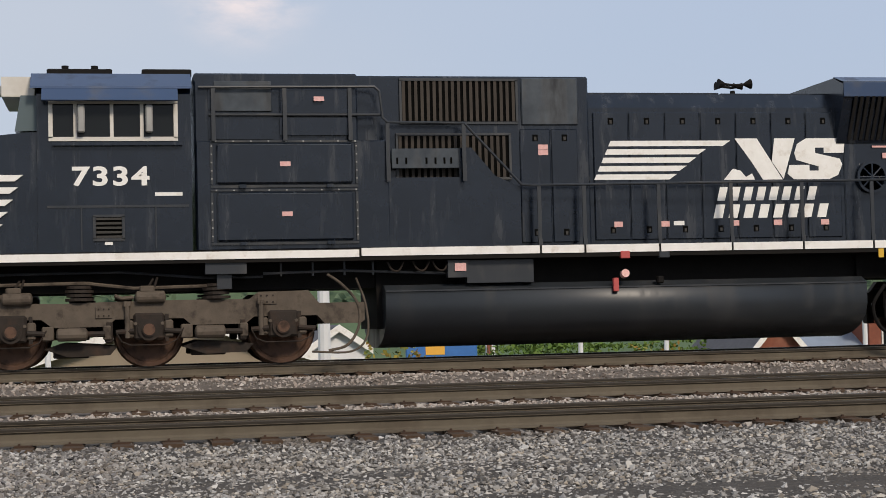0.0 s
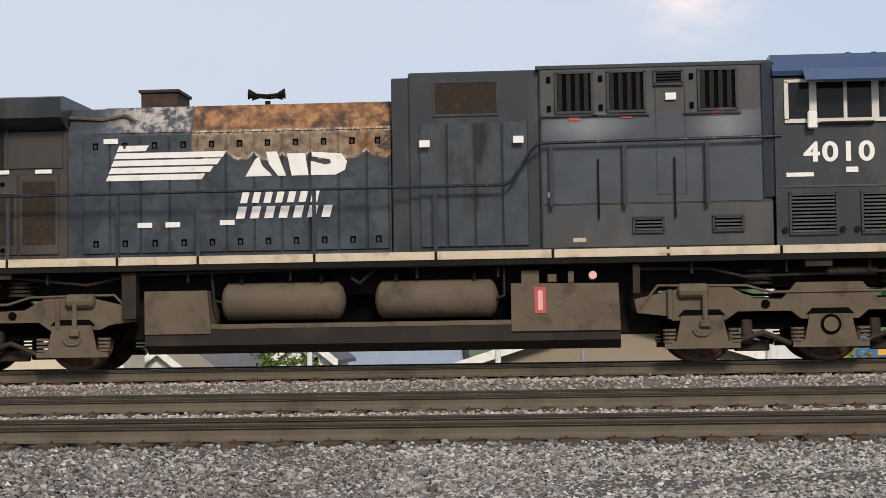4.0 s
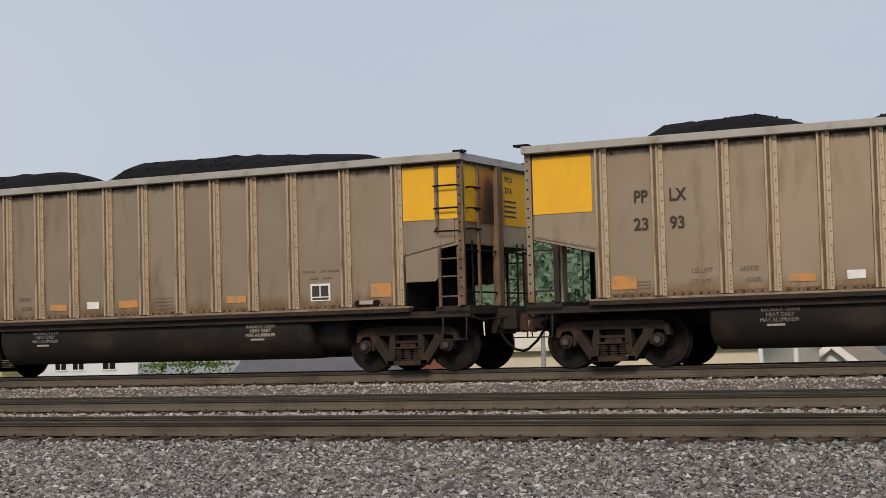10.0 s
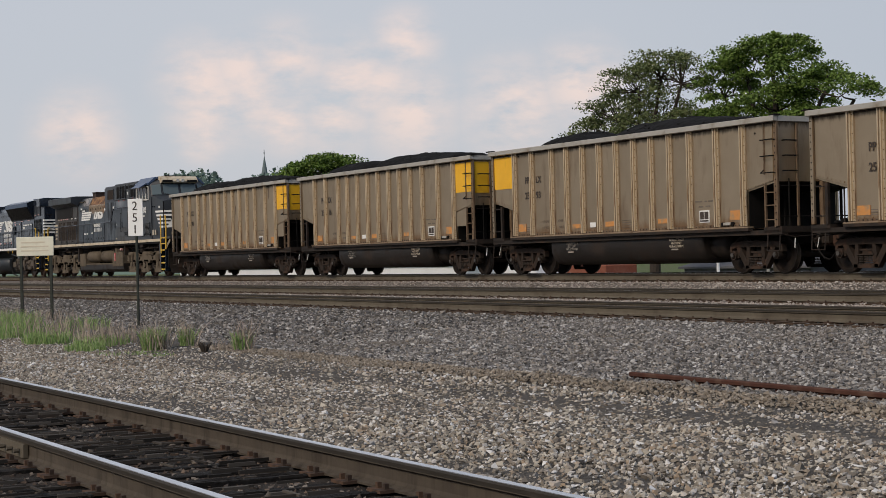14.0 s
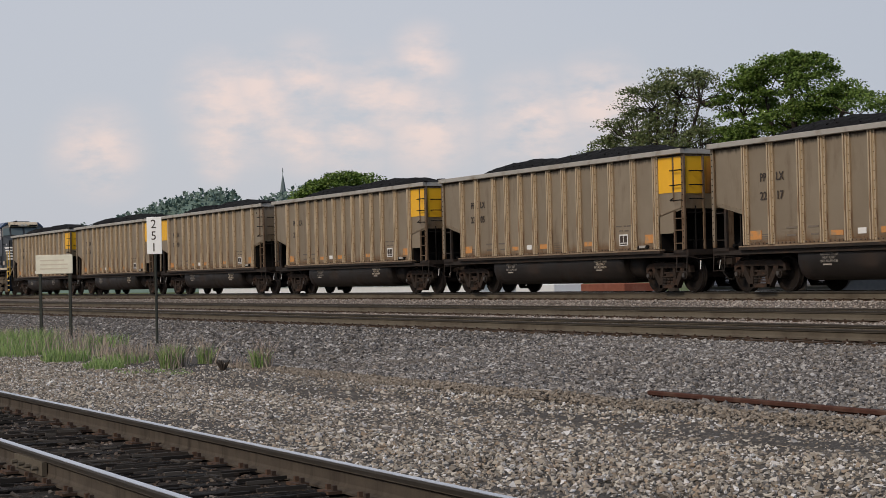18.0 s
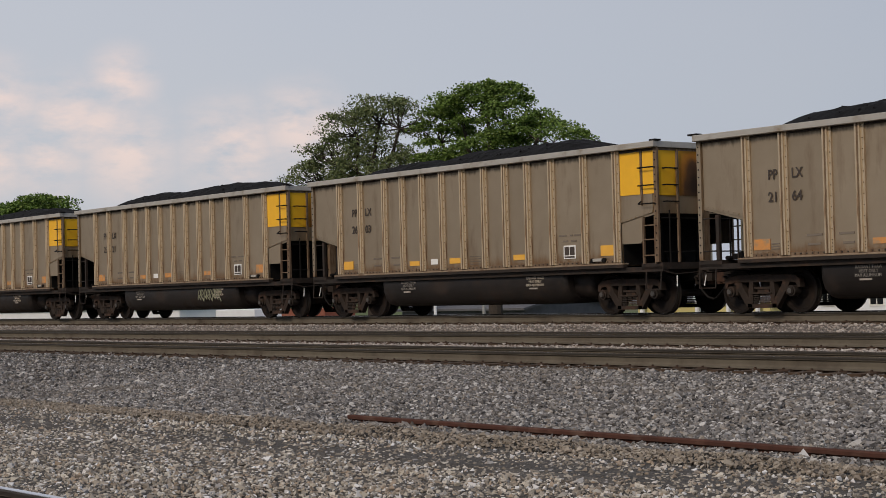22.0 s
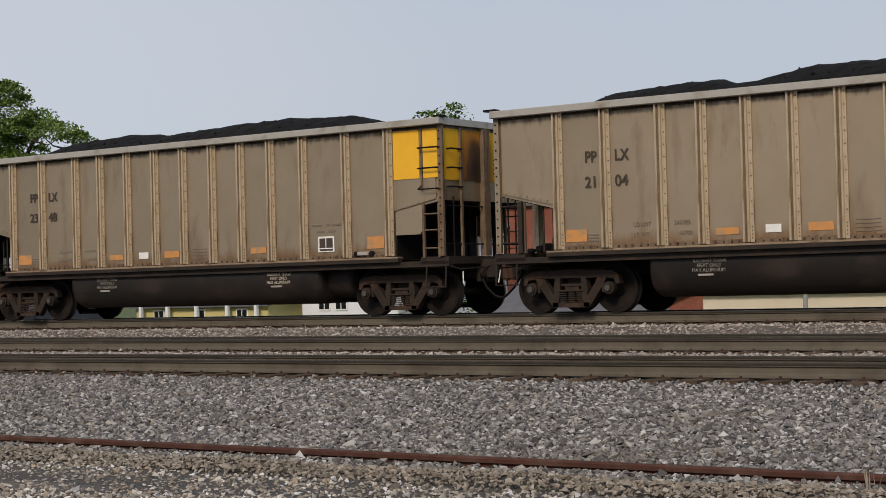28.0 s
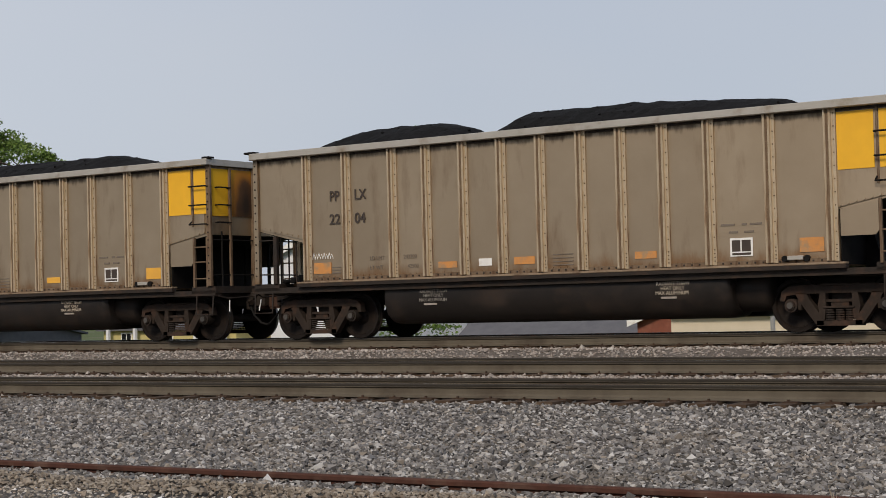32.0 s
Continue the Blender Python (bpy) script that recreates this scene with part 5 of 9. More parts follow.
def coal_load(seed, shape):
    bm = B()
    nx, ny = 90, 12
    rnd = Vector((seed * 7.3, seed * 3.1, 0))
    grid = []
    for i in range(nx + 1):
        x = -6.7 + 13.3 * i / nx
        row = []
        for j in range(ny + 1):
            y = -1.45 + 2.9 * j / ny
            e = np.interp(x, [p[0] for p in shape], [p[1] for p in shape])
            k = 1 - (abs(y) / 1.45) ** 2.2
            z = 3.86 + (e - 3.86) * (0.25 + 0.75 * k) + 0.035 * noise.noise(Vector((x * 2.5, y * 2.5, 0)) + rnd) + 0.03 * noise.noise(Vector((x * 8, y * 8, 0)) + rnd)
            row.append(bm.verts.new((x, y, z)))
        grid.append(row)
    low = [[bm.verts.new((v.co.x, v.co.y, 3.3)) for v in (row[0], row[-1])] for row in grid]
    for i in range(nx):
        for j in range(ny):
            bm.faces.new((grid[i][j], grid[i + 1][j], grid[i + 1][j + 1], grid[i][j + 1]))
        bm.faces.new((grid[i][0], low[i][0], low[i + 1][0], grid[i + 1][0]))
        bm.faces.new((grid[i][-1], grid[i + 1][-1], low[i + 1][1], low[i][1]))
        bm.faces.new((low[i][0], low[i][1], low[i + 1][1], low[i + 1][0]))
    tops = [v.co.copy() for row in grid for v in row]
    rng = random.Random(seed)
    lumps = B()
    for v in rng.sample(tops, 420):
        p = v + Vector((rng.uniform(-0.08, 0.08), rng.uniform(-0.1, 0.1), -0.016))
        r = rng.uniform(0.016, 0.036)
        rod(lumps, p - Vector((0, 0, r)), p + Vector((rng.uniform(-r, r), rng.uniform(-r, r), r * 0.25)), r * 1.3, 5, r * 0.6)
    return mesh_of("coal_mound", bm, M["coal"]), mesh_of("coal_crust", lumps, M["coal"])


COAL = [
    coal_load(1, [(-6.7, 3.9), (-6.35, 4.26), (-5.9, 4.44), (-5.3, 4.60), (-3.2, 4.62), (-2.6, 4.46), (-2.2, 4.15), (-1.75, 4.2), (-0.9, 4.66), (1.2, 4.64), (3.0, 4.56), (4.6, 4.44), (5.2, 4.15), (6.55, 3.5)]),
    coal_load(2, [(-6.7, 3.6), (-6.0, 4.05), (-5.2, 4.5), (-3.0, 4.62), (-1.6, 4.5), (0, 4.58), (2.0, 4.62), (4.0, 4.54), (5.2, 4.25), (6.55, 3.6)]),
    coal_load(3, [(-6.7, 3.7), (-6.1, 4.12), (-5.2, 4.46), (-3.1, 4.54), (-2.6, 4.40), (-2.2, 4.42), (-1.0, 4.62), (1.5, 4.60), (3.2, 4.60), (4.4, 4.36), (6.55, 3.6)]),
    coal_load(4, [(-6.7, 3.5), (-5.9, 4.05), (-5.0, 4.52), (-3.3, 4.58), (-2.5, 4.34), (-2.0, 4.1), (-1.5, 4.2), (-0.5, 4.58), (2.0, 4.6), (4.4, 4.4), (6.55, 3.5)]),
]
NUMBERS = ("2290", "2316", "2393", "25  ", "2205", "2217", "2321", "2603", "2164", "2237", "", "2348", "2104", "2585", "2204")
WEIGHTS = {0: ("243500", "42500"), 1: ("243700", "42300"), 2: ("243400", "42600"), 12: ("243300", "42700"), 13: ("243600", "42400"), 14: ("243300", "42500")}
HEAPS = (0, 0, 3, 1, 1, 1, 1, 2, 1, 2, 1, 1, 2, 2, 0)
MOVING = []  # every thing of the train with its place along the train
SPINNING = []  # every wheelset with its radius and resting place

base_car, base_wheels = build_car()
cars = []
for k in range(15):
    car = base_car if k == 0 else copy_thing(base_car, pose(0, 0, 0))
    cars.append(car)


def mark_car(k, car):
    yellow_left = k == 2
    if yellow_left:
        for o in [o for o in car.children if o.name.split(".")[0] in ("shroud", "brake_cylinder", "air_reservoir", "valve_box", "coal_lump")]:
            bpy.data.objects.remove(o)
    y = -SIDE + 0.038
    if yellow_left:
        bm = B()
        plate(bm, -7.30, -6.13, 2.87, 3.93, y)
        part("yellow_panel", bm, "yellow", car, "plain yellow end panel")
    else:
        for x0, x1 in ((6.14, 6.82), (6.92, 7.31)):
            bm = B()
            plate(bm, x0, x1, 2.90, 3.93, y)
            part("yellow_panel", bm, "yellow", car, "plain yellow end panel")
        for y0, y1 in ((-1.50, -0.12), (0.12, 1.5)):
            bm = B()
            box(bm, 7.385, 7.40, y0, y1, 2.85, 3.93)
            part("end_panel", bm, "sooty", car, "yellow end panel blackened with soot")
        if NUMBERS[k].strip() and len(NUMBERS[k].strip()) == 4:
            lettering("PPLX", 7.404, 0.42, 3.72, 0.17, "ink", car, 1.0, facing=90)
            lettering(NUMBERS[k], 7.404, 0.42, 3.50, 0.17, "ink", car, 1.0, facing=90)
        for n in range(4):
            part("small_print", box(B(), 7.400, 7.406, 0.38, 0.95, 3.02 + 0.1 * n, 3.05 + 0.1 * n), "ink", car)
    fresh = k in (7, 13)
    for x0, x1, z0, z1 in REFLECTORS:
        bm = B()
        plate(bm, x0, x1, z0, z1, y)
        part("reflector", bm, "bright_orange" if fresh else "orange", car, "fresh orange reflector" if fresh else "faded orange reflector")
    ty = -SIDE + 0.030
    lettering("PP", -5.33, ty, 2.98, 0.31, "ink", car, 0.86, bold=0.006)
    lettering("LX", -4.66, ty, 2.98, 0.31, "ink", car, 0.86, bold=0.006)
    n = NUMBERS[k]
    if n.strip():
        lettering(n[:2], -5.34, ty, 2.48, 0.31, "ink", car, 0.95, bold=0.006)
        lettering(n[2:], -4.66, ty, 2.48, 0.31, "ink", car, 0.95, bold=0.006)
    if k in WEIGHTS:
        for text, x, z in (("LD LMT", -4.28, 1.67), (WEIGHTS[k][0], -3.40, 1.67), ("LT WT", -4.28, 1.47), (WEIGHTS[k][1], -3.30, 1.47)):
            lettering(text, x, ty, z, 0.12, "faint_ink", car, 0.95)
    else:
        for x0, x1, z in ((-4.28, -3.85, 1.70), (-3.40, -3.0, 1.70), (-4.25, -3.9, 1.50), (-3.30, -3.0, 1.50)):
            part("small_print", plate(B(), x0, x1, z - 0.025, z + 0.025, -SIDE + 0.04), "faint_ink", car)
    for x in (-3.08, 2.42):
        for text, dx, z in (("RADIANT THAW", 0, 0.94), ("HEAT ONLY", 0.09, 0.85), ("MAX ALUMINUM", -0.02, 0.76)):
            lettering(text, x + dx, -1.468, z, 0.10, "worn_white" if x < 0 or k == 0 else "tan_decal", car, 0.92)
        bm = B()
        plate(bm, x + 0.1, x + 0.42, 0.685, 0.725, -1.458)
        part("small_print", bm, "faint_white", car, "small print too faint to read")


for k, car in enumerate(cars):
    mark_car(k, car)
    u = CAR_U0 + PITCH * k
    MOVING.append((car, u))
    load = tagged(new("coal_load"), "heaped black coal filling a gondola car", "coal", "coal loads of the train")
    for name, data in zip(("mound", "crust"), COAL[HEAPS[k]]):
        o = tagged(new(name, data), kind="stuff" if name == "crust" else "")
        o.parent = load
    MOVING.append((load, u))
    for w in car.children:
        if w.name.startswith("wheelset"):
            SPINNING.append((w, 0.5))
# odd marks on single cars
for x, z, h in ((1.2, 2.85, 0.42), (5.2, 3.42, 0.55)):
    part("streak", prism(B(), [(x, z + h), (x - 0.035, z + h - 0.05), (x - 0.035, z + h - 0.12), (x, z), (x + 0.03, z + h - 0.12), (x + 0.035, z + h - 0.05)], -SIDE + 0.034, -SIDE + 0.046), "faint_ink", cars[0], "dark drip stain")
for n in range(8):
    x, q = 1.42 + 0.19 * n, 0.05 * math.sin(n * 2.1)
    bm = B()
    pipe(bm, bend([(x, -1.458, 0.64 + q), (x + 0.05, -1.462, 0.92 + q), (x + 0.15, -1.462, 0.96 - q), (x + 0.17, -1.462, 0.80 + q), (x + 0.06, -1.462, 0.76), (x + 0.20, -1.460, 0.62 - q)]), 0.017, 5)
    part("spray_scrawl", bm, "spray", cars[6], "pale green-grey sprayed scrawl")
bm = B()
for n in range(9):
    x = -5.95 + 0.07 * n
    pipe(bm, [(x + 0.05, -SIDE + 0.035, 1.74), (x + 0.09, -SIDE + 0.035, 1.84 + 0.03 * (n % 2)), (x + 0.13, -SIDE + 0.035, 1.74)], 0.010, 4)
part("chalk_scrawl", bm, "white", cars[14], "white chalk scrawl")
part("chalk_scrawl", pipe(B(), bend([(2.86, -SIDE + 0.04, 1.62), (2.95, -SIDE + 0.035, 2.06), (3.10, -SIDE + 0.035, 1.78), (2.92, -SIDE + 0.035, 1.70), (3.22, -SIDE + 0.035, 1.90), (3.34, -SIDE + 0.035, 1.66)]), 0.009, 4), "faint_white", cars[9], "faint white chalk scrawl")

# ---- locomotives ----


def loco_truck(parent, x, gap, style):
    t = new("truck")
    t.parent = parent
    t.matrix_basis = pose(x * K, 0, 0)
    m = 1 if x > 0 else -1
    steel = "loco_truck" if style == "a" else "dusty_steel"
    for s in (-1, 1):
        y0, y1 = s * 1.14, s * 1.30
        yo = s * 1.305
        if style == "a":
            outline = [(-3.69, 1.03), (-3.69, 0.72), (-3.62, 0.67), (-3.0, 0.67), (-2.86, 0.82), (-1.78, 0.82), (-1.62, 0.70), (-0.72, 0.70), (-0.58, 0.82), (0.56, 0.82), (0.72, 0.70), (1.60, 0.70), (1.78, 0.84), (2.62, 0.84), (2.70, 0.92), (2.70, 1.25), (2.62, 1.28), (2.38, 1.27), (2.22, 1.12), (1.5, 1.10), (0.55, 1.12), (-0.5, 1.13), (-1.70, 1.12), (-1.86, 1.24), (-2.72, 1.25), (-2.90, 1.03)]
            outline = outline if x > 0 else [(-a, b) for a, b in outline[::-1]]
        else:
            outline = [(-3.3, 1.10), (-3.25, 0.86), (-2.75, 0.80), (-2.65, 0.72), (-1.75, 0.72), (-1.55, 0.86), (-0.65, 0.86), (-0.48, 0.72), (0.48, 0.72), (0.65, 0.86), (1.55, 0.86), (1.75, 0.72), (2.65, 0.72), (2.8, 0.80), (3.3, 0.86), (3.3, 1.08), (2.8, 1.20), (2.4, 1.30), (1.7, 1.30), (1.3, 1.08), (0.8, 1.06), (0.55, 1.34), (-0.55, 1.34), (-0.8, 1.06), (-1.3, 1.08), (-1.7, 1.30), (-2.4, 1.30), (-2.8, 1.20)]
        f = part("side_frame", prism(B(), outline, y0, y1), steel, t, "dust-coated cast side frame")
        for q in (-gap, 0, gap):
            bm = B()
            if style == "a":
                box(bm, q - 0.26, q + 0.26, yo - 0.06, yo + 0.04, 0.46, 0.92, 0.04)
                rod(bm, (q, yo, 0.64), (q, yo + s * 0.10, 0.64), 0.19, 18)
                rod(bm, (q, yo + s * 0.10, 0.64), (q, yo + s * 0.14, 0.64), 0.125, 14)
                for e in (-1, 1):
                    rod(bm, (q + e * 0.25, yo + s * 0.06, 0.62), (q + e * 0.55, yo + s * 0.02, 0.60), 0.045, 8)
            else:
                prism(bm, [(q - 0.64, 0.24), (q + 0.64, 0.24), (q + 0.64, 0.33), (q + 0.44, 0.36), (q + 0.35, 0.80), (q - 0.35, 0.80), (q - 0.44, 0.36), (q - 0.64, 0.33)], yo - 0.04, yo + s * 0.06)
                for e in (-1, 1):
                    for n in range(4):
                        rod(bm, (q + e * 0.55, yo - s * 0.03, 0.345 + 0.065 * n), (q + e * 0.55, yo - s * 0.03, 0.385 + 0.065 * n), 0.115, 12)
                if q:
                    pipe(bm, bend([(q - 0.16, yo + s * 0.075, 0.56), (q - 0.08, yo + s * 0.075, 0.47), (q + 0.08, yo + s * 0.075, 0.47), (q + 0.16, yo + s * 0.075, 0.56)]), 0.02)
                    rod(bm, (q + 0.05, yo + s * 0.08, 0.62), (q + 0.05, yo + s * 0.08, 1.18), 0.045, 8)
                    box(bm, q - 0.04, q + 0.14, yo + s * 0.09 - 0.05, yo + s * 0.09 + 0.05, 0.60, 0.72, 0.02)
            bearing = part("bearing_box", bm, "truck" if style == "a" else steel, f)
            bm = B()
            if style == "a":
                rod(bm, (q, yo + s * 0.141, 0.64), (q, yo + s * 0.150, 0.64), 0.10, 14)
                part("axle_cap", bm, "rust_wheel" if x < 0 else "truck", bearing, "rust-brown axle cap" if x < 0 else "")
            else:
                if not q:
                    part("seal_ring", rod(B(), (q, yo + s * 0.06, 0.62), (q, yo + s * 0.075, 0.62), 0.175, 20), "hole", bearing, "black seal ring")
                rod(bm, (q, yo + s * 0.06, 0.62), (q, yo + s * (0.10 if not q else 0.068), 0.62), 0.125, 16)
                part("axle_cap", bm, steel, bearing)
        if style == "a":
            for q in (-1.15, 1.15):
                damper = part("damper", drum(B(), q - 0.35, q + 0.1, yo + s * 0.05, 0.58, 0.11, 12, 0.04), steel, f)
                part("damper_rod", rod(B(), (q + 0.1, yo + s * 0.05, 0.58), (q + 0.42, yo + s * 0.05, 0.58), 0.05, 8), "truck", damper)
            for q in (0.05, 2.15 * m):
                cylinder = part("brake_cylinder", drum(B(), q - 0.24, q + 0.2, yo + s * 0.03, 1.19, 0.105, 14, 0.04), steel, f)
                part("bracket", box(B(), q - 0.2, q + 0.05, yo - 0.08, yo + 0.08, 1.27, 1.38, 0.02), steel, cylinder)
                part("pipe_elbow", pipe(B(), [(q - 0.3, yo + s * 0.02, 1.19), (q - 0.5, yo + s * 0.02, 1.17), (q - 0.62, yo + s * 0.02, 1.22)], 0.035, 8), steel, cylinder)
                part("slack_adjuster", rod(B(), (q - 0.06, yo, 1.34), (q + 0.03, yo, 1.50), 0.02), "truck", cylinder)
                part("slack_adjuster", rod(B(), (q + 0.05, yo, 1.36), (q + 0.10, yo, 1.52), 0.02), "truck", cylinder)
            for q in (-2.25, 0.0, 2.25):
                hanger = part("hanger", rod(B(), (q - 0.36, yo + s * 0.05, 0.5), (q - 0.36, yo + s * 0.05, 1.1), 0.045, 8), steel, f)
                part("hanger_cap", box(B(), q - 0.42, q - 0.30, min(yo, yo + s * 0.09), max(yo, yo + s * 0.09), 1.02, 1.12, 0.015), steel, hanger)
                part("shoe_head", box(B(), q - 0.74, q - 0.60, min(yo - s * 0.25, yo), max(yo - s * 0.25, yo), 0.42, 0.80, 0.03), "truck", f)
                part("pedestal_liner", box(B(), q + 0.27, q + 0.33, min(yo - s * 0.1, yo + s * 0.03), max(yo - s * 0.1, yo + s * 0.03), 0.44, 0.90), "truck", f)
            for q, z, w in ((-2.0 * m, 1.12, 0.17), (0.75 * m, 0.94, 0.14)):
                lug = part("bolt_plate", box(B(), q - w, q + w, min(yo, yo + s * 0.02), max(yo, yo + s * 0.02), z - 0.1, z + 0.1, 0.01), steel, f)
                for u in (-0.6, 0.0, 0.6):
                    for e in (-0.055, 0.055):
                        part("bolt", rod(B(), (q + u * w, yo + s * 0.02, z + e), (q + u * w, yo + s * 0.035, z + e), 0.016, 6), "truck", lug)
            for q in (-gap, 0, gap):
                part("safety_chain", pipe(B(), [(q - 0.55, yo + s * 0.06, 0.60), (q - 0.46, yo + s * 0.06, 0.44), (q - 0.3, yo + s * 0.06, 0.38), (q + 0.3, yo + s * 0.06, 0.38), (q + 0.46, yo + s * 0.06, 0.46), (q + 0.58, yo + s * 0.06, 0.66)], 0.011, 6), "truck", f)
                for e in (-1, 1):
                    part("axle_box_bolt", rod(B(), (q + e * 0.225, yo + s * 0.04, 0.74), (q + e * 0.225, yo + s * 0.07, 0.74), 0.03, 8), steel, f)
                    part("axle_box_ear", box(B(), q + e * 0.33 - 0.075, q + e * 0.33 + 0.075, min(yo - s * 0.1, yo + s * 0.05), max(yo - s * 0.1, yo + s * 0.05), 0.50, 0.80, 0.03), steel, f)
            for q in (-1.15, 1.15):
                for e, w in ((-0.52, 0.10), (0.45, 0.07)):
                    part("traction_link", box(B(), q + e - w, q + e + w, yo - s * 0.02 - 0.06, yo - s * 0.02 + 0.06, 0.48, 0.72, 0.02), steel, f)
                part("lower_link", prism(B(), [(q - 0.6, 0.34), (q - 0.2, 0.20), (q + 0.5, 0.22), (q + 0.62, 0.36), (q + 0.3, 0.40), (q - 0.3, 0.44)], s * 1.05, s * 1.16), "truck", f)
        else:
            for q in (-2.3, 2.3):
                cylinder = part("brake_cylinder", drum(B(), q - 0.22, q + 0.22, yo, 1.22, 0.13, 12, 0.05), steel, f)
                part("hanger", rod(B(), (q - 0.4, yo + s * 0.05, 0.75), (q - 0.4, yo + s * 0.05, 1.25), 0.045), steel, cylinder)
            part("damper", drum(B(), 0.0, 0.8, yo - s * 0.1, 1.52, 0.07, 10, 0.04), steel, f)
            part("air_pipe", pipe(B(), [(-3.2, yo, 0.95), (-2.9, yo, 1.32), (-1.4, yo, 1.30), (-1.0, yo, 1.18), (1.0, yo, 1.18), (1.4, yo, 1.30), (2.9, yo, 1.32), (3.2, yo, 1.0)], 0.025), steel, f)
        if style == "b":
            for q in (-gap * 0.5, gap * 0.5):
                bm = B()
                rod(bm, (q, yo - 0.012, 0.98), (q, yo + 0.012, 0.98), 0.075, 14)
                part("sand_hole", bm, "hole", f)
            for q in (-gap, 0, gap):
                # flat dark plate laid on where the gap would be in shade
                part("pedestal_gap", prism(B(), [(q - 0.40, 0.80), (q + 0.40, 0.80), (q + 0.30, 0.90), (q - 0.30, 0.90)], min(yo - 0.02, yo + s * 0.012), max(yo - 0.02, yo + s * 0.012)), "hole", f, "dark plate for the shaded gap over the bearing")
            for q in (-gap * 0.5, gap * 0.5):
                part("brake_lever", pipe(B(), [(q - 0.45, yo - s * 0.06, 0.36), (q - 0.05, yo - s * 0.06, 0.50), (q + 0.42, yo - s * 0.06, 0.30)], 0.05, 8), "truck", f)
                part("shoe_head", box(B(), q - 0.40, q - 0.22, min(yo - s * 0.3, yo - s * 0.1), max(yo - s * 0.3, yo - s * 0.1), 0.30, 0.72, 0.03), "truck", f)
        for q in (-1.3, 1.0):
            part("sand_bracket", box(B(), q - 0.3, q + 0.3, s * 1.0 - 0.06, s * 1.0 + 0.06, 0.18, 0.36, 0.02), "truck", t)
        u, z = (1.16, 1.14) if style == "a" else (1.0, 1.32)
        for q in (-1.15, 1.15):
            bm = B()
            for n in range(4):
                rod(bm, (q, s * u, z + 0.07 * n), (q, s * u, z + 0.05 + 0.07 * n), 0.24 - 0.02 * (n % 2), 14)
            part("rubber_spring", bm, "truck", t)
    bm = B()
    box(bm, -2.9, 2.9, -0.95, 0.95, 0.55, 1.1)
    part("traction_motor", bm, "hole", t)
    ws = []
    for q in (-gap, 0, gap):
        ws.append(wheelset(parent, x + q, 0.57, face="rust_wheel"))
    return t


def grille(parent, x0, x1, z0, z1, y, step=0.07, lying=False, label="dark louvred grille", slats="grille"):
    # near-black back plate paints the shade behind the slats
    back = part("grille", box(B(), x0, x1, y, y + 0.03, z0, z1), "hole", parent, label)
    bm = B()
    if lying:
        z = z0 + 0.02
        while z < z1 - 0.02:
            box(bm, x0 + 0.02, x1 - 0.02, y - 0.025, y + 0.004, z, z + step * 0.5)
            z += step
    else:
        x = x0 + 0.02
        while x < x1 - 0.03:
            box(bm, x, x + step * 0.5, y - 0.025, y + 0.004, z0 + 0.02, z1 - 0.02)
            x += step
    part("slat", bm, slats, back)
    bm = B()
    for a in ((x0 - 0.03, x1 + 0.03, z0 - 0.03, z0 + 0.012), (x0 - 0.03, x1 + 0.03, z1 - 0.012, z1 + 0.03), (x0 - 0.03, x0 + 0.012, z0, z1), (x1 - 0.012, x1 + 0.03, z0, z1)):
        box(bm, a[0], a[1], y - 0.035, y + 0.01, a[2], a[3])
    part("grille_frame", bm, "old_paint", back)
    return back


def tags(parent, spots, y, mat, w=0.16, h=0.09, label=""):
    for x, z in spots:
        part("label_plate", plate(B(), x, x + w, z, z + h, y), mat, parent, label)


def doors(parent, xs, z0, z1, y, mat, latch=True):
    for a, b in zip(xs, xs[1:]):
        d = part("hood_door", box(B(), a + 0.012, b - 0.012, y - 0.024, y + 0.02, z0, z1, 0.014), mat, parent)
        if latch:
            for z in (z0 + 0.18, z1 - 0.16):
                bm = B()
                u = (a + b) / 2
                box(bm, u - 0.05, u + 0.05, y - 0.030, y - 0.02, z - 0.06, z + 0.06, 0.004)
                held = part("latch", bm, "hole", d, "small black paddle latch")
                part("paddle", chain_of_boxes(B(), [(u - 0.022, u + 0.022, y - 0.044, y - 0.029, z - 0.045, z + 0.02)]), "louvre", held, "worn steel paddle")


def steps(parent, x0, x1, y, zs, mat_edge, label):
    st = part("stepwell", box(B(), x0, x1, y + 0.25, y + 0.33, zs[0] - 0.05, 2.0), "black", parent, label)
    bm = B()
    for x in (x0 - 0.03, x1 - 0.01):
        box(bm, x, x + 0.04, y - 0.02, y + 0.3, zs[0] - 0.1, 2.0)
    part("step_side", bm, "black_paint", st)
    for z in zs:
        tread = part("step", box(B(), x0, x1, y, y + 0.28, z - 0.02, z + 0.012), "black", st)
        part("step_edge", box(B(), x0, x1, y - 0.012, y + 0.004, z - 0.03, z + 0.03), mat_edge, tread, "yellow step edge")


def handrail(parent, points, r, mat, label=""):
    return part("handrail", pipe(B(), points, r, 8), mat, parent, label)


def stanchions(parent, xs, y, z0, z1, mat="black"):
    for x in xs:
        bm = B()
        box(bm, x - 0.034, x + 0.034, y - 0.012, y + 0.012, z0, z1)
        box(bm, x - 0.035, x + 0.035, y - 0.035, y + 0.02, z0 - 0.2, z0 + 0.12)
        part("stanchion", bm, mat, parent)


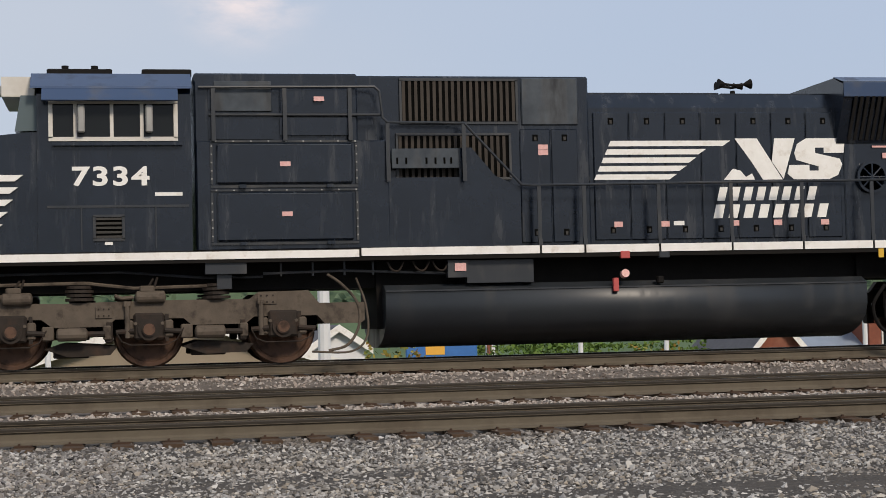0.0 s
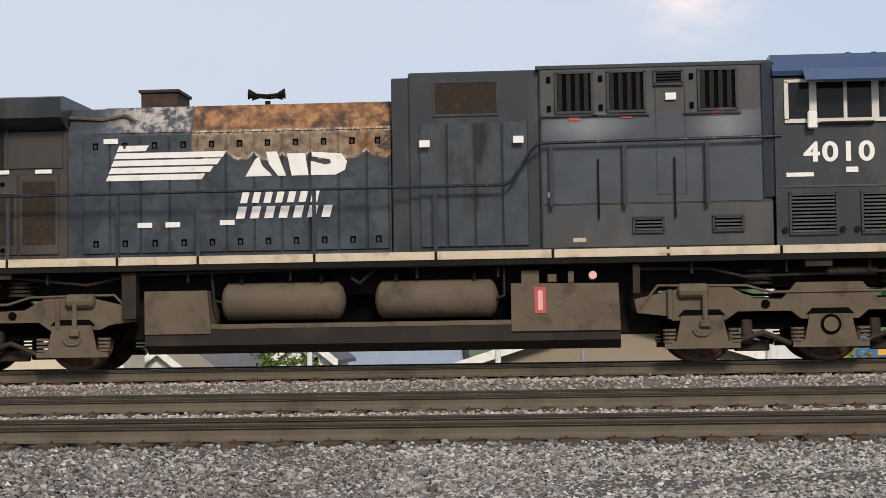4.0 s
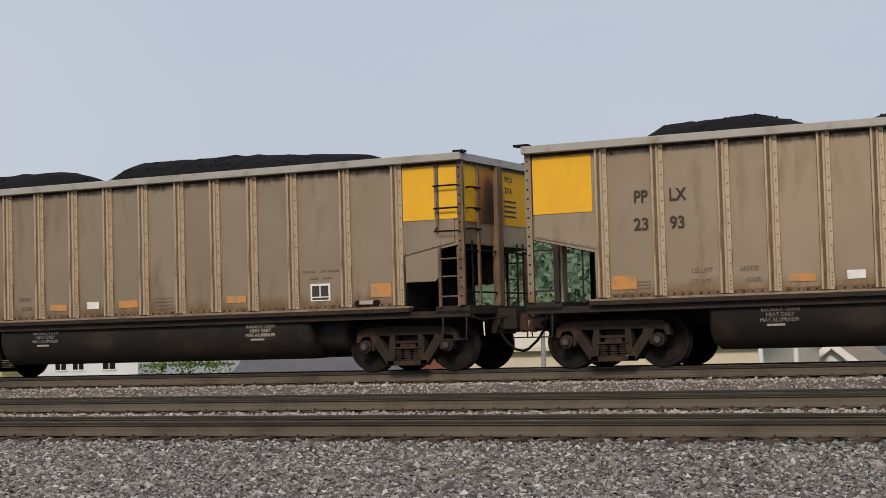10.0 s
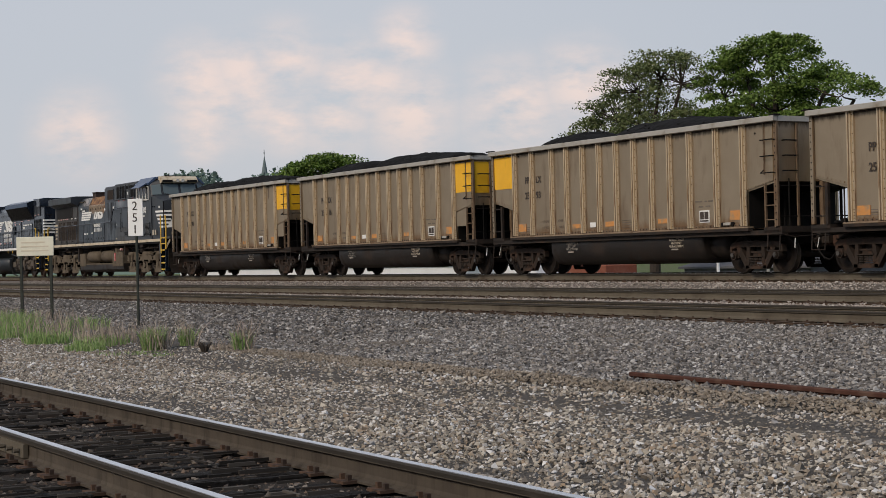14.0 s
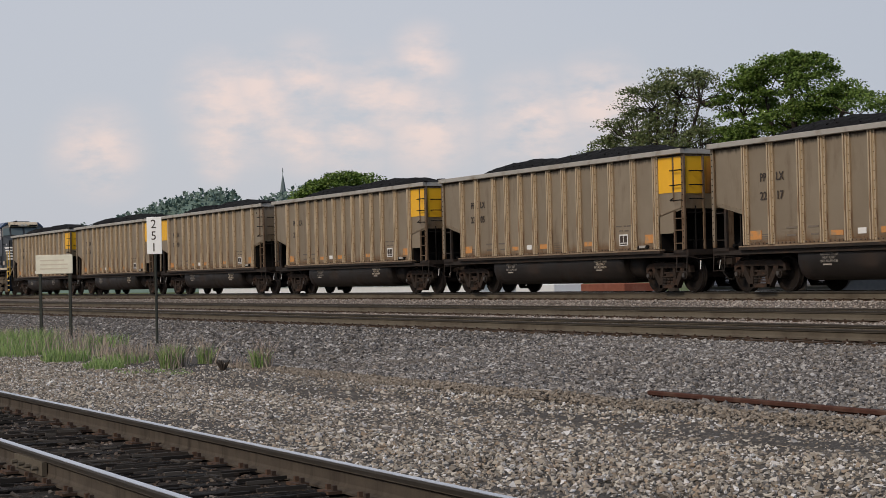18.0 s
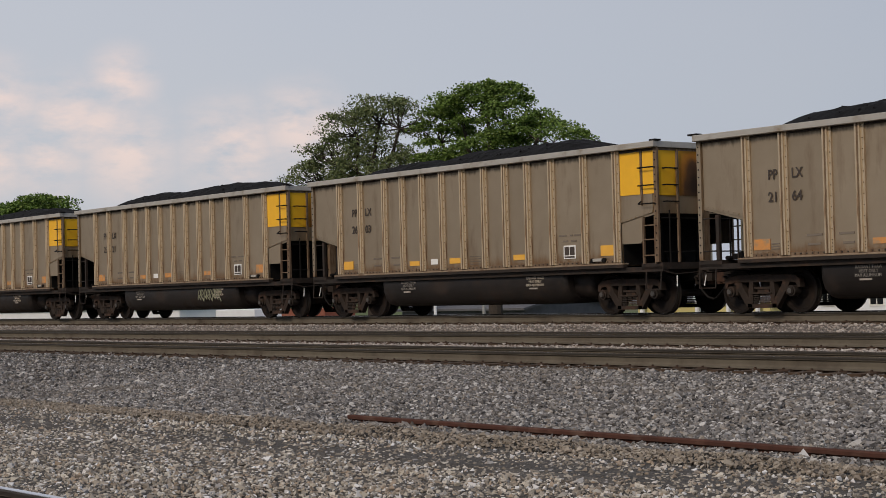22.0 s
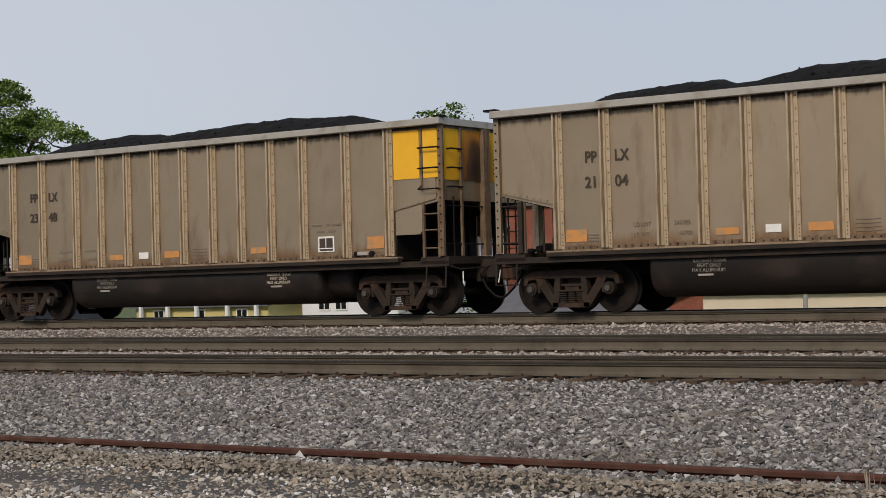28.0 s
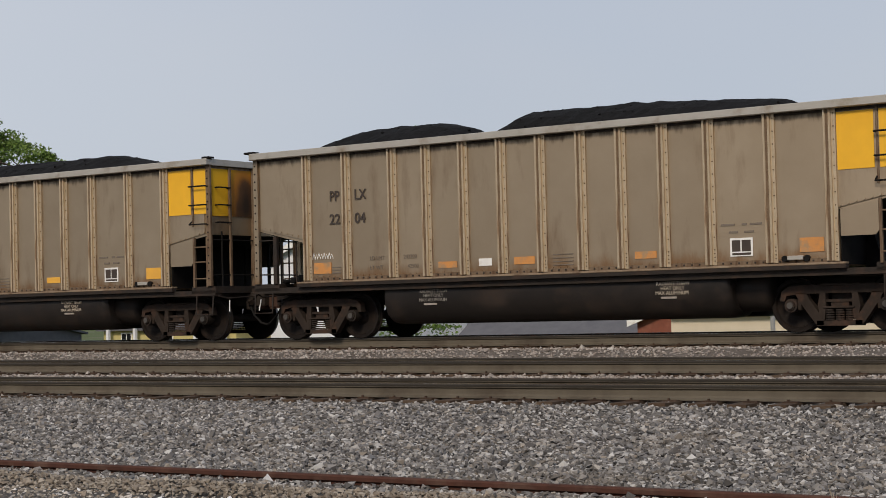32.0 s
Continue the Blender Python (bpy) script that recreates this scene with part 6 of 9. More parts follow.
def horn(parent, x, z, label):
    bm = B()
    rod(bm, (x, 0, z), (x, 0, z + 0.16), 0.05)
    for dx, y, w in ((-0.33, -0.12, 1), (0.33, -0.1, 1), (-0.3, 0.12, 0.8), (0.24, 0.14, 0.7), (0.05, 0.0, 0.6)):
        rod(bm, (x, y, z + 0.2 + 0.05 * w), (x + dx * 0.6, y, z + 0.22 + 0.05 * w), 0.025)
        rod(bm, (x + dx * 0.6, y, z + 0.22 + 0.05 * w), (x + dx, y, z + 0.23 + 0.05 * w), 0.03, 10, 0.10 * w)
    return part("horn", bm, "black", parent, label)


def coupler_gear(parent, s, x, few=False):
    bm = B()
    box(bm, min(s * (x - 0.6), s * x), max(s * (x - 0.6), s * x), -0.15, 0.15, 0.78, 1.05)
    box(bm, min(s * (x - 0.12), s * x), max(s * (x - 0.12), s * x), -0.24, 0.24, 0.72, 1.12, 0.03)
    part("coupler", bm, "burnt", parent, "rust-brown coupler")
    for n, y in enumerate((-0.5, 0.6) if few else (-1.0, -0.8, -0.6, 0.6, 0.8, 1.0)):
        bm = B()
        pts = [(s * (x - 0.75), y, 1.15 - 0.05 * (n % 2)), (s * (x - 0.55), y, 0.9), (s * (x - 0.42), y, 0.55), (s * (x - 0.30), y, 0.38), (s * (x - 0.15), y * 0.95, 0.34)]
        pipe(bm, pts, 0.03)
        part("air_hose", bm, "black", parent)
    for n, (y, sag) in enumerate(((-0.3, 0.45), (0.45, 0.4)) if few else ((-1.3, 0.75), (-1.1, 0.5), (-0.45, 0.6), (-0.3, 0.85), (0.45, 0.55), (1.2, 0.7))):
        pts = [(s * (x - 0.95 + 0.95 * k / 6), y + 0.05 * math.sin(k * 2.0 + n), 1.45 - 4 * sag * (k / 6) * (1 - k / 6) - 0.25 * k / 6) for k in range(7)]
        part("air_hose", pipe(B(), pts, 0.026, 6), "black" if n % 2 else "truck", parent)
    for y in (-0.5, 0.6) if few else (-1.15, -0.5, 0.6):
        part("glad_hand", box(B(), min(s * (x - 0.16), s * (x - 0.02)), max(s * (x - 0.16), s * (x - 0.02)), y - 0.05, y + 0.05, 0.72, 0.86, 0.02), "rust_wheel", parent)
    bm = B()
    pipe(bm, [(s * (x - 0.7), 0.3, 1.6), (s * (x - 0.45), 0.32, 1.05), (s * (x - 0.1), 0.33, 0.92), (s * x, 0.33, 1.0)], 0.04)
    part("jumper_cable", bm, "black", parent)


def emblem(parent, x0, z0, high, y, mat, horse=True):
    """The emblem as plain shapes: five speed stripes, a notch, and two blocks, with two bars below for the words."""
    sl = 0.46 * high
    bm = B()
    n = 5
    for i in range(n):
        a = z0 + high * (i / n + 0.02)
        b = z0 + high * ((i + 1) / n - 0.05)
        xa, xb = x0 + sl * (a - z0) / high, x0 + sl * (b - z0) / high
        end = x0 + (1.52, 1.71, 1.90, 2.09, 2.56)[i]
        prism(bm, [(xa, a), (end - 0.10, a), (end + 0.05, b), (xb, b)], y - 0.004, y + 0.006)
    part("emblem_stripes", bm, mat, parent, "five cream speed stripes")
    shapes = (
        ("cream foot of the emblem", [(2.46, 0), (2.64, 0.27), (2.79, 0.22), (2.89, 0.07), (3.01, 0.15), (3.06, 0)]),
        ("cream slanted block of the emblem", [(2.69, 1), (3.12, 1), (3.60, 0), (3.22, 0), (3.0, 0.44)]),
        ("cream slanted block of the emblem", [(3.46, 1), (3.86, 1), (3.62, 0.02), (3.40, 0.44)]),
        ("cream rounded block of the emblem", [(4.84, 0.96), (4.81, 0.64), (4.42, 0.64), (4.42, 0.77), (4.25, 0.77), (4.25, 0.64), (4.73, 0.50), (4.78, 0.36), (4.69, 0.10), (4.51, 0), (3.82, 0), (3.70, 0.14), (3.74, 0.35), (4.13, 0.35), (4.13, 0.21), (4.31, 0.21), (4.31, 0.31), (3.88, 0.47), (3.84, 0.64), (3.90, 0.86), (4.08, 1), (4.80, 1)]),
    )
    for label, line in shapes:
        part("emblem_block", prism(B(), [(x0 + u, z0 + w * high) for u, w in line], y - 0.004, y + 0.006), mat, parent, label)


def word_bars(parent, rows, y, mat):
    for x0, x1, z0, z1 in rows:
        s = 0.25 * (z1 - z0)
        n = 7 if x1 - x0 < 2.0 else 8
        w = (x1 - x0 - s) / n
        for i in range(n):
            part("word_bar", prism(B(), [(x0 + i * w, z0), (x0 + (i + 0.60) * w, z0), (x0 + (i + 0.60) * w + s, z1), (x0 + i * w + s, z1)], y - 0.004, y + 0.006), mat, parent, "slanted cream bar")


def cab_window(parent, x0, x1, z0, z1, y, pillars, label, pane="glass"):
    w = part("cab_window", box(B(), x0, x1, y, y + 0.03, z0, z1), pane, parent, label)
    bm = B()
    for a in ((x0 - 0.04, x1 + 0.04, z0 - 0.05, z0 + 0.02), (x0 - 0.04, x1 + 0.04, z1 - 0.02, z1 + 0.03), (x0 - 0.04, x0 + 0.03, z0, z1), (x1 - 0.03, x1 + 0.04, z0, z1)):
        box(bm, a[0], a[1], y - 0.03, y + 0.02, a[2], a[3])
    for x in pillars:
        box(bm, x - 0.03, x + 0.03, y - 0.025, y + 0.02, z0, z1)
    part("window_frame", bm, "frame", w, "pale window frame")
    return w


def locomotive_one():
    U = -102.40
    c = thing("locomotive", 0, 0, 0, "glossy black six-axle diesel locomotive with white sill stripe", "locomotive", "locomotives of the train")
    P = "black_paint"
    yc, yh, yw = -1.50, -1.07, -1.44
    # frame and walkway
    part("frame", chain_of_boxes(B(), [(-13.0, 12.7, -1.55, 1.55, 1.74, 1.95), (-11.5, 11.5, -0.9, 0.9, 1.28, 1.75)]), "black", c)
    for s in (-1, 1):
        x = -13.0
        for x1 in (-4.95, -1.75, -0.94, 0.44, 1.80, 3.16, 4.52, 5.9, 7.25, 8.6, 10.0, 11.55):
            part("sill_stripe", box(B(), x + 0.02, x1 - 0.02, s * 1.56 - 0.008, s * 1.56 + 0.008, 1.815 if x1 > -4 else 1.80, 1.955 if x1 > -4 else 1.93), "white", c, "white sill stripe")
            x = x1
    # cab and nose
    cab = part("cab", along(B(), [(-1.5, 1.95), (1.5, 1.95), (1.5, 4.62), (1.1, 4.98), (-1.1, 4.98), (-1.5, 4.62)], -10.35, -7.80), P, c)
    part("nose", prism(B(), [(-12.75, 1.95), (-10.35, 1.95), (-10.35, 3.98), (-10.5, 3.98), (-12.2, 3.80), (-12.75, 3.3)], -1.45, 1.45), P, c)
    part("cab_roof", along(B(), [(-1.62, 4.70), (-1.60, 4.74), (-1.12, 5.02), (1.12, 5.02), (1.60, 4.74), (1.62, 4.70), (1.1, 4.95), (-1.1, 4.95)], -10.45, -7.78), "roof", cab, "cab roof edge with sky reflection painted blue")
    part("sunshade", along(B(), [(-1.52, 4.73), (-1.56, 4.76), (-1.82, 4.48), (-1.78, 4.46)], -10.26, -8.02), "roof", cab, "sunshade with sky reflection painted blue")
    w = cab_window(cab, -10.12, -8.06, 3.87, 4.47, -1.51, (-9.72, -9.12, -8.62), "dark side windows of the cab")
    for x in (-9.62, -8.5):
        part("mirror", box(B(), x - 0.06, x + 0.06, -1.68, -1.63, 3.95, 4.42, 0.02), "grey_post", w)
    part("armrest", box(B(), -10.1, -7.95, -1.6, -1.5, 3.74, 3.80), P, cab)
    part("windshield", prism(B(), [(-10.72, 4.02), (-10.36, 4.02), (-10.36, 4.62), (-10.62, 4.62)], -1.3, 1.3), "pale_glass", cab, "pale slanting windshield")
    part("headlight_box", chain_of_boxes(B(), [(-10.95, -10.4, -1.0, 1.0, 4.64, 4.98), (-11.06, -10.95, -0.8, -0.5, 4.7, 4.85)]), "frame", cab, "grubby pale number and headlight box")
    bm = B()
    for x, w2 in ((-10.2, 1.1), (-8.6, 0.85)):
        box(bm, x, x + w2, -0.95, 0.5, 4.99, 5.13, 0.02)
    for x in (-9.9, -9.4):
        rod(bm, (x, -0.6, 5.1), (x, -0.6, 5.23), 0.06)
    pipe(bm, [(-8.4, -0.3, 5.07), (-8.2, -0.3, 5.13), (-8.0, -0.3, 5.13)], 0.015)
    part("roof_hatch", bm, "black", cab)
    lettering("7334", -9.80, -1.512, 3.08, 0.44, "white", c, 1.34, bold=0.012, gap=1.13)
    part("word_bar", plate(B(), -8.42, -7.96, 2.89, 2.95, -1.506), "white", c)
    tags(c, ((-9.26, 2.07),), -1.507, "white", 0.13, 0.055)
    for i in range(5):
        z = 3.26 - 0.205 * i
        part("nose_stripe", prism(B(), [(-12.7, z - 0.105), (-10.72 - 0.085 * i, z - 0.105), (-10.58 - 0.085 * i, z), (-12.7, z)], -1.508, -1.45), "white", c, "cream stripe on the nose")
    grille(c, -9.42, -8.96, 2.17, 2.55, -1.505, 0.075, True, slats="louvre")
    bm = B()
    box(bm, -10.2, -7.85, -1.515, -1.5, 2.70, 2.74)
    box(bm, -9.65, -9.63, -1.515, -1.5, 2.0, 2.7)
    box(bm, -8.42, -8.40, -1.515, -1.5, 2.0, 2.7)
    part("seam", bm, "old_paint", c)
    # electrical cabinet beside the cab
    part("cabinet", box(B(), -7.74, -4.92, -1.38, 1.38, 1.95, 5.0, 0.03), P, c)
    part("lower_cabinet", box(B(), -7.72, -4.40, -1.44, 1.44, 1.95, 3.83, 0.02), P, c)
    for z0, z1 in ((3.08, 3.78), (2.10, 2.94)):
        h = part("hatch", box(B(), -7.38, -5.04, -1.52, -1.42, z0, z1, 0.03), P, c)
        part("hatch_rim", chain_of_boxes(B(), [(-7.48, -4.95, -1.47, -1.43, z0 - 0.06, z0 - 0.02), (-7.48, -4.95, -1.47, -1.43, z1 + 0.02, z1 + 0.05), (-7.48, -7.44, -1.47, -1.43, z0, z1), (-4.99, -4.95, -1.47, -1.43, z0, z1)]), "old_paint", h)
        part("hinge", chain_of_boxes(B(), [(x, x + 0.12, -1.54, -1.5, z0 - 0.07, z0 - 0.01) for x in (-7.0, -5.5)]), P, h)
        part("bolt", chain_of_boxes(B(), [(-7.40 + 0.30 * n, -7.375 + 0.30 * n, -1.478, -1.466, z1 + 0.022, z1 + 0.048) for n in range(9)] + [(x, x + 0.025, -1.478, -1.466, z0 + 0.14 * n + 0.08, z0 + 0.14 * n + 0.105) for x in (-7.473, -4.983) for n in range(5)]), "grey_post", h, "worn bolt heads")
        # thin strip, paler than the hatch, below its upper edge
        part("worn_edge", chain_of_boxes(B(), [(-7.36, -5.06, -1.5235, -1.519, z1 - 0.035, z1 - 0.024)]), "scuffed", h, "thin pale line along the hatch")
    part("ledge", box(B(), -7.50, -4.50, -1.47, -1.36, 4.255, 4.30, 0.008), "old_paint", c, "dusty ledge")
    part("scuffed_panel", box(B(), -7.40, -6.42, -1.425, -1.40, 4.34, 4.86, 0.006), "scuffed", c, "scuffed grey upper panel")
    part("upper_box", box(B(), -6.28, -5.06, -1.46, -1.36, 4.28, 4.72, 0.02), P, c)
    part("upper_panel", chain_of_boxes(B(), [(-7.5, -6.4, -1.41, -1.37, 4.36, 4.74), (-7.5, -6.4, -1.41, -1.37, 3.86, 4.28), (-6.28, -5.06, -1.44, -1.37, 3.92, 4.22)]), P, c)
    tags(c, ((-5.70, 4.50), (-6.30, 3.38), (-6.28, 2.52)), -1.53, "pink", 0.18, 0.08, "pale red warning label")
    # blower section
    part("blower_housing", box(B(), -4.96, -0.70, -1.16, 1.16, 1.95, 5.0, 0.03), P, c)
    part("air_box", prism(B(), [(-4.42, 1.95), (-2.05, 1.95), (-2.05, 3.0), (-2.50, 3.20), (-2.92, 3.70), (-3.14, 3.70), (-3.14, 3.18), (-4.42, 3.18)], -1.40, -1.1), P, c)
    flap = part("slotted_panel", box(B(), -4.34, -3.14, -1.385, -1.36, 3.34, 3.69, 0.01), "scuffed", c, "blue-black slotted panel")
    for x in (-4.26, -4.10, -3.74, -3.58, -3.42, -3.30):
        part("slot", box(B(), x, x + 0.035, -1.391, -1.384, 3.42, 3.53), "hole", flap)
    grille(c, -4.12, -2.04, 4.17, 4.92, -1.175, 0.11, slats="rib_brown")
    grille(c, -4.20, -2.18, 3.18, 3.95, -1.175, 0.11, slats="rib_brown")
    part("exhaust_bulge", box(B(), -1.95, -0.9, -1.2, -1.1, 4.12, 4.97, 0.02), "scuffed", c, "mottled blue-black hood panel")
    doors(c, (-2.0, -1.42, -0.92), 2.02, 4.05, -1.17, P)
    tags(c, ((-1.66, 3.68), (-1.66, 3.58)), -1.20, "pink", 0.18, 0.09)
    # engine hood
    part("engine_hood", along(B(), [(-1.07, 1.95), (1.07, 1.95), (1.07, 4.45), (0.85, 4.72), (-0.85, 4.72), (-1.07, 4.45)], -0.74, 4.2), P, c)
    doors(c, (-0.62, 0.06, 0.74, 1.42, 2.1, 2.78, 3.46, 4.14), 2.05, 4.36, -1.08, P)
    part("hood_roof", chain_of_boxes(B(), [(-0.7, 1.9, -0.8, 0.8, 4.72, 4.76), (1.95, 4.1, -0.8, 0.8, 4.72, 4.75)]), P, c)
    emblem(c, -0.62, 3.12, 0.76, -1.108, "white")
    word_bars(c, ((1.70, 3.75, 2.74, 2.99), (1.62, 3.98, 2.42, 2.67)), -1.108, "white")
    tags(c, ((-0.26, 2.28), (0.62, 2.28), (1.95, 2.28), (2.78, 2.28), (3.7, 2.28)), -1.11, "pink", 0.16, 0.10)
    tags(c, ((0.86, 2.30),), -1.11, "white", 0.2, 0.08)
    horn(c, 2.48, 4.75, "black air horn cluster")
    # radiator section
    part("rear_hood", box(B(), 4.2, 9.8, -1.1, 1.1, 1.95, 3.82, 0.02), P, c)
    part("radiator_cab", along(B(), [(-1.12, 3.78), (1.12, 3.78), (1.52, 4.62), (1.52, 4.88), (1.1, 5.0), (-1.1, 5.0), (-1.52, 4.88), (-1.52, 4.62)], 4.05, 9.72), P, c)
    part("radiator_rim", along(B(), [(-1.54, 4.60), (-1.56, 4.86), (-1.1, 5.02), (-1.08, 5.0), (-1.5, 4.84), (-1.5, 4.6)], 4.05, 9.72), "roof", c, "upper edge of the radiator with sky reflection painted blue")
    bm = B()
    x = 4.25
    while x < 9.6:
        prism(bm, [(x, 3.84), (x + 0.055, 3.84), (x + 0.055, 4.60), (x, 4.60)], -1.56, -1.10)
        x += 0.115
    for v in bm.verts:
        v.co.y = -1.17 - 0.40 * (v.co.z - 3.84) / 0.76 + (0.03 if v.co.y > -1.3 else 0)
    part("radiator_slats", bm, "grille", c, "brown radiator slats")
    bm = B()
    for x, l in ((5.0, 1.4), (6.7, 1.4), (8.3, 1.3)):
        prism(bm, [(x, 4.99), (x + l, 4.99), (x + l * 0.85, 5.06), (x + l * 0.5, 5.09), (x + l * 0.15, 5.06)], -0.7, 0.7)
    part("fan_cover", bm, "black", c)
    doors(c, (5.35, 6.05, 6.6), 2.05, 3.70, -1.11, P)
    part("handwheel", lathe(B(), [(0.0, 0.30), (-0.05, 0.30), (-0.05, 0.25), (0.0, 0.25)], seg=24, centre=(4.72, -1.13, 3.15)), "black_paint", c)
    bm = B()
    for n in range(8):
        a = math.pi * n / 4
        rod(bm, (4.72, -1.16, 3.15), (4.72 + 0.27 * math.cos(a), -1.16, 3.15 + 0.27 * math.sin(a)), 0.02)
    part("spoke", bm, "black_paint", c)
    doors(c, (6.95, 7.52, 8.14, 8.76, 9.38), 2.12, 3.52, -1.11, P, False)
    tags(c, ((7.05, 3.42), (7.65, 3.42), (8.27, 3.42), (8.9, 3.42)), -1.14, "white", 0.42, 0.07)
    tags(c, ((7.05, 3.20), (7.3, 3.20)), -1.14, "white", 0.21, 0.15)
    tags(c, ((7.2, 2.55), (7.83, 2.55), (8.45, 2.55), (9.08, 2.55)), -1.14, "pink", 0.19, 0.07)
    tags(c, ((4.75, 3.70), (6.5, 3.72), (8.3, 3.74)), -1.13, "pink", 0.5, 0.035)
    tags(c, ((4.95, 3.50), (6.1, 3.50)), -1.13, "pink", 0.17, 0.10)
    # tail
    part("tail_hood", box(B(), 9.80, 12.28, -1.1, 1.1, 1.95, 5.06, 0.03), P, c)
    part("tail_flare", box(B(), 11.55, 12.30, -1.4, 1.4, 4.50, 5.04, 0.03), P, c)
    for x0, x1 in ((9.97, 10.6), (10.75, 11.4)):
        vent = part("vent_panel", box(B(), x0, x1, -1.14, -1.09, 3.95, 4.65, 0.015), "old_paint", c)
        for n in range(5):
            part("vent_slat", box(B(), x0 + 0.05, x1 - 0.05, -1.158, -1.139, 4.08 + 0.11 * n, 4.16 + 0.11 * n, 0.008), "old_paint", vent)
    part("hood_joint", box(B(), 9.70, 9.82, -1.08, 1.08, 3.78, 4.97), P, c)
    part("roof_lip", box(B(), 9.78, 12.32, -1.16, 1.16, 5.045, 5.075, 0.01), "roof", c, "roof edge with sky reflection painted blue")
    tags(c, ((10.2, 3.98), (10.98, 4.0)), -1.16, "pink", 0.17, 0.08)
    win = part("cage_window", box(B(), 9.95, 11.42, -1.115, -1.09, 2.82, 3.76), "hole", c, "caged opening")
    # grey plates paint the daylight seen through the opening
    part("pale_back", chain_of_boxes(B(), [(x, x + 0.30, -1.123, -1.116, 3.20, 3.55) for x in (10.0, 10.38, 10.80, 11.15)]), "grey_post", win)
    for n in range(16):
        part("cage_bar", box(B(), 9.98 + 0.09 * n, 9.995 + 0.09 * n, -1.14, -1.125, 2.84, 3.74), "old_paint", win)
    for z in (2.84, 3.12, 3.74):
        part("cage_rail", box(B(), 9.92, 11.45, -1.147, -1.12, z - 0.02, z + 0.02), "old_paint", win)
    for x in (9.95, 10.33, 10.72, 11.1, 11.42):
        part("cage_post", box(B(), x - 0.02, x + 0.02, -1.152, -1.12, 2.80, 3.77), "old_paint", win)
    grille(c, 10.02, 11.38, 2.42, 2.68, -1.11, 0.08)
    for i in range(5):
        z = 3.70 - 0.195 * i
        bm = B()
        box(bm, 11.95, 12.30, -1.108, -1.09, z - 0.11, z)
        box(bm, 12.285, 12.30, -1.1, 1.1, z - 0.11, z)
        part("tail_stripe", bm, "white", c, "white stripe round the tail")
    lettering("7334", 12.31, -0.55, 4.65, 0.36, "white", c, 1.0, facing=90)
    for z in (2.4, 2.95, 3.5, 4.0, 4.5):
        part("grab_iron", pipe(B(), [(12.28, -0.95, z), (12.42, -0.95, z), (12.42, -0.6, z), (12.28, -0.6, z)], 0.016), "black", c)
    # tank
    prof = [(1.42 * math.cos(a), 0.20 + 0.62 - 0.62 * math.sin(a)) for a in (0.0, 0.35, 0.7, 1.05, 1.4, 1.74, 2.09, 2.44, 2.79, 3.1416)]
    tank = part("fuel_tank", along(B(), [(1.42, 1.20), *prof, (-1.42, 1.20), (-1.2, 1.31), (1.2, 1.31)], -4.50, 4.42), "tank_paint", c, "black rounded fuel tank")
    for p in tank.data.polygons:
        p.use_smooth = len(p.vertices) == 4 and p.center.z < 1.18 * K
    part("tank_seam", chain_of_boxes(B(), [(-4.5, 4.42, -1.435, -1.40, 1.19, 1.215)]), "old_paint", tank)
    for x in (-4.60, 4.42):
        part("tank_bracket", box(B(), x, x + 0.1, -1.0, 1.0, 0.55, 1.75), "black", tank)
    part("fuel_filler", box(B(), -0.42, -0.32, -1.5, -1.42, 1.12, 1.36, 0.01), "red", tank, "red fuel filler")
    part("cut_off_box", box(B(), -0.30, -0.13, -1.59, -1.5, 1.70, 1.83, 0.01), "red", tank, "red fuel cut-off box")
    part("filler_cap", rod(B(), (-0.2, -1.4, 1.42), (-0.2, -1.52, 1.44), 0.075, 12), "pink", tank, "pale red filler cap")
    part("gauge_box", box(B(), 0.42, 0.62, -1.56, -1.46, 1.70, 1.84, 0.01), "old_paint", tank)
    part("vent_cap", box(B(), 0.4, 0.52, -1.5, -1.36, 1.25, 1.38, 0.02), "black", tank)
    part("side_box", chain_of_boxes(B(), [(-3.4, -3.05, -1.46, -1.2, 1.42, 1.72), (-3.05, -1.85, -1.40, -1.2, 1.32, 1.72)]), "old_paint", c)
    tags(c, ((-3.28, 1.53),), -1.475, "pink", 0.2, 0.14)
    part("pipework", pipe(B(), [(-6.6, -1.3, 1.55), (-5.2, -1.3, 1.58), (-3.4, -1.3, 1.50)], 0.025), "old_paint", c)
    for x in (-6.3, -5.75, -5.2, -4.7):
        part("pipe_hanger", rod(B(), (x, -1.3, 1.75), (x, -1.3, 1.5), 0.02), "old_paint", c)
    for pts, w, k in (([(4.83, 1.15), (4.59, 0.78), (4.69, 0.40), (5.03, 0.20), (5.6, 0.16), (5.9, 0.10)], 0.036, "black"), ([(5.41, 1.46), (5.0, 1.12), (4.83, 0.78), (4.9, 0.36), (5.27, 0.17), (5.7, 0.14)], 0.036, "black"), ([(-5.5, 1.52), (-5.26, 1.35), (-4.99, 1.03), (-4.96, 0.64), (-5.16, 0.30), (-5.5, 0.2)], 0.026, "loco_truck"), ([(-5.0, 1.45), (-4.84, 0.98), (-4.82, 0.45), (-5.1, 0.18), (-5.79, 0.19)], 0.02, "loco_truck")):
        part("air_hose", pipe(B(), bend([(a, -1.3, b) for a, b in pts]), w, 8), k, c, "sagging rubber air hose")
    part("brake_rod", rod(B(), (4.83, -1.36, 1.55), (6.23, -1.36, 1.40), 0.04, 8), "old_paint", c)
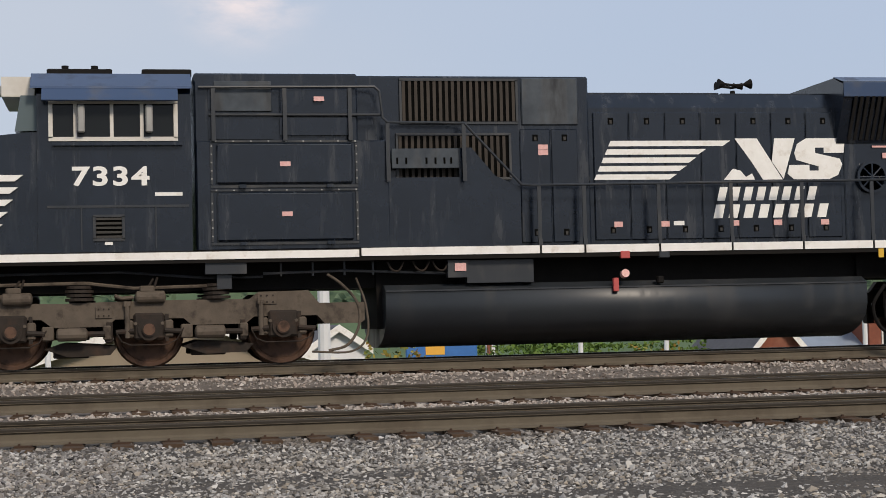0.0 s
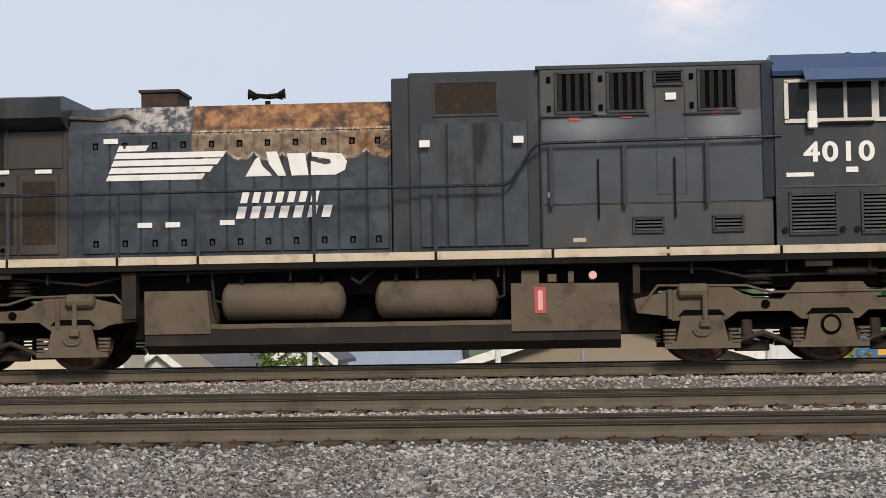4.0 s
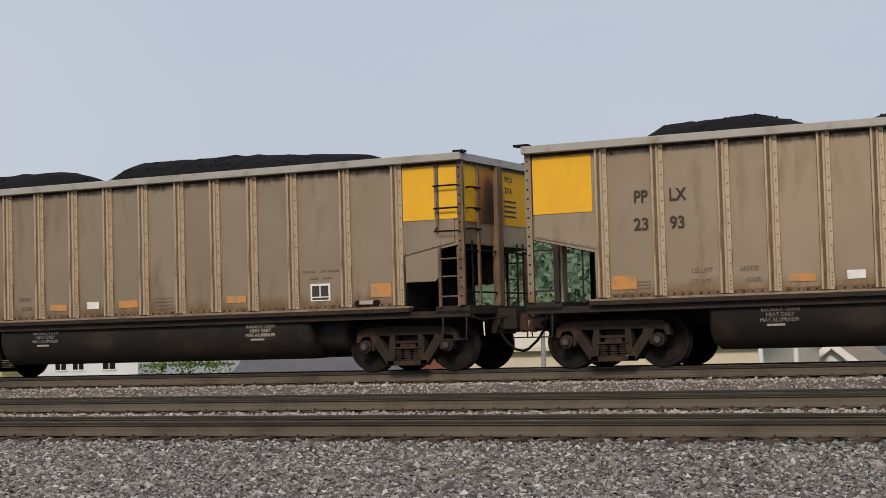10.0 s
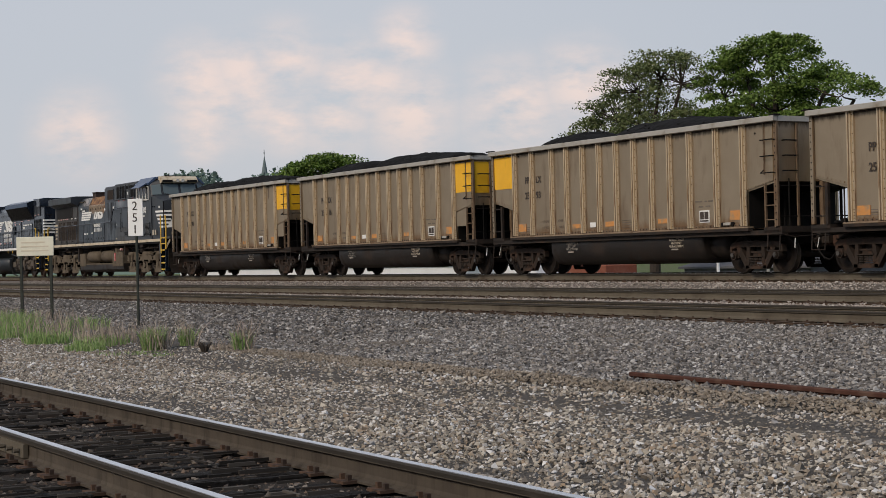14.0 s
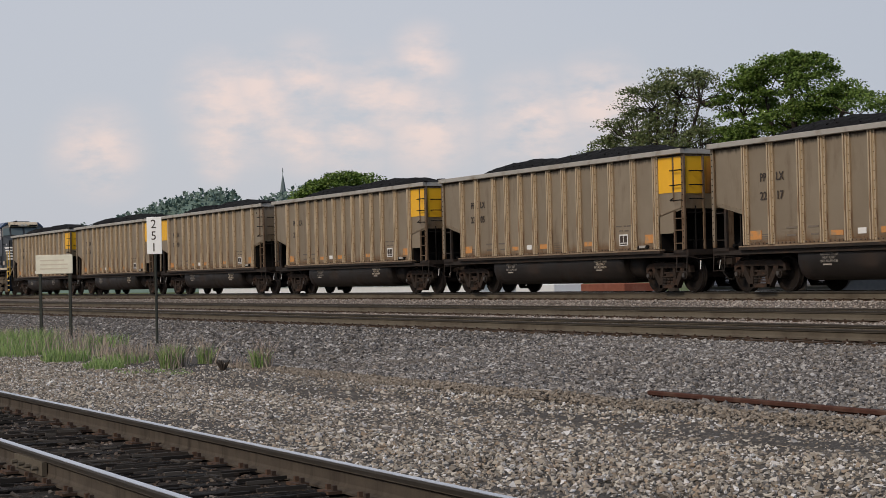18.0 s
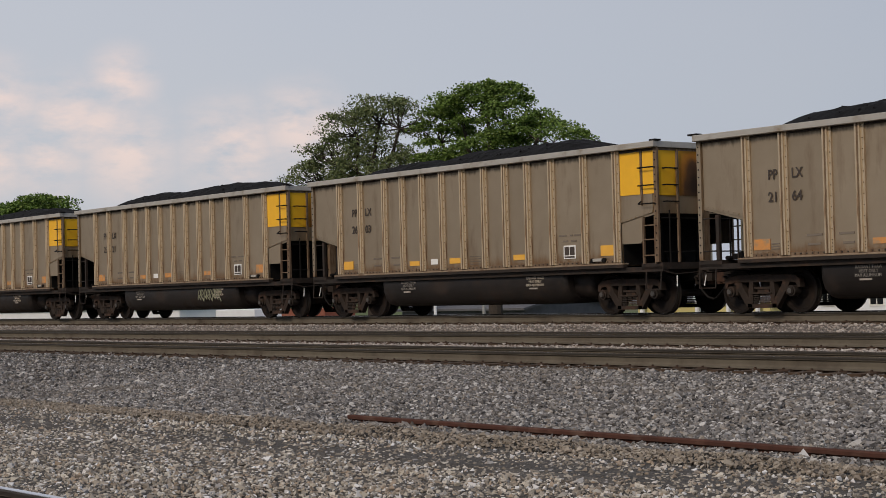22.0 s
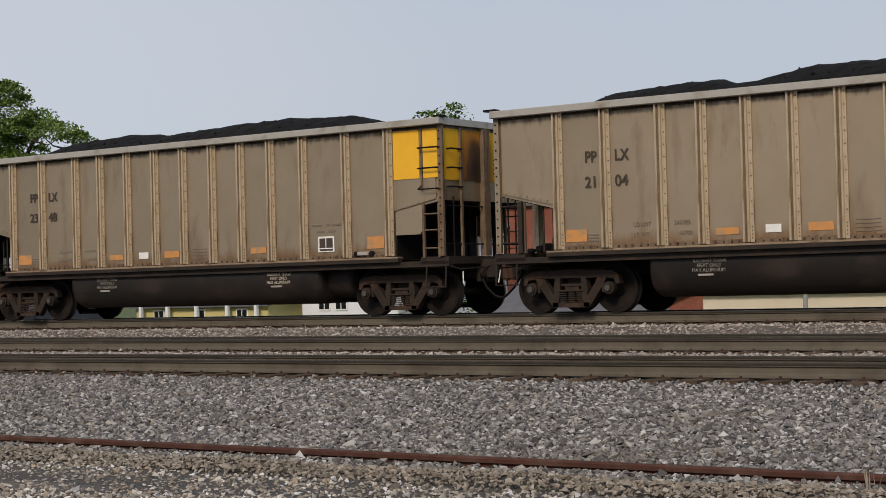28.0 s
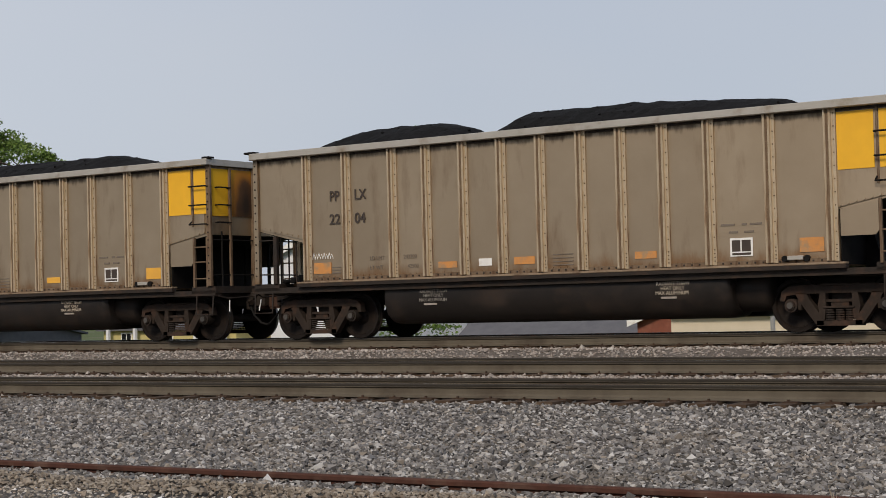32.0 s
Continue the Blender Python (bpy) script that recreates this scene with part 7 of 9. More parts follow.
    part("brake_chain", pipe(B(), bend([(6.23, -1.36, 1.40), (7.0, -1.38, 1.27), (7.8, -1.38, 1.24)]), 0.02), "loco_truck", c)
    part("pipework", pipe(B(), [(5.2, -1.25, 1.5), (7.5, -1.25, 1.40), (8.3, -1.25, 1.62), (11.0, -1.25, 1.66), (11.0, -1.25, 1.3)], 0.022), "old_paint", c)
    part("pipework", pipe(B(), [(-12.0, -1.2, 1.6), (-9.0, -1.2, 1.62), (-7.6, -1.2, 1.5), (-6.6, -1.2, 1.5)], 0.022), "old_paint", c)
    part("pipework", pipe(B(), [(-12.0, -1.28, 1.42), (-9.6, -1.28, 1.44), (-8.8, -1.28, 1.34), (-7.4, -1.28, 1.36)], 0.03), "loco_truck", c)
    for x in (-11.3, 9.9, 6.2):
        part("drain_valve", rod(B(), (x, -1.32, 1.45), (x, -1.32, 1.70), 0.07, 10), "old_paint", c)
    part("pipe_end", lathe(B(), [(0.0, 0.10), (-0.06, 0.10), (-0.06, 0.065), (0.0, 0.065)], seg=16, centre=(-12.1, -1.40, 1.55)), "grey_post", c, "open round pipe end")
    for x in (-4.3, -3.85, -3.5, 5.6, 6.4):
        part("hose_loop", pipe(B(), bend([(x - 0.16, -1.38, 1.72), (x - 0.08, -1.40, 1.58), (x + 0.04, -1.40, 1.56), (x + 0.14, -1.38, 1.72)]), 0.018), "truck", c)
    for b in [(-7.6, -6.9, -1.5, -1.2, 1.55, 1.76), (6.9, 7.4, -1.5, -1.2, 1.25, 1.74), (-7.4, -7.15, -1.4, -1.2, 1.3, 1.6)]:
        part("bracket", box(B(), *b), "old_paint", c)
    tags(c, ((4.6, 1.64), (5.85, 1.62)), -1.57, "rail_yellow", 0.1, 0.16)
    for x in (-8.55, 8.55):
        loco_truck(c, x, 2.27, "a")
    # rails and steps
    handrail(c, [(-7.67, -1.5, 4.74), (-4.64, -1.5, 4.76), (-4.55, -1.5, 4.68), (-4.50, -1.5, 4.22), (-4.42, -1.5, 4.14), (-3.06, -1.5, 4.12), (-2.05, -1.5, 3.03), (-1.8, -1.5, 3.02), (11.7, -1.5, 3.12)], 0.026, "old_paint", "long black handrail")
    handrail(c, [(1.5 * 0 - 1.8, 1.5, 3.02), (11.7, 1.5, 3.12)], 0.026, "old_paint")
    stanchions(c, (-1.74, -0.92, 0.46, 1.82, 3.18, 4.54, 5.9, 7.27, 8.62, 9.98), -1.5, 1.95, 3.04, "old_paint")
    stanchions(c, (-4.42, -3.07), -1.5, 3.3, 4.12, "old_paint")
    stanchions(c, (-7.42, -6.20, -5.07), -1.5, 4.02, 4.75, "old_paint")
    steps(c, 11.80, 12.44, -1.54, (0.57, 0.88, 1.25, 1.62, 1.98), "rail_yellow", "rear steps with yellow edges")
    handrail(c, [(11.45, -1.52, 3.14), (11.72, -1.53, 3.13), (11.74, -1.54, 1.10)], 0.034, "rail_yellow", "yellow grab rail")
    handrail(c, [(12.50, -1.53, 2.9), (12.42, -1.53, 2.7), (12.46, -1.54, 1.32)], 0.034, "rail_yellow", "yellow grab rail")
    part("end_platform", box(B(), 12.3, 13.0, -1.5, 1.5, 1.85, 1.98), "white", c, "white edged end platform")
    part("end_rail", pipe(B(), [(12.75, -1.2, 1.95), (12.75, -1.2, 2.95), (12.75, 1.2, 2.95), (12.75, 1.2, 1.95)], 0.025), "black", c)
    part("end_rail", pipe(B(), [(12.9, -0.5, 1.95), (12.9, -0.5, 2.9), (12.9, 0.5, 2.9), (12.9, 0.5, 1.95)], 0.02), "black", c)
    for b in [(12.45, 12.6, -1.45, 1.45, 0.55, 1.35), (-13.1, -12.95, -1.45, 1.45, 0.35, 1.85)]:
        part("pilot", box(B(), *b), "black", c)
    coupler_gear(c, 1, 13.38)
    tags(c, ((11.98, 1.76),), -1.33, "bright_orange", 0.25, 0.1)
    MOVING.append((c, U))
    return c


def locomotive_two():
    U = -77.04
    c = thing("locomotive", 0, 0, 0, "dusty black diesel locomotive with a scorched rusty hood", "locomotive", "locomotives of the train")
    P = "old_paint"
    part("frame", chain_of_boxes(B(), [(-11.7, 11.3, -1.55, 1.55, 1.72, 1.95), (-10.6, 10.6, -0.9, 0.9, 1.28, 1.75)]), "black", c)
    for s in (-1, 1):
        x = -10.65
        for x1 in (-9.2, -7.9, -6.55, -4.6, -3.18, -1.15, 0.95, 2.95, 4.9, 6.8, 8.75, 10.7):
            part("sill_stripe", box(B(), x + 0.025, x1 - 0.025, s * 1.56 - 0.008, s * 1.56 + 0.008, 1.825, 1.965), "cream", c, "dirty cream sill stripe")
            x = x1
    # radiator end
    part("rear_hood", box(B(), -10.70, -5.6, -1.07, 1.07, 1.95, 4.45, 0.03), "sooty_brown", c)
    part("radiator_wing", along(B(), [(-1.07, 4.25), (-1.50, 4.45), (-1.52, 4.80), (-1.35, 4.84), (1.35, 4.84), (1.52, 4.80), (1.50, 4.45), (1.07, 4.25)], -10.60, -5.60), P, c, "overhanging radiator wing")
    part("roof_fan", box(B(), -9.9, -6.3, -1.0, 1.0, 4.84, 4.88), "black", c)
    part("screen", box(B(), -10.25, -6.75, -1.10, -1.06, 3.58, 4.24), "grille", c, "dark radiator screen")
    part("screen_rim", chain_of_boxes(B(), [(-10.3, -6.7, -1.12, -1.08, 3.52, 3.57), (-6.75, -5.7, -1.10, -1.06, 3.6, 4.24), (-6.72, -6.68, -1.12, -1.07, 3.5, 4.3)]), "sooty_brown", c)
    xs = (-9.83, -9.33, -8.86, -8.34, -7.93, -7.5, -7.06, -6.5, -5.75)
    for i, (a, b) in enumerate(zip(xs, xs[1:])):
        d = part("hood_door", box(B(), a + 0.02, b - 0.02, -1.10, -1.06, 2.06, 3.50, 0.01), "sooty_brown", c)
        z1 = 3.15 if i in (1, 3, 6) else 3.36
        part("door_screen", box(B(), a + 0.08, b - 0.08, -1.112, -1.098, 2.25, z1), "door_screen", d, "rusty brown screen")
        if i in (1, 3, 6):
            for z in (3.32, 2.15):
                part("latch", rod(B(), ((a + b) / 2, -1.115, z), ((a + b) / 2, -1.10, z), 0.045, 8), "hole", d)
    for x, m in ((-9.75, "tan_decal"), (-9.24, "pink"), (-8.72, "tan_decal"), (-8.25, "pink"), (-7.85, "pink"), (-6.95, "white"), (-5.98 - 0.2, "white")):
        tags(c, ((x, 3.50),), -1.125, m, 0.24 if m != "white" else 0.3, 0.07)
    for i in range(5):
        z = 3.27 - 0.205 * i
        bm = B()
        prism(bm, [(-10.72, z - 0.11), (-10.08 - 0.05 * i, z - 0.11), (-10.03 - 0.05 * i, z), (-10.72, z)], -1.085, -1.065)
        box(bm, -10.72, -10.70, -1.07, 1.07, z - 0.11, z)
        part("tail_stripe", bm, "tan_decal", c, "dusty cream stripe round the tail")
    lettering("4010", -10.712, 0.72, 3.84, 0.50, "tan_decal", c, 1.0, facing=-90, bold=0.012)
    for z in (2.3, 2.8, 3.3, 3.8, 4.3):
        part("grab_iron", pipe(B(), [(-10.7, -0.95, z), (-10.84, -0.95, z), (-10.84, -0.6, z), (-10.7, -0.6, z)], 0.016), "black", c)
    part("junction_box", box(B(), -10.86, -10.7, -1.0, -0.7, 4.3, 4.75, 0.02), "black", c)
    # engine hood
    part("engine_hood", along(B(), [(-1.05, 1.95), (1.05, 1.95), (1.05, 4.20), (0.80, 4.66), (-0.80, 4.66), (-1.05, 4.20)], -5.6, 0.15), "hood", c, "hood scorched to rust and ash along its top")
    doors(c, (-5.35, -4.85, -4.3, -3.78, -3.27, -2.77, -2.27, -1.78, -1.28, -0.78, -0.28, 0.12), 2.05, 4.12, -1.06, "hood")
    part("hood_edge", along(B(), [(-1.068, 4.17), (-0.81, 4.672), (0.81, 4.672), (0.81, 4.66), (-0.8, 4.655), (-1.05, 4.165)], -3.35, -1.68), "hood", c, "burnt rust-brown hood edge")
    part("hood_edge", along(B(), [(-1.068, 4.17), (-0.81, 4.672), (0.81, 4.672), (0.81, 4.66), (-0.8, 4.655), (-1.05, 4.165)], -1.64, 0.12), "hood", c, "burnt rust-brown hood edge")
    part("hood_edge", along(B(), [(-1.068, 4.19), (-0.81, 4.672), (0.81, 4.672), (0.81, 4.66), (-0.8, 4.655), (-1.05, 4.185)], -5.0, -3.38), "hood", c, "ash-grey hood edge")
    for i in range(5):
        z = 3.34 + 0.13 * i
        x0 = -4.92 + 0.05 * i
        x1 = (-3.2, -3.05, -2.92, -2.82, -4.2)[i]
        part("emblem_stripe", prism(B(), [(x0, z), (x1, z), (x1 + 0.06, z + 0.1), (x0 + 0.05, z + 0.1)], -1.094, -1.080), "white", c, "white speed stripe")
    for line in (
        [(-2.42, 3.37), (-2.25, 3.66), (-2.18, 3.72), (-2.12, 3.55), (-1.98, 3.42), (-1.95, 3.37)],
        [(-2.05, 3.80), (-1.86, 3.80), (-1.70, 3.37), (-1.84, 3.37), (-2.0, 3.58)],
        [(-1.68, 3.76), (-1.36, 3.76), (-1.30, 3.37), (-1.60, 3.37)],
        [(-1.26, 3.37), (-0.82, 3.37), (-0.66, 3.45), (-0.62, 3.60), (-0.72, 3.74), (-1.24, 3.78), (-1.24, 3.70), (-0.92, 3.64), (-0.90, 3.57), (-1.0, 3.55), (-1.26, 3.62)],
    ):
        part("emblem_block", prism(B(), line, -1.098, -1.085), "white", c, "half burnt white block")
    word_bars(c, ((-2.52, -1.02, 2.90, 3.11), (-2.60, -0.78, 2.63, 2.84)), -1.098, "white")
    tags(c, ((-4.35, 2.50), (-3.85, 2.50), (-2.88, 2.52), (-4.95, 4.0)), -1.10, "white", 0.26, 0.09)
    st = part("exhaust_outlet", chain_of_boxes(B(), [(-4.42, -3.76, -0.5, 0.5, 4.6, 4.98), (-4.46, -3.72, -0.54, 0.54, 4.98, 5.03), (-4.5, -3.68, -0.58, 0.58, 4.62, 4.70)]), "stack_brown", c, "square brown exhaust stack")
    part("stack_mouth", box(B(), -4.36, -3.82, -0.44, 0.44, 5.03, 5.035), "burnt", st)
    horn(c, -2.2, 4.68, "black air horn cluster")
    part("pipework", pipe(B(), [(-5.6, -0.95, 4.5), (-5.0, -0.95, 4.45), (-4.6, -0.95, 4.52), (-4.4, -0.95, 4.4)], 0.03), "dusty_steel", c)
    # blower and auxiliary cabs
    part("blower_tower", box(B(), 0.18, 0.50, -1.2, 1.2, 1.95, 5.02, 0.02), P, c)
    part("blower_cab", box(B(), 0.48, 2.78, -1.25, 1.25, 1.95, 5.10, 0.03), P, c)
    part("aux_cab", box(B(), 2.76, 6.72, -1.36, 1.36, 1.95, 5.13, 0.03), "dusty_dark", c)
    part("aux_roof", box(B(), 2.7, 6.72, -1.38, 1.38, 5.08, 5.14), P, c)
    part("polished_panel", box(B(), 2.80, 6.6, -1.372, -1.355, 2.75, 4.3), "smeared", c, "wiped blue-black panel")
    part("lower_panel", box(B(), 2.80, 6.7, -1.378, -1.355, 2.0, 2.72), "dusty_dark", c)
    doors(c, (0.66, 1.14, 1.62, 2.1, 2.56), 2.05, 4.2, -1.265, "scuffed", False)
    scr = part("screen", box(B(), 0.95, 2.02, -1.268, -1.24, 4.36, 4.90), "door_screen", c, "rusty screened opening")
    part("screen_rim", chain_of_boxes(B(), [(0.91, 2.06, -1.275, -1.24, 4.32, 4.36), (0.91, 2.06, -1.275, -1.24, 4.90, 4.94), (0.91, 0.95, -1.275, -1.24, 4.36, 4.90), (2.02, 2.06, -1.275, -1.24, 4.36, 4.90)]), "old_paint", scr)
    for x0, x1 in ((3.06, 3.66), (3.95, 4.56), (5.5, 6.12)):
        grille(c, x0, x1, 4.33, 5.0, -1.375, 0.15)
        part("drip_ledge", box(B(), x0 - 0.28, x1 + 0.08, -1.42, -1.36, 4.245, 4.275), "louvre", c, "dusty drip ledge")
        for z in (4.40, 4.90):
            part("latch", box(B(), x0 - 0.17, x0 - 0.10, -1.395, -1.36, z - 0.05, z + 0.05, 0.008), "hole", c)
    grille(c, 4.75, 5.2, 4.78, 5.0, -1.375, 0.05, True)
    for x0 in (4.35, 5.7):
        grille(c, x0, x0 + 0.48, 2.25, 2.48, -1.385, 0.06, True, slats="dusty_dark")
    tags(c, ((3.26, 4.18), (4.15, 4.20), (5.7, 4.22)), -1.385, "red", 0.2, 0.07)
    tags(c, ((0.68, 3.78), (2.3, 3.82), (4.92, 4.5)), -1.40, "white", 0.18, 0.12)
    tags(c, ((2.88, 2.86),), -1.40, "white", 0.09, 0.09)
    tags(c, ((3.3, 2.08), (4.75, 1.86)), -1.575, "tan_decal", 0.22, 0.07)
    part("door_seam", chain_of_boxes(B(), [(4.745, 4.755, -1.38, -1.37, 2.9, 4.75), (5.245, 5.255, -1.38, -1.37, 2.9, 4.75), (4.745, 5.255, -1.38, -1.37, 2.88, 2.89), (2.78, 6.7, -1.382, -1.37, 2.725, 2.742)]), "old_paint", c)
    for x in (3.75, 5.05):
        part("grab_iron", pipe(B(), [(x, -1.37, 3.5), (x, -1.44, 3.5), (x, -1.44, 2.5), (x, -1.37, 2.5)], 0.016), "black", c)
    part("gap_strip", box(B(), 6.55, 6.76, -1.42, -1.3, 2.8, 5.1), "black_paint", c)
    # cab and nose
    cab = part("cab", along(B(), [(-1.5, 1.95), (1.5, 1.95), (1.5, 4.80), (1.1, 5.14), (-1.1, 5.14), (-1.5, 4.80)], 6.74, 8.95), P, c)
    part("cab_cheek", hull(B(), [(8.94, 1.5, 1.95), (9.2, 1.5, 1.95), (9.2, 1.5, 4.24), (8.94, 1.5, 4.85), (8.94, 1.4, 1.95), (9.2, 1.4, 4.24)]), P, cab)
    part("cab_roof", along(B(), [(-1.53, 4.84), (-1.56, 4.92), (-1.20, 5.25), (1.20, 5.25), (1.56, 4.92), (1.53, 4.84), (1.1, 5.15), (-1.1, 5.15)], 6.72, 9.0), "roof", cab, "cab roof edge with sky reflection painted blue")
    part("sunshade", along(B(), [(-1.51, 4.92), (-1.55, 4.95), (-1.98, 4.70), (-1.95, 4.67)], 7.22, 8.68), "roof", cab, "sunshade with sky reflection painted blue")
    w = cab_window(cab, 6.95, 8.86, 4.08, 4.74, -1.51, (7.36, 7.42, 7.93, 8.40, 8.46), "dark side windows of the cab")
    part("mirror", box(B(), 7.28, 7.44, -1.66, -1.60, 3.92, 4.22, 0.02), "white", w, "white mirror")
    part("armrest", box(B(), 7.5, 8.4, -1.58, -1.5, 4.0, 4.04), "black", cab)
    nose = part("nose", hull(B(), [(9.2, 1.46, 1.95), (10.68, 1.34, 1.95), (10.94, 0.58, 1.95), (9.2, 1.46, 4.27), (9.2, 0.8, 4.33), (10.70, 1.34, 3.92), (10.84, 0.60, 4.16), (10.97, 0.56, 4.04)]), P, c)
    part("cab_front", hull(B(), [(8.9, 1.49, 4.2), (9.22, 1.49, 4.2), (9.58, 0.95, 4.2), (8.9, 1.49, 4.82), (8.98, 1.45, 4.90), (9.20, 0.95, 5.06), (8.9, 1.1, 5.14)]), P, cab)
    for q in (-1, 1):
        for corners, label in ((((9.535, 0.90, 4.30), (9.535, 0.07, 4.30), (9.315, 0.07, 4.84), (9.315, 0.90, 4.84)), "windshield pane"), (((9.28, 1.45, 4.30), (9.53, 1.02, 4.30), (9.29, 1.0, 4.86), (9.07, 1.42, 4.80)), "corner windshield pane")):
            bm = B()
            for dx in (0.02, 0.045):
                for x, y, z in corners:
                    bm.verts.new((x + dx, q * (y + (0.012 if label[0] == "c" else 0.0)), z))
            bmesh.ops.convex_hull(bm, input=bm.verts[:])
            part("windshield", bm, "pale_glass", cab, label)
    hb = part("headlight_box", prism(B(), [(8.98, 4.98), (9.30, 4.90), (9.50, 4.94), (9.53, 5.02), (9.44, 5.16), (9.22, 5.27), (8.98, 5.27)], -1.0, 1.0), "cream", cab, "grubby cream number and headlight box")
    part("number_board", chain_of_boxes(B(), [(9.50, 9.545, -0.95, -0.4, 4.95, 5.07), (9.50, 9.545, 0.4, 0.95, 4.95, 5.07)]), "black", hb)
    part("headlight", rod(rod(B(), (9.48, -0.14, 5.04), (9.60, -0.14, 5.03), 0.09, 12), (9.48, 0.14, 5.04), (9.60, 0.14, 5.03), 0.09, 12), "frame", hb)
    bm = B()
    for x, w2 in ((7.0, 0.7), (8.0, 1.2)):
        box(bm, x, x + w2, -0.7, 0.5, 5.24, 5.32, 0.02)
    for x in (8.2, 8.65):
        rod(bm, (x, -0.3, 5.30), (x, -0.3, 5.40), 0.05)
    part("roof_hatch", bm, "black", cab)
    bm = B()
    pipe(bm, [(9.65, -0.9, 4.33), (10.1, -0.7, 4.28), (10.75, -0.6, 4.18)], 0.022)
    box(bm, 10.2, 10.34, -0.8, -0.66, 4.2, 4.29, 0.02)
    part("wiper_and_cover", bm, "black", nose)
    lettering("4010", 7.22, -1.512, 3.38, 0.46, "white", c, 1.18, bold=0.012, gap=1.12)
    part("word_bar", plate(B(), 7.92, 8.12, 3.18, 3.27, -1.506), "white", c)
    part("word_bar", plate(B(), 6.92, 7.38, 3.12, 3.19, -1.506), "white", c)
    for i in range(5):
        z = 3.44 - 0.20 * i
        bm = B()
        for q in (-1, 1):
            side = ((9.70 + 0.13 * i, z - 0.105), (10.69, z - 0.105), (10.69, z), (9.62 + 0.13 * i, z))
            bm.faces.new([bm.verts.new((x, q * (1.468 - 0.0805 * (x - 9.2)), h)) for x, h in side])
            far = 0.98 if i == 0 else 0.60 - 0.07 * i
            bm.faces.new([bm.verts.new((10.704 + 0.26 * f, q * (1.347 - 0.76 * f), h)) for f, h in ((0, z - 0.105), (far, z - 0.105), (far, z), (0, z))])
        part("nose_stripe", bm, "white", c, "white stripe round the corner of the nose")
    for q in (-1, 1):
        bm = B()
        bm.faces.new([bm.verts.new((10.708 + 0.26 * f, q * (1.350 - 0.76 * f), h)) for f, h in ((0.20, 2.54), (0.92, 2.54), (0.92, 3.34), (0.80, 3.34))])
        part("nose_wedge", bm, "white", c, "white slanted wedge on the nose corner")
        part("nose_grab", pipe(B(), [(10.76, q * 1.18, 3.02), (10.86, q * 1.24, 3.02), (10.96, q * 0.90, 3.02), (10.88, q * 0.86, 3.02)], 0.016), "black", c)
        part("nose_seam", rod(B(), (10.71, q * 1.345, 2.0), (10.71, q * 1.345, 3.9), 0.024, 6), "black", c)
        part("step_panel", prism(B(), [(10.42, 1.80), (10.76, 1.80), (10.76, 0.42), (10.64, 0.42)], min(q * 1.54, q * 1.44), max(q * 1.54, q * 1.44)), "dusty_dark", c, "tapering panel beside the front steps")
    for x in (9.30, 9.37, 9.55, 9.62):
        part("plug", rod(B(), (x, -1.455, 3.66), (x, -1.475, 3.66), 0.025, 8), "hole", c)
    tags(c, ((9.25, 2.18), (9.62, 2.18)), -1.47, "tan_decal", 0.22, 0.27)
    tags(c, ((10.32, 3.56),), -1.47, "white", 0.15, 0.11)
    for x0 in (6.98, 8.18):
        grille(c, x0, x0 + 0.76, 2.16, 2.84, -1.505, 0.062, True, slats="dusty_dark")
        for x in (x0 - 0.10, x0 + 0.86):
            part("knob", rod(B(), (x, -1.50, 2.22), (x, -1.55, 2.22), 0.05, 10), "black", c)
    part("seam", chain_of_boxes(B(), [(6.8, 9.2, -1.515, -1.5, 2.94, 2.97)]), "dusty_dark", c)
    # tank and reservoirs
    tank = part("fuel_tank", along(B(), [(-1.42, 0.74), (-1.42, 0.42), (-1.15, 0.27), (1.15, 0.27), (1.42, 0.42), (1.42, 0.74)], -4.15, 4.08), "tub", c, "dark low fuel tank")
    part("tank_block", prism(B(), [(-4.15, 0.62), (-2.98, 0.62), (-3.05, 1.37), (-4.15, 1.37)], -1.45, 1.45), "dusty_steel", tank, "dust-coated tank block")
    part("tank_block", prism(B(), [(2.22, 0.58), (4.08, 0.58), (4.05, 1.38), (2.22, 1.40)], -1.46, 1.46), "dusty_steel", tank, "dust-coated tank block")
    part("tank_shelf", prism(B(), [(-3.1, 0.70), (2.3, 0.70), (2.3, 0.78), (-3.1, 0.78)], -1.43, 1.43), "dusty_steel", tank)
    # black blocks added to close the bright gaps between tank and trucks
    for x0, x1 in ((-4.7, -4.1), (4.02, 4.75)):
        part("tank_cradle", box(B(), x0, x1, -0.85, 0.85, 0.5, 1.7, 0.03), "black", tank)
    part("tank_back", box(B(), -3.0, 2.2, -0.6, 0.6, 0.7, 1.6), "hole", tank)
    for x0, x1 in ((-2.72, -0.80), (-0.02, 1.86)):
        res = part("air_reservoir", drum(B(), x0, x1, -1.12, 1.17, 0.33, 24, 0.13), "dusty_steel", c, "dust-coated air reservoir", True)
        part("strap", chain_of_boxes(B(), [(x0 + 0.22, x0 + 0.28, -1.3, -0.9, 1.47, 1.62), (x1 - 0.3, x1 - 0.24, -1.3, -0.9, 1.47, 1.62)]), "black", res)
    sign = part("red_sign", plate(B(), 2.62, 2.82, 0.88, 1.33, -1.472), "red", tank, "red upright sign")
    part("word_bar", chain_of_boxes(B(), [(2.68, 2.76, -1.484, -1.476, 0.94, 1.27)]), "pink", sign)
    part("filler_cap", rod(B(), (3.62, -1.3, 1.50), (3.62, -1.45, 1.52), 0.07, 12), "pink", tank, "pale red filler cap")
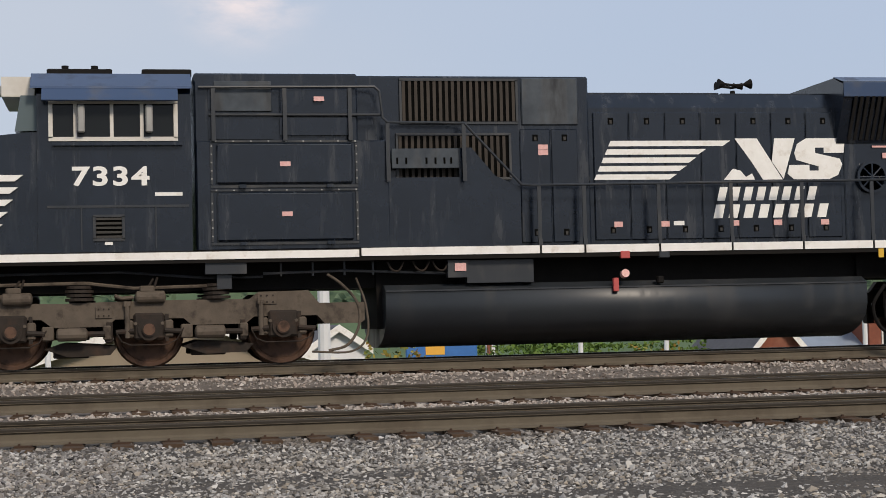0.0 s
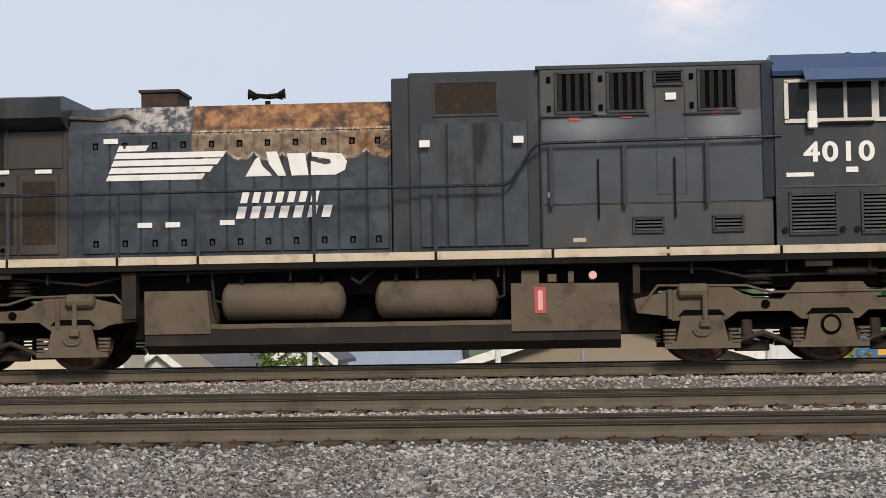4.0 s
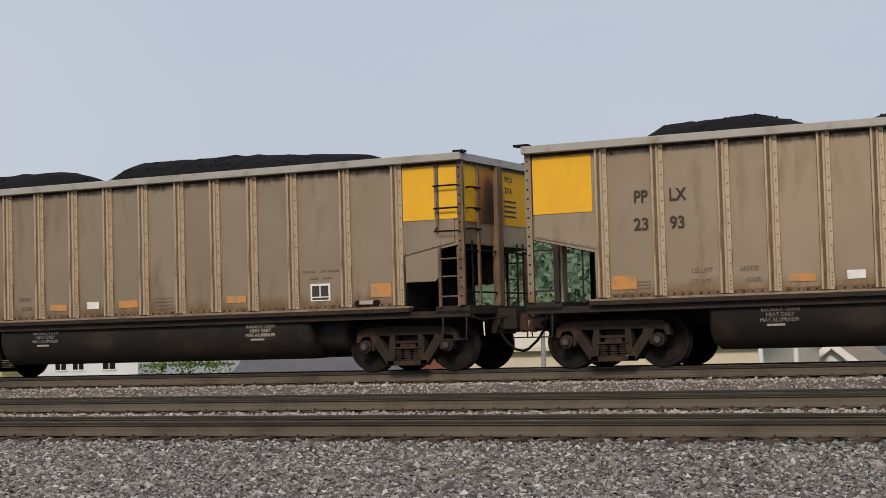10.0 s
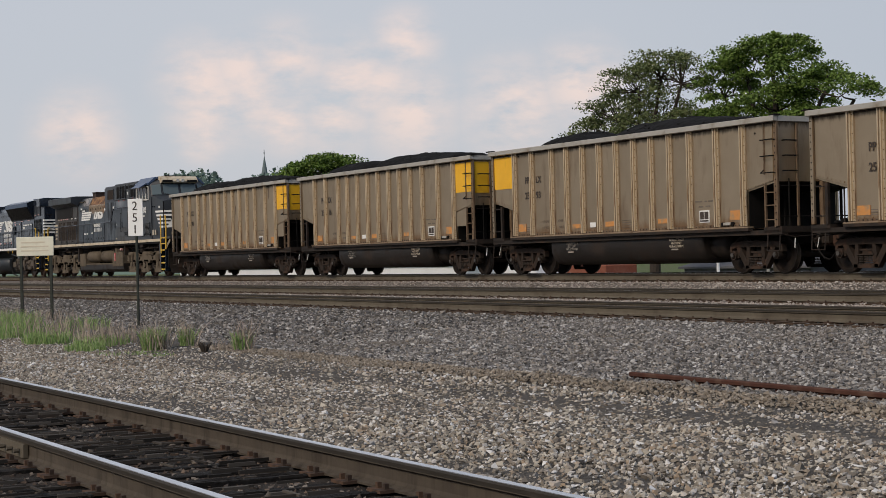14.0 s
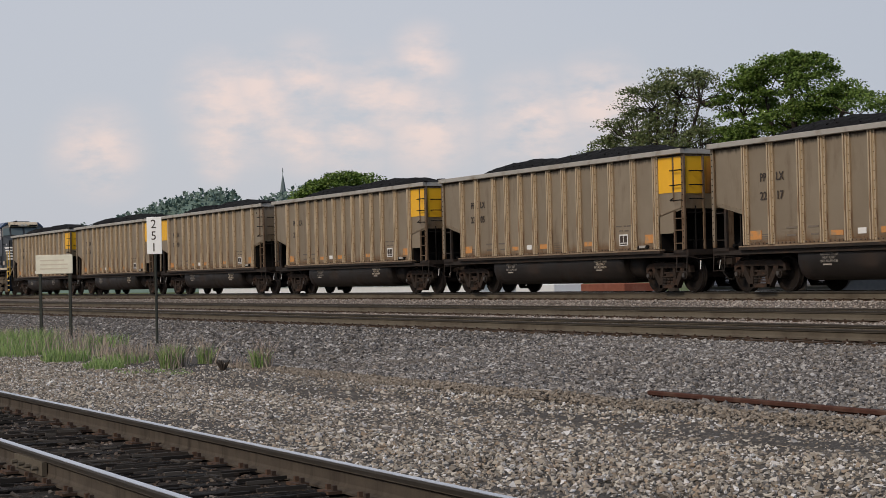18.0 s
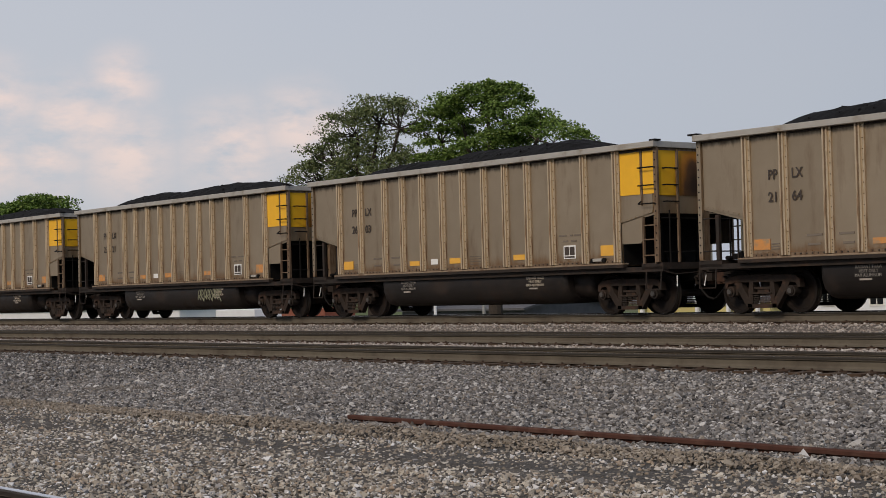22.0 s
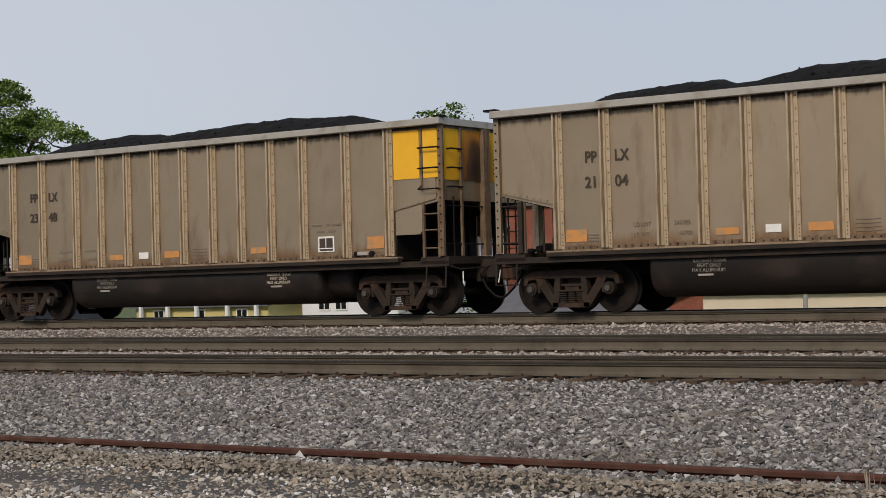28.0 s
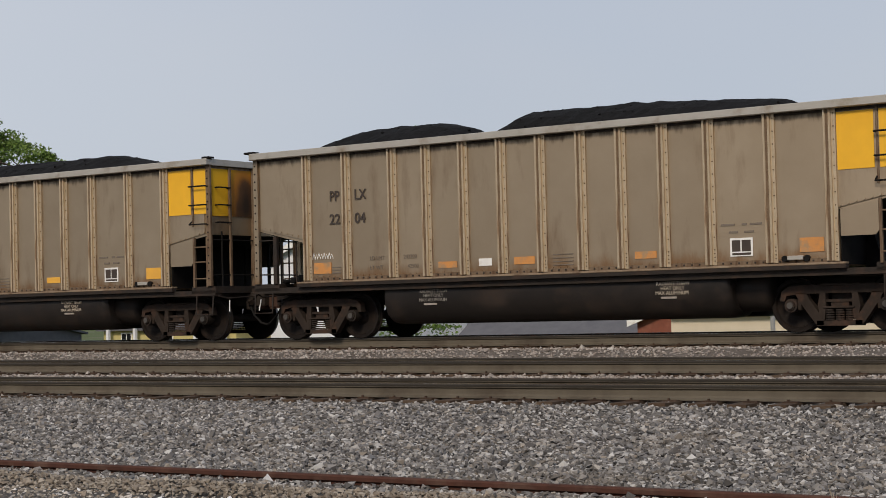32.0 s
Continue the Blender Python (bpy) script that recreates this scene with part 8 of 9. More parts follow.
    part("valve_box", chain_of_boxes(B(), [(2.4, 2.7, -1.35, -1.1, 1.4, 1.62), (2.85, 3.0, -1.35, -1.1, 1.42, 1.55), (3.2, 3.3, -1.35, -1.1, 1.4, 1.6)]), "dusty_steel", tank)
    part("pipework", pipe(B(), [(-4.6, -1.35, 1.66), (-1.0, -1.35, 1.72), (4.2, -1.35, 1.74)], 0.028), "truck", c)
    part("pipework", pipe(B(), [(-3.0, -1.3, 1.7), (-2.95, -1.3, 1.2), (-2.8, -1.3, 1.15)], 0.025), "truck", c)
    part("pipework", pipe(B(), [(-0.55, -1.3, 1.55), (-0.4, -1.3, 1.45), (-0.1, -1.3, 1.72)], 0.03), "truck", c)
    part("pipework", pipe(B(), [(1.95, -1.3, 1.15), (2.1, -1.3, 1.2), (2.1, -1.3, 1.7)], 0.025), "truck", c)
    part("pipework", pipe(B(), [(-9.5, -1.3, 1.62), (-7.2, -1.3, 1.55), (-6.8, -1.3, 1.68), (-5.2, -1.3, 1.5), (-4.6, -1.3, 1.62)], 0.025), "truck", c)
    part("pipework", pipe(B(), [(4.3, -1.3, 1.62), (5.6, -1.3, 1.6), (6.2, -1.3, 1.45), (8.9, -1.3, 1.52), (10.4, -1.3, 1.5)], 0.025), "truck", c)
    for x in (-10.1, -8.8, -7.4, -5.9, -3.4, -1.6, 0.6, 2.0, 4.4, 5.3, 6.9, 8.3, 9.7):
        part("pipe_hanger", rod(B(), (x, -1.35, 1.76), (x, -1.35, 1.52), 0.025), "truck", c)
    for b in [(7.2, 7.65, -1.5, -1.2, 1.6, 1.95), (-6.9, -6.5, -1.5, -1.2, 1.62, 1.95), (-4.55, -4.3, -1.45, -1.2, 0.9, 1.7), (4.3, 4.42, -1.45, -1.2, 1.2, 1.7)]:
        part("bracket", box(B(), *b), "truck", c)
    for x in (-7.62, 7.62):
        loco_truck(c, x, 2.16, "b")
    # rails and steps
    handrail(c, [(6.85, -1.5, 3.82), (2.76, -1.5, 3.79), (2.62, -1.5, 3.70), (2.25, -1.5, 3.14), (2.12, -1.5, 3.09), (-4.0, -1.5, 3.08), (-10.5, -1.5, 3.06)], 0.028, "black_paint", "long black handrail")
    handrail(c, [(6.8, 1.5, 3.6), (-10.2, 1.5, 3.06)], 0.028, "black_paint")
    stanchions(c, (-9.2, -7.9, -6.55, -4.6, -3.18, -1.15, 0.95), -1.5, 1.95, 3.07, "old_paint")
    stanchions(c, (2.95, 4.2, 5.6), -1.5, 2.9, 3.78, "old_paint")
    steps(c, -11.50, -10.80, -1.54, (0.47, 0.80, 1.18, 1.52, 1.96), "rail_yellow", "rear steps with yellow edges")
    steps(c, 10.78, 11.42, -1.54, (0.38, 0.71, 1.04, 1.37, 1.70, 2.00), "rail_yellow", "front steps with yellow edges")
    handrail(c, [(-10.38, -1.52, 3.08), (-10.68, -1.53, 3.07), (-10.75, -1.53, 3.0), (-10.78, -1.54, 1.0)], 0.034, "rail_yellow", "yellow grab rail")
    handrail(c, [(-11.64, -1.53, 2.98), (-11.60, -1.53, 2.2), (-11.52, -1.54, 1.35)], 0.034, "rail_yellow", "yellow grab rail")
    handrail(c, [(10.76, -1.54, 3.16), (10.78, -1.54, 1.2)], 0.034, "rail_yellow", "yellow grab rail")
    handrail(c, [(11.46, -1.53, 3.16), (11.56, -1.53, 2.6), (11.52, -1.54, 1.4)], 0.034, "rail_yellow", "yellow grab rail")
    for b in [(-11.98, -10.7, -1.5, 1.5, 1.82, 1.98), (10.9, 12.0, -1.5, 1.5, 1.95, 2.05)]:
        part("end_platform", box(B(), *b), "dusty_dark", c)
    for x in (-11.83, 11.9):
        for q in (-1, 1):
            part("end_rail", pipe(B(), [(x, q * 1.2, 1.95), (x, q * 1.2, 3.0), (x, q * 0.6, 3.1), (x, q * 0.6, 1.95)], 0.03), "black", c)
    bm = B()
    for q in (-1, 1):
        for y0, y1, d0, d1 in ((0.0, 0.7, 0.30, 0.18), (0.7, 1.45, 0.18, 0.0)):
            rows_of = [[bm.verts.new((x + d + bow, q * y, z)) for z, bow in ((0.17, 0.42), (0.28, 0.28), (0.45, 0.14), (0.7, 0.04), (0.95, 0.0), (1.22, 0.05))] for y, d, x in ((y0, d0, 11.70), (y1, d1, 11.70))]
            for k in range(5):
                bm.faces.new((rows_of[0][k], rows_of[0][k + 1], rows_of[1][k + 1], rows_of[1][k]))
    bmesh.ops.solidify(bm, geom=bm.faces[:], thickness=0.03)
    plow = part("snow_plow", bm, "truck", c, "grimy dark brown curved snow plow")
    part("plow_bracket", chain_of_boxes(B(), [(11.6, 11.76, y - 0.06, y + 0.06, 0.5, 1.3) for y in (-1.2, -0.4, 0.4, 1.2)]), "black", plow)
    for b in [(11.55, 11.68, -1.45, 1.45, 0.5, 1.45), (-11.88, -11.68, -1.45, 1.45, 0.55, 1.35)]:
        part("pilot", box(B(), *b), "black", c)
    coupler_gear(c, -1, 11.93)
    coupler_gear(c, 1, 12.1, True)
    for n, y in enumerate((-1.25, -1.05, -0.8, 0.8, 1.1)):
        pts = [(11.62, y, 1.88), (11.80, y - 0.04, 1.70 - 0.06 * n % 0.2), (11.88, y + 0.05, 1.42), (11.80, y + 0.10, 1.26), (11.70, y + 0.12, 1.34)]
        part("air_hose", pipe(B(), bend(pts), 0.03, 8), "black", c)
    part("cable_loop", pipe(B(), bend([(11.5, -1.5, 1.55), (11.75, -1.48, 1.78), (11.88, -1.45, 1.88), (11.90, -1.45, 1.82), (11.75, -1.48, 1.66), (11.55, -1.5, 1.50)]), 0.02, 8), "cream", c, "pale cable loop")
    for y in (-1.15, 1.15):
        lamp = part("ditch_light", rod(B(), (11.62, y, 2.22), (11.82, y, 2.22), 0.13, 16), "dusty_steel", c, "round ditch light on the platform")
        part("lens", rod(B(), (11.82, y, 2.22), (11.835, y, 2.22), 0.10, 16), "frame", lamp)
    part("platform_gate", box(B(), 11.86, 11.92, -1.25, -0.9, 2.05, 3.05, 0.03), "black", c, "dark end gate post")
    tags(c, ((-11.33, 1.76), (11.0, 1.86)), -1.33, "bright_orange", 0.25, 0.1)
    MOVING.append((c, U))
    return c


for loco in (locomotive_one(), locomotive_two()):
    for w in loco.children:
        if w.name.startswith("wheelset"):
            SPINNING.append((w, 0.57))

# ---- yard signs and grass ----


def milepost():
    t = thing("milepost_sign", -41.35, 13.60, -0.97, "white upright milepost board reading 251 on a thin dark post", "sign", turn=-40)
    part("post", rod(B(), (0, 0, -0.3), (0, 0, 2.4), 0.035, 10), "dark_post", t, "thin dark post")
    board = part("board", box(B(), 0.04, 0.06, -0.20, 0.20, 2.33, 3.27, 0.008), "sign_white", t, "white board")
    for i, n in enumerate("251"):
        o = lettering(n, 0.064, -0.09, 2.99 - 0.295 * i, 0.31, "ink", board, 1.0, facing=90)
    return t


milepost()


def notice():
    t = thing("notice_sign", -48.49, 12.93, -0.97, "faded cream notice board on two dark posts in the grass", "sign", turn=-34)
    for y in (-0.44, 0.44):
        part("post", box(B(), -0.04, 0.04, y - 0.035, y + 0.035, -0.3, 2.2), "dark_post", t, "dark green steel post")
    board = part("board", box(B(), 0.05, 0.07, -0.55, 0.55, 1.93, 2.48, 0.01), "cream_sign", t, "faded cream board")
    for z in (2.08, 2.2, 2.32):
        part("word_bar", box(B(), 0.071, 0.074, -0.42, 0.40 - 0.1 * (z > 2.3), z - 0.018, z + 0.018), "cream_wall", board)
    return t


notice()


def leaves(name, centres, sizes, mat, label, seed, category, flat=0.0, stretch=(1, 1, 1), parent=None, kind="stuff"):
    """Small leaf blades, one quad each, at the centres given."""
    rng = np.random.default_rng(seed)
    n = len(centres)
    a, b = rng.normal(size=(n, 3)), rng.normal(size=(n, 3))
    a[:, 2] *= 1 - flat
    b[:, 2] *= 1 - flat
    a /= np.linalg.norm(a, axis=1)[:, None]
    b -= a * (a * b).sum(1)[:, None]
    b /= np.linalg.norm(b, axis=1)[:, None]
    a, b = a * sizes[:, None] * 0.5, b * sizes[:, None] * 0.33
    v = np.stack([centres - a, centres + b, centres + a, centres - b], 1)
    me = bpy.data.meshes.new(name)
    me.vertices.add(4 * n)
    me.vertices.foreach_set("co", (v * K).astype(np.float32).ravel())
    me.loops.add(4 * n)
    me.loops.foreach_set("vertex_index", np.arange(4 * n, dtype=np.int32))
    me.polygons.add(n)
    me.polygons.foreach_set("loop_start", np.arange(0, 4 * n, 4, dtype=np.int32))
    me.update(calc_edges=True)
    me.materials.append(M[mat])
    o = new(name, me)
    o.parent = parent
    return tagged(o, label, category, kind=kind)


def blades(name, spots, mat, label, seed):
    """Grass: narrow bent blades round each spot (x, y, spread, height, count)."""
    rng = np.random.default_rng(seed)
    verts, faces = [], []
    for x, y, spread, height, count in spots:
        for _ in range(count):
            r, a = spread * math.sqrt(rng.random()), rng.uniform(0, 6.283)
            px, py = x + r * math.cos(a), y + r * math.sin(a) * 0.7
            h = height * rng.uniform(0.5, 1.1)
            lean = rng.normal(0, 0.28, 2) * h
            w = rng.uniform(0.004, 0.010)
            t = rng.uniform(0, 3.14)
            dx, dy = w * math.cos(t), w * math.sin(t)
            z = float(ground_height(py)) - 0.02
            i = len(verts)
            verts += [(px - dx, py - dy, z), (px + dx, py + dy, z), (px + lean[0] * 0.4 + dx, py + lean[1] * 0.4 + dy, z + h * 0.6), (px + lean[0] * 0.4 - dx, py + lean[1] * 0.4 - dy, z + h * 0.6), (px + lean[0], py + lean[1], z + h)]
            faces += [(i, i + 1, i + 2, i + 3), (i + 3, i + 2, i + 4)]
    me = bpy.data.meshes.new(name)
    me.from_pydata([tuple(c * K for c in v) for v in verts], [], faces)
    me.materials.append(M[mat])
    return tagged(new(name, me), label, "grass", kind="stuff")


rr = random.Random(21)
green = [(-30.5, 10.3, 0.26, 0.46, 420), (-30.7, 11.05, 0.20, 0.38, 190), (-28.2, 11.15, 0.18, 0.37, 200), (-32.0, 9.45, 0.55, 0.19, 520), (-33.4, 10.2, 0.8, 0.25, 520), (-35.7, 9.7, 0.7, 0.30, 560), (-36.9, 10.2, 0.8, 0.25, 320), (-39.7, 9.6, 1.1, 0.37, 560), (-41.5, 10.2, 1.2, 0.59, 420), (-44, 10.8, 1.5, 0.52, 480)]
green += [(rr.uniform(-60, -40), rr.uniform(9.0, 12.6), 0.6, rr.uniform(0.2, 0.45), 130) for _ in range(22)]
green += [(rr.uniform(-31, -27), rr.uniform(9.2, 10.2), 0.3, 0.08, 40) for _ in range(7)]
blades("grass", green, "grass", "tufts of fresh green grass at the sign posts", 31)
blades("dry_grass", [(-30.5, 10.35, 0.36, 0.59, 120), (-30.7, 11.1, 0.28, 0.58, 60), (-28.2, 11.2, 0.30, 0.61, 75), (-28.6, 10.9, 0.16, 0.26, 22), (-33.5, 10.6, 1.2, 0.46, 190), (-36.2, 10.4, 1.4, 0.49, 190), (-40, 10.6, 1.8, 0.53, 200), (-44, 11.4, 2.2, 0.53, 200), (-50, 12.0, 3.0, 0.53, 240), (-4.6, 11.75, 0.10, 0.25, 7)], "dry_grass", "dry straw-coloured grass stalks", 32)
bm = B()
for k in range(9):
    a = k * 0.7
    rod(bm, (-28.55, 10.6, -0.97), (-28.55 + 0.12 * math.cos(a), 10.6 + 0.12 * math.sin(a), -0.97 + 0.16 + 0.02 * (k % 3)), 0.035, 5, 0.01)
weed = thing("withered_weed", 0, 0, 0, "small withered dark brown weed in the gravel", "weed")
part("stalk", bm, "bark", weed)

# ---- trees ----


def tree(x, y, base, crown_z, clumps, per, leaf, mat, label, seed, lobes, trunk=0.35, airy=0.0, spread=0.75):
    """A tree with a tapered trunk, limbs and flat sprays of leaves; lobes: ellipsoids (dx, dy, dz, rx, ry, rz) round the crown's middle."""
    rng = np.random.default_rng(seed)
    t = thing("tree", x, y, base, label, "tree")
    bm = B()
    fork = (crown_z - base) * 0.55
    rod(bm, (0, 0, -0.3), (0.15, 0, fork), trunk, 10, trunk * 0.7)
    total = sum(l[3] * l[4] * l[5] for l in lobes)
    pts = []
    for l in lobes:
        heart = np.array(l[:3]) + (0, 0, crown_z - base)
        knee = np.array((0.15, 0, fork)) * 0.5 + (heart - (0, 0, 0.6 * l[5])) * 0.5 + rng.normal(0, 0.25, 3)
        rod(bm, (0.15, 0, fork * 0.92), knee, trunk * 0.50, 7, trunk * 0.34)
        rod(bm, knee, heart - (0, 0, 0.45 * l[5]), trunk * 0.34, 6, trunk * 0.2)
        for _ in range(max(4, int(clumps * l[3] * l[4] * l[5] / total))):
            d = rng.normal(size=3)
            d[2] = abs(d[2]) if rng.random() < 0.72 else d[2]
            d /= np.linalg.norm(d)
            r = rng.uniform(0.45, 1.0) ** 0.6
            c = heart + d * r * np.array(l[3:])
            if rng.random() < 0.30 + airy:
                mid = heart - (0, 0, 0.4 * l[5]) + (c - heart) * 0.5 + rng.normal(0, 0.15, 3)
                rod(bm, heart - (0, 0, 0.45 * l[5]), mid, trunk * 0.14, 5, trunk * 0.08)
                rod(bm, mid, c, trunk * 0.08, 4, trunk * 0.03)
            n = int(per * rng.uniform(0.35, 1.6))
            s = spread * rng.uniform(0.6, 1.25)
            q = np.clip(rng.normal(0, 1, (n, 3)), -1.6, 1.6) * (s * 0.62, s * 0.62, s * 0.20)
            q[:, 2] -= 0.22 * (q[:, 0] ** 2 + q[:, 1] ** 2) / s
            pts.append(c + q)
    part("trunk", bm, "bark", t)
    pts = np.concatenate(pts)
    leaves("crown", pts, rng.uniform(0.6, 1.3, len(pts)) * leaf, mat, "", seed + 1, "", flat=0.45, parent=t, kind="stuff")
    return t


tree(-89.6, 64, -3.4, 8.9, 330, 105, 0.17, "leaf_thin", "tall olive-green tree with a thin airy crown", 41, [(-8.0, 0, -2.9, 2.2, 2.4, 1.2), (-6.8, 0, -1.6, 2.2, 2.4, 1.4), (-5.4, 0, -0.3, 2.2, 2.4, 1.5), (-3.4, 0, 1.2, 2.2, 2.6, 1.5), (-1.2, 0, 2.8, 2.0, 2.6, 1.4), (1.2, 0, 3.5, 2.0, 2.4, 1.5), (3.4, 0, 3.0, 1.8, 2.4, 1.6), (-2.6, 0, -1.4, 2.6, 2.6, 1.5), (0.8, 0, 0.2, 2.8, 3.0, 1.7), (3.6, 0, -0.6, 2.4, 2.6, 1.5)], trunk=0.42, airy=0.35, spread=0.70)
tree(-79.6, 66, -3.4, 9.2, 230, 240, 0.19, "leaf_bright", "tall leafy green tree with a broad full crown", 42, [(-4.9, 0, 1.7, 2.0, 2.4, 1.5), (-2.6, 0, 2.6, 2.0, 2.6, 1.4), (-0.2, 0, 3.2, 2.1, 2.6, 1.5), (2.2, 0, 1.9, 1.9, 2.4, 1.4), (4.3, 0, 0.9, 1.8, 2.2, 1.2), (6.8, 0, 0.2, 1.2, 1.8, 1.0), (-3.8, 0, -0.6, 2.2, 2.6, 1.3), (0.2, 0, 0.3, 2.4, 2.8, 1.4), (3.2, 0, -1.2, 2.4, 2.6, 1.2), (6.0, 0, -1.6, 1.5, 2.0, 0.9), (0.6, 0, -2.2, 3.0, 2.8, 1.3)], trunk=0.5)
tree(-56.2, 80, -3.4, 8.7, 90, 90, 0.22, "leaf", "green tree rising behind the town roofs", 43, [(0, 0, 0, 2.3, 2.3, 2.4), (0.6, 0, -2, 2.8, 2.5, 2)])
tree(-222.5, 100, -3.4, 11.0, 260, 130, 0.42, "leaf_bright", "broad green tree behind the far cars", 44, [(-1, 0, 1.2, 6, 6, 3.0), (5, 0, 2.6, 5, 5, 2.4), (-8, 0, -0.6, 5, 5, 2.6), (10, 0, -0.6, 4, 4, 2.5), (2, 0, -2, 8, 5, 2.4)], trunk=0.6, spread=1.3)
tree(-246, 108, -3.4, 11.6, 110, 60, 0.6, "leaf_far", "green tree beside the church, haze mixed into its leaf colour", 45, [(0, 0, 0, 6, 5, 3.2), (-6, 0, -1, 5, 4, 2.5)], trunk=0.6, spread=1.3)


def shrub(x, y, base, rx, rz, mat, label, seed, n=2400, leaf=0.17):
    rng = np.random.default_rng(seed)
    t = thing("bush", x, y, base, label, "bush")
    bm = B()
    for k in range(7):
        a = 6.283 * k / 7
        rod(bm, (0, 0, -0.2), (rx * 0.6 * math.cos(a), rx * 0.5 * math.sin(a), rz * 1.1), 0.05, 5, 0.02)
    part("stem", bm, "bark", t)
    d = rng.normal(size=(n, 3))
    d /= np.linalg.norm(d, axis=1)[:, None]
    p = d * (rng.uniform(0.2, 1, n) ** 0.4)[:, None] * (rx, rx * 0.8, rz)
    p += 0.25 * np.sin(p * 4)
    p[:, 2] += rz
    leaves("crown", p, rng.uniform(0.6, 1.3, n) * leaf, mat, "", seed + 1, "", parent=t)
    return t


shrub(-48.0, 68, -3.4, 2.4, 2.3, "leaf", "dark green bush between the houses", 51)
shrub(-12.6, 75, -3.4, 1.6, 2.5, "leaf", "dark green bush between the roofs", 52)
shrub(-10.2, 62, -3.3, 1.5, 2.0, "leaf", "green bush beside a white wall", 53)
shrub(8.6, 54, -3.2, 1.3, 1.75, "leaf_gold", "gold and orange autumn bush beside the street", 54, 1300, 0.2)
shrub(10.0, 56, -3.2, 1.0, 1.5, "leaf_gold", "yellow-green bush beside the street", 55, 900, 0.2)
for k, (x, y, r, h, m) in enumerate(((13.6, 58, 1.8, 1.75, "leaf"), (16.0, 60, 2.0, 1.8, "leaf"), (18.5, 57, 1.6, 1.65, "leaf_gold"), (20.3, 60, 1.9, 1.85, "leaf"), (15.0, 66, 2.6, 2.1, "leaf"), (19.0, 68, 2.8, 2.1, "leaf"))):
    shrub(x, y, -3.35, r, h, m, "leafy green bush along the street" if m == "leaf" else "yellow-green bush along the street", 60 + k, 1800, 0.2)


def wooded_hill(name, x0, x1, y, depth, tops, mat, label, seed, count, leaf, crown, blades_each, soil):
    """A long wooded hill: a ridge of earth under many tree crowns."""
    rng = np.random.default_rng(seed)
    xs = np.linspace(x0, x1, 40)
    ridge = np.interp(xs, [p[0] for p in tops], [p[1] for p in tops])
    verts, faces = [], []
    for x, z in zip(xs, ridge):
        for k, (dy, f) in enumerate(((-depth, 0.0), (-depth * 0.5, 0.60), (0, 0.96), (depth, 0.0))):
            verts.append((x * K, (y + dy) * K, (-3.5 + f * (z + 3.5)) * K))
    for i in range(len(xs) - 1):
        for k in range(3):
            a = 4 * i + k
            faces.append((a, a + 4, a + 5, a + 1))
    me = bpy.data.meshes.new(name)
    me.from_pydata(verts, [], faces)
    me.materials.append(M[soil])
    hill = tagged(new(name, me), label, "hill", kind="structure")
    n = count
    x = rng.uniform(x0, x1, n)
    v = rng.uniform(-0.75, 0.1, n)
    z = np.interp(x, [p[0] for p in tops], [p[1] for p in tops])
    f = np.where(v < -0.5, (v + 1) / 0.5 * 0.60, 0.60 + (np.minimum(v, 0) + 0.5) / 0.5 * 0.36)
    c = np.stack([x, y + v * depth, -3.5 + f * (z + 3.5)], 1)
    pts, size = [], []
    for q in c:
        m = blades_each
        r = crown * rng.uniform(0.7, 1.35)
        d = rng.normal(size=(m, 3))
        d /= np.linalg.norm(d, axis=1)[:, None]
        pts.append(q + d * r * (1, 1, 0.9) * rng.uniform(0.6, 1.0, (m, 1)))
        size.append(rng.uniform(0.7, 1.5, m) * leaf)
    leaves("woods", np.concatenate(pts), np.concatenate(size), mat, "dense woods on the hillside", seed + 1, "woods")


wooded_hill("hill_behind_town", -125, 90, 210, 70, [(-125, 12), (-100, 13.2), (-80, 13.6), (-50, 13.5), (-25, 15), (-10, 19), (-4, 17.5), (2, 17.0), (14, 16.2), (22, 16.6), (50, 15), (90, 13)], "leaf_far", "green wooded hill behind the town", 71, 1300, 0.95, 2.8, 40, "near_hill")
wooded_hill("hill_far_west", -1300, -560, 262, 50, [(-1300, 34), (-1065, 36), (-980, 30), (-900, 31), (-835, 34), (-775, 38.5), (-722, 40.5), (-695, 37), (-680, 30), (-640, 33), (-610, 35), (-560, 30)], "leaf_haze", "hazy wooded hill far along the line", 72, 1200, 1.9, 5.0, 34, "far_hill")

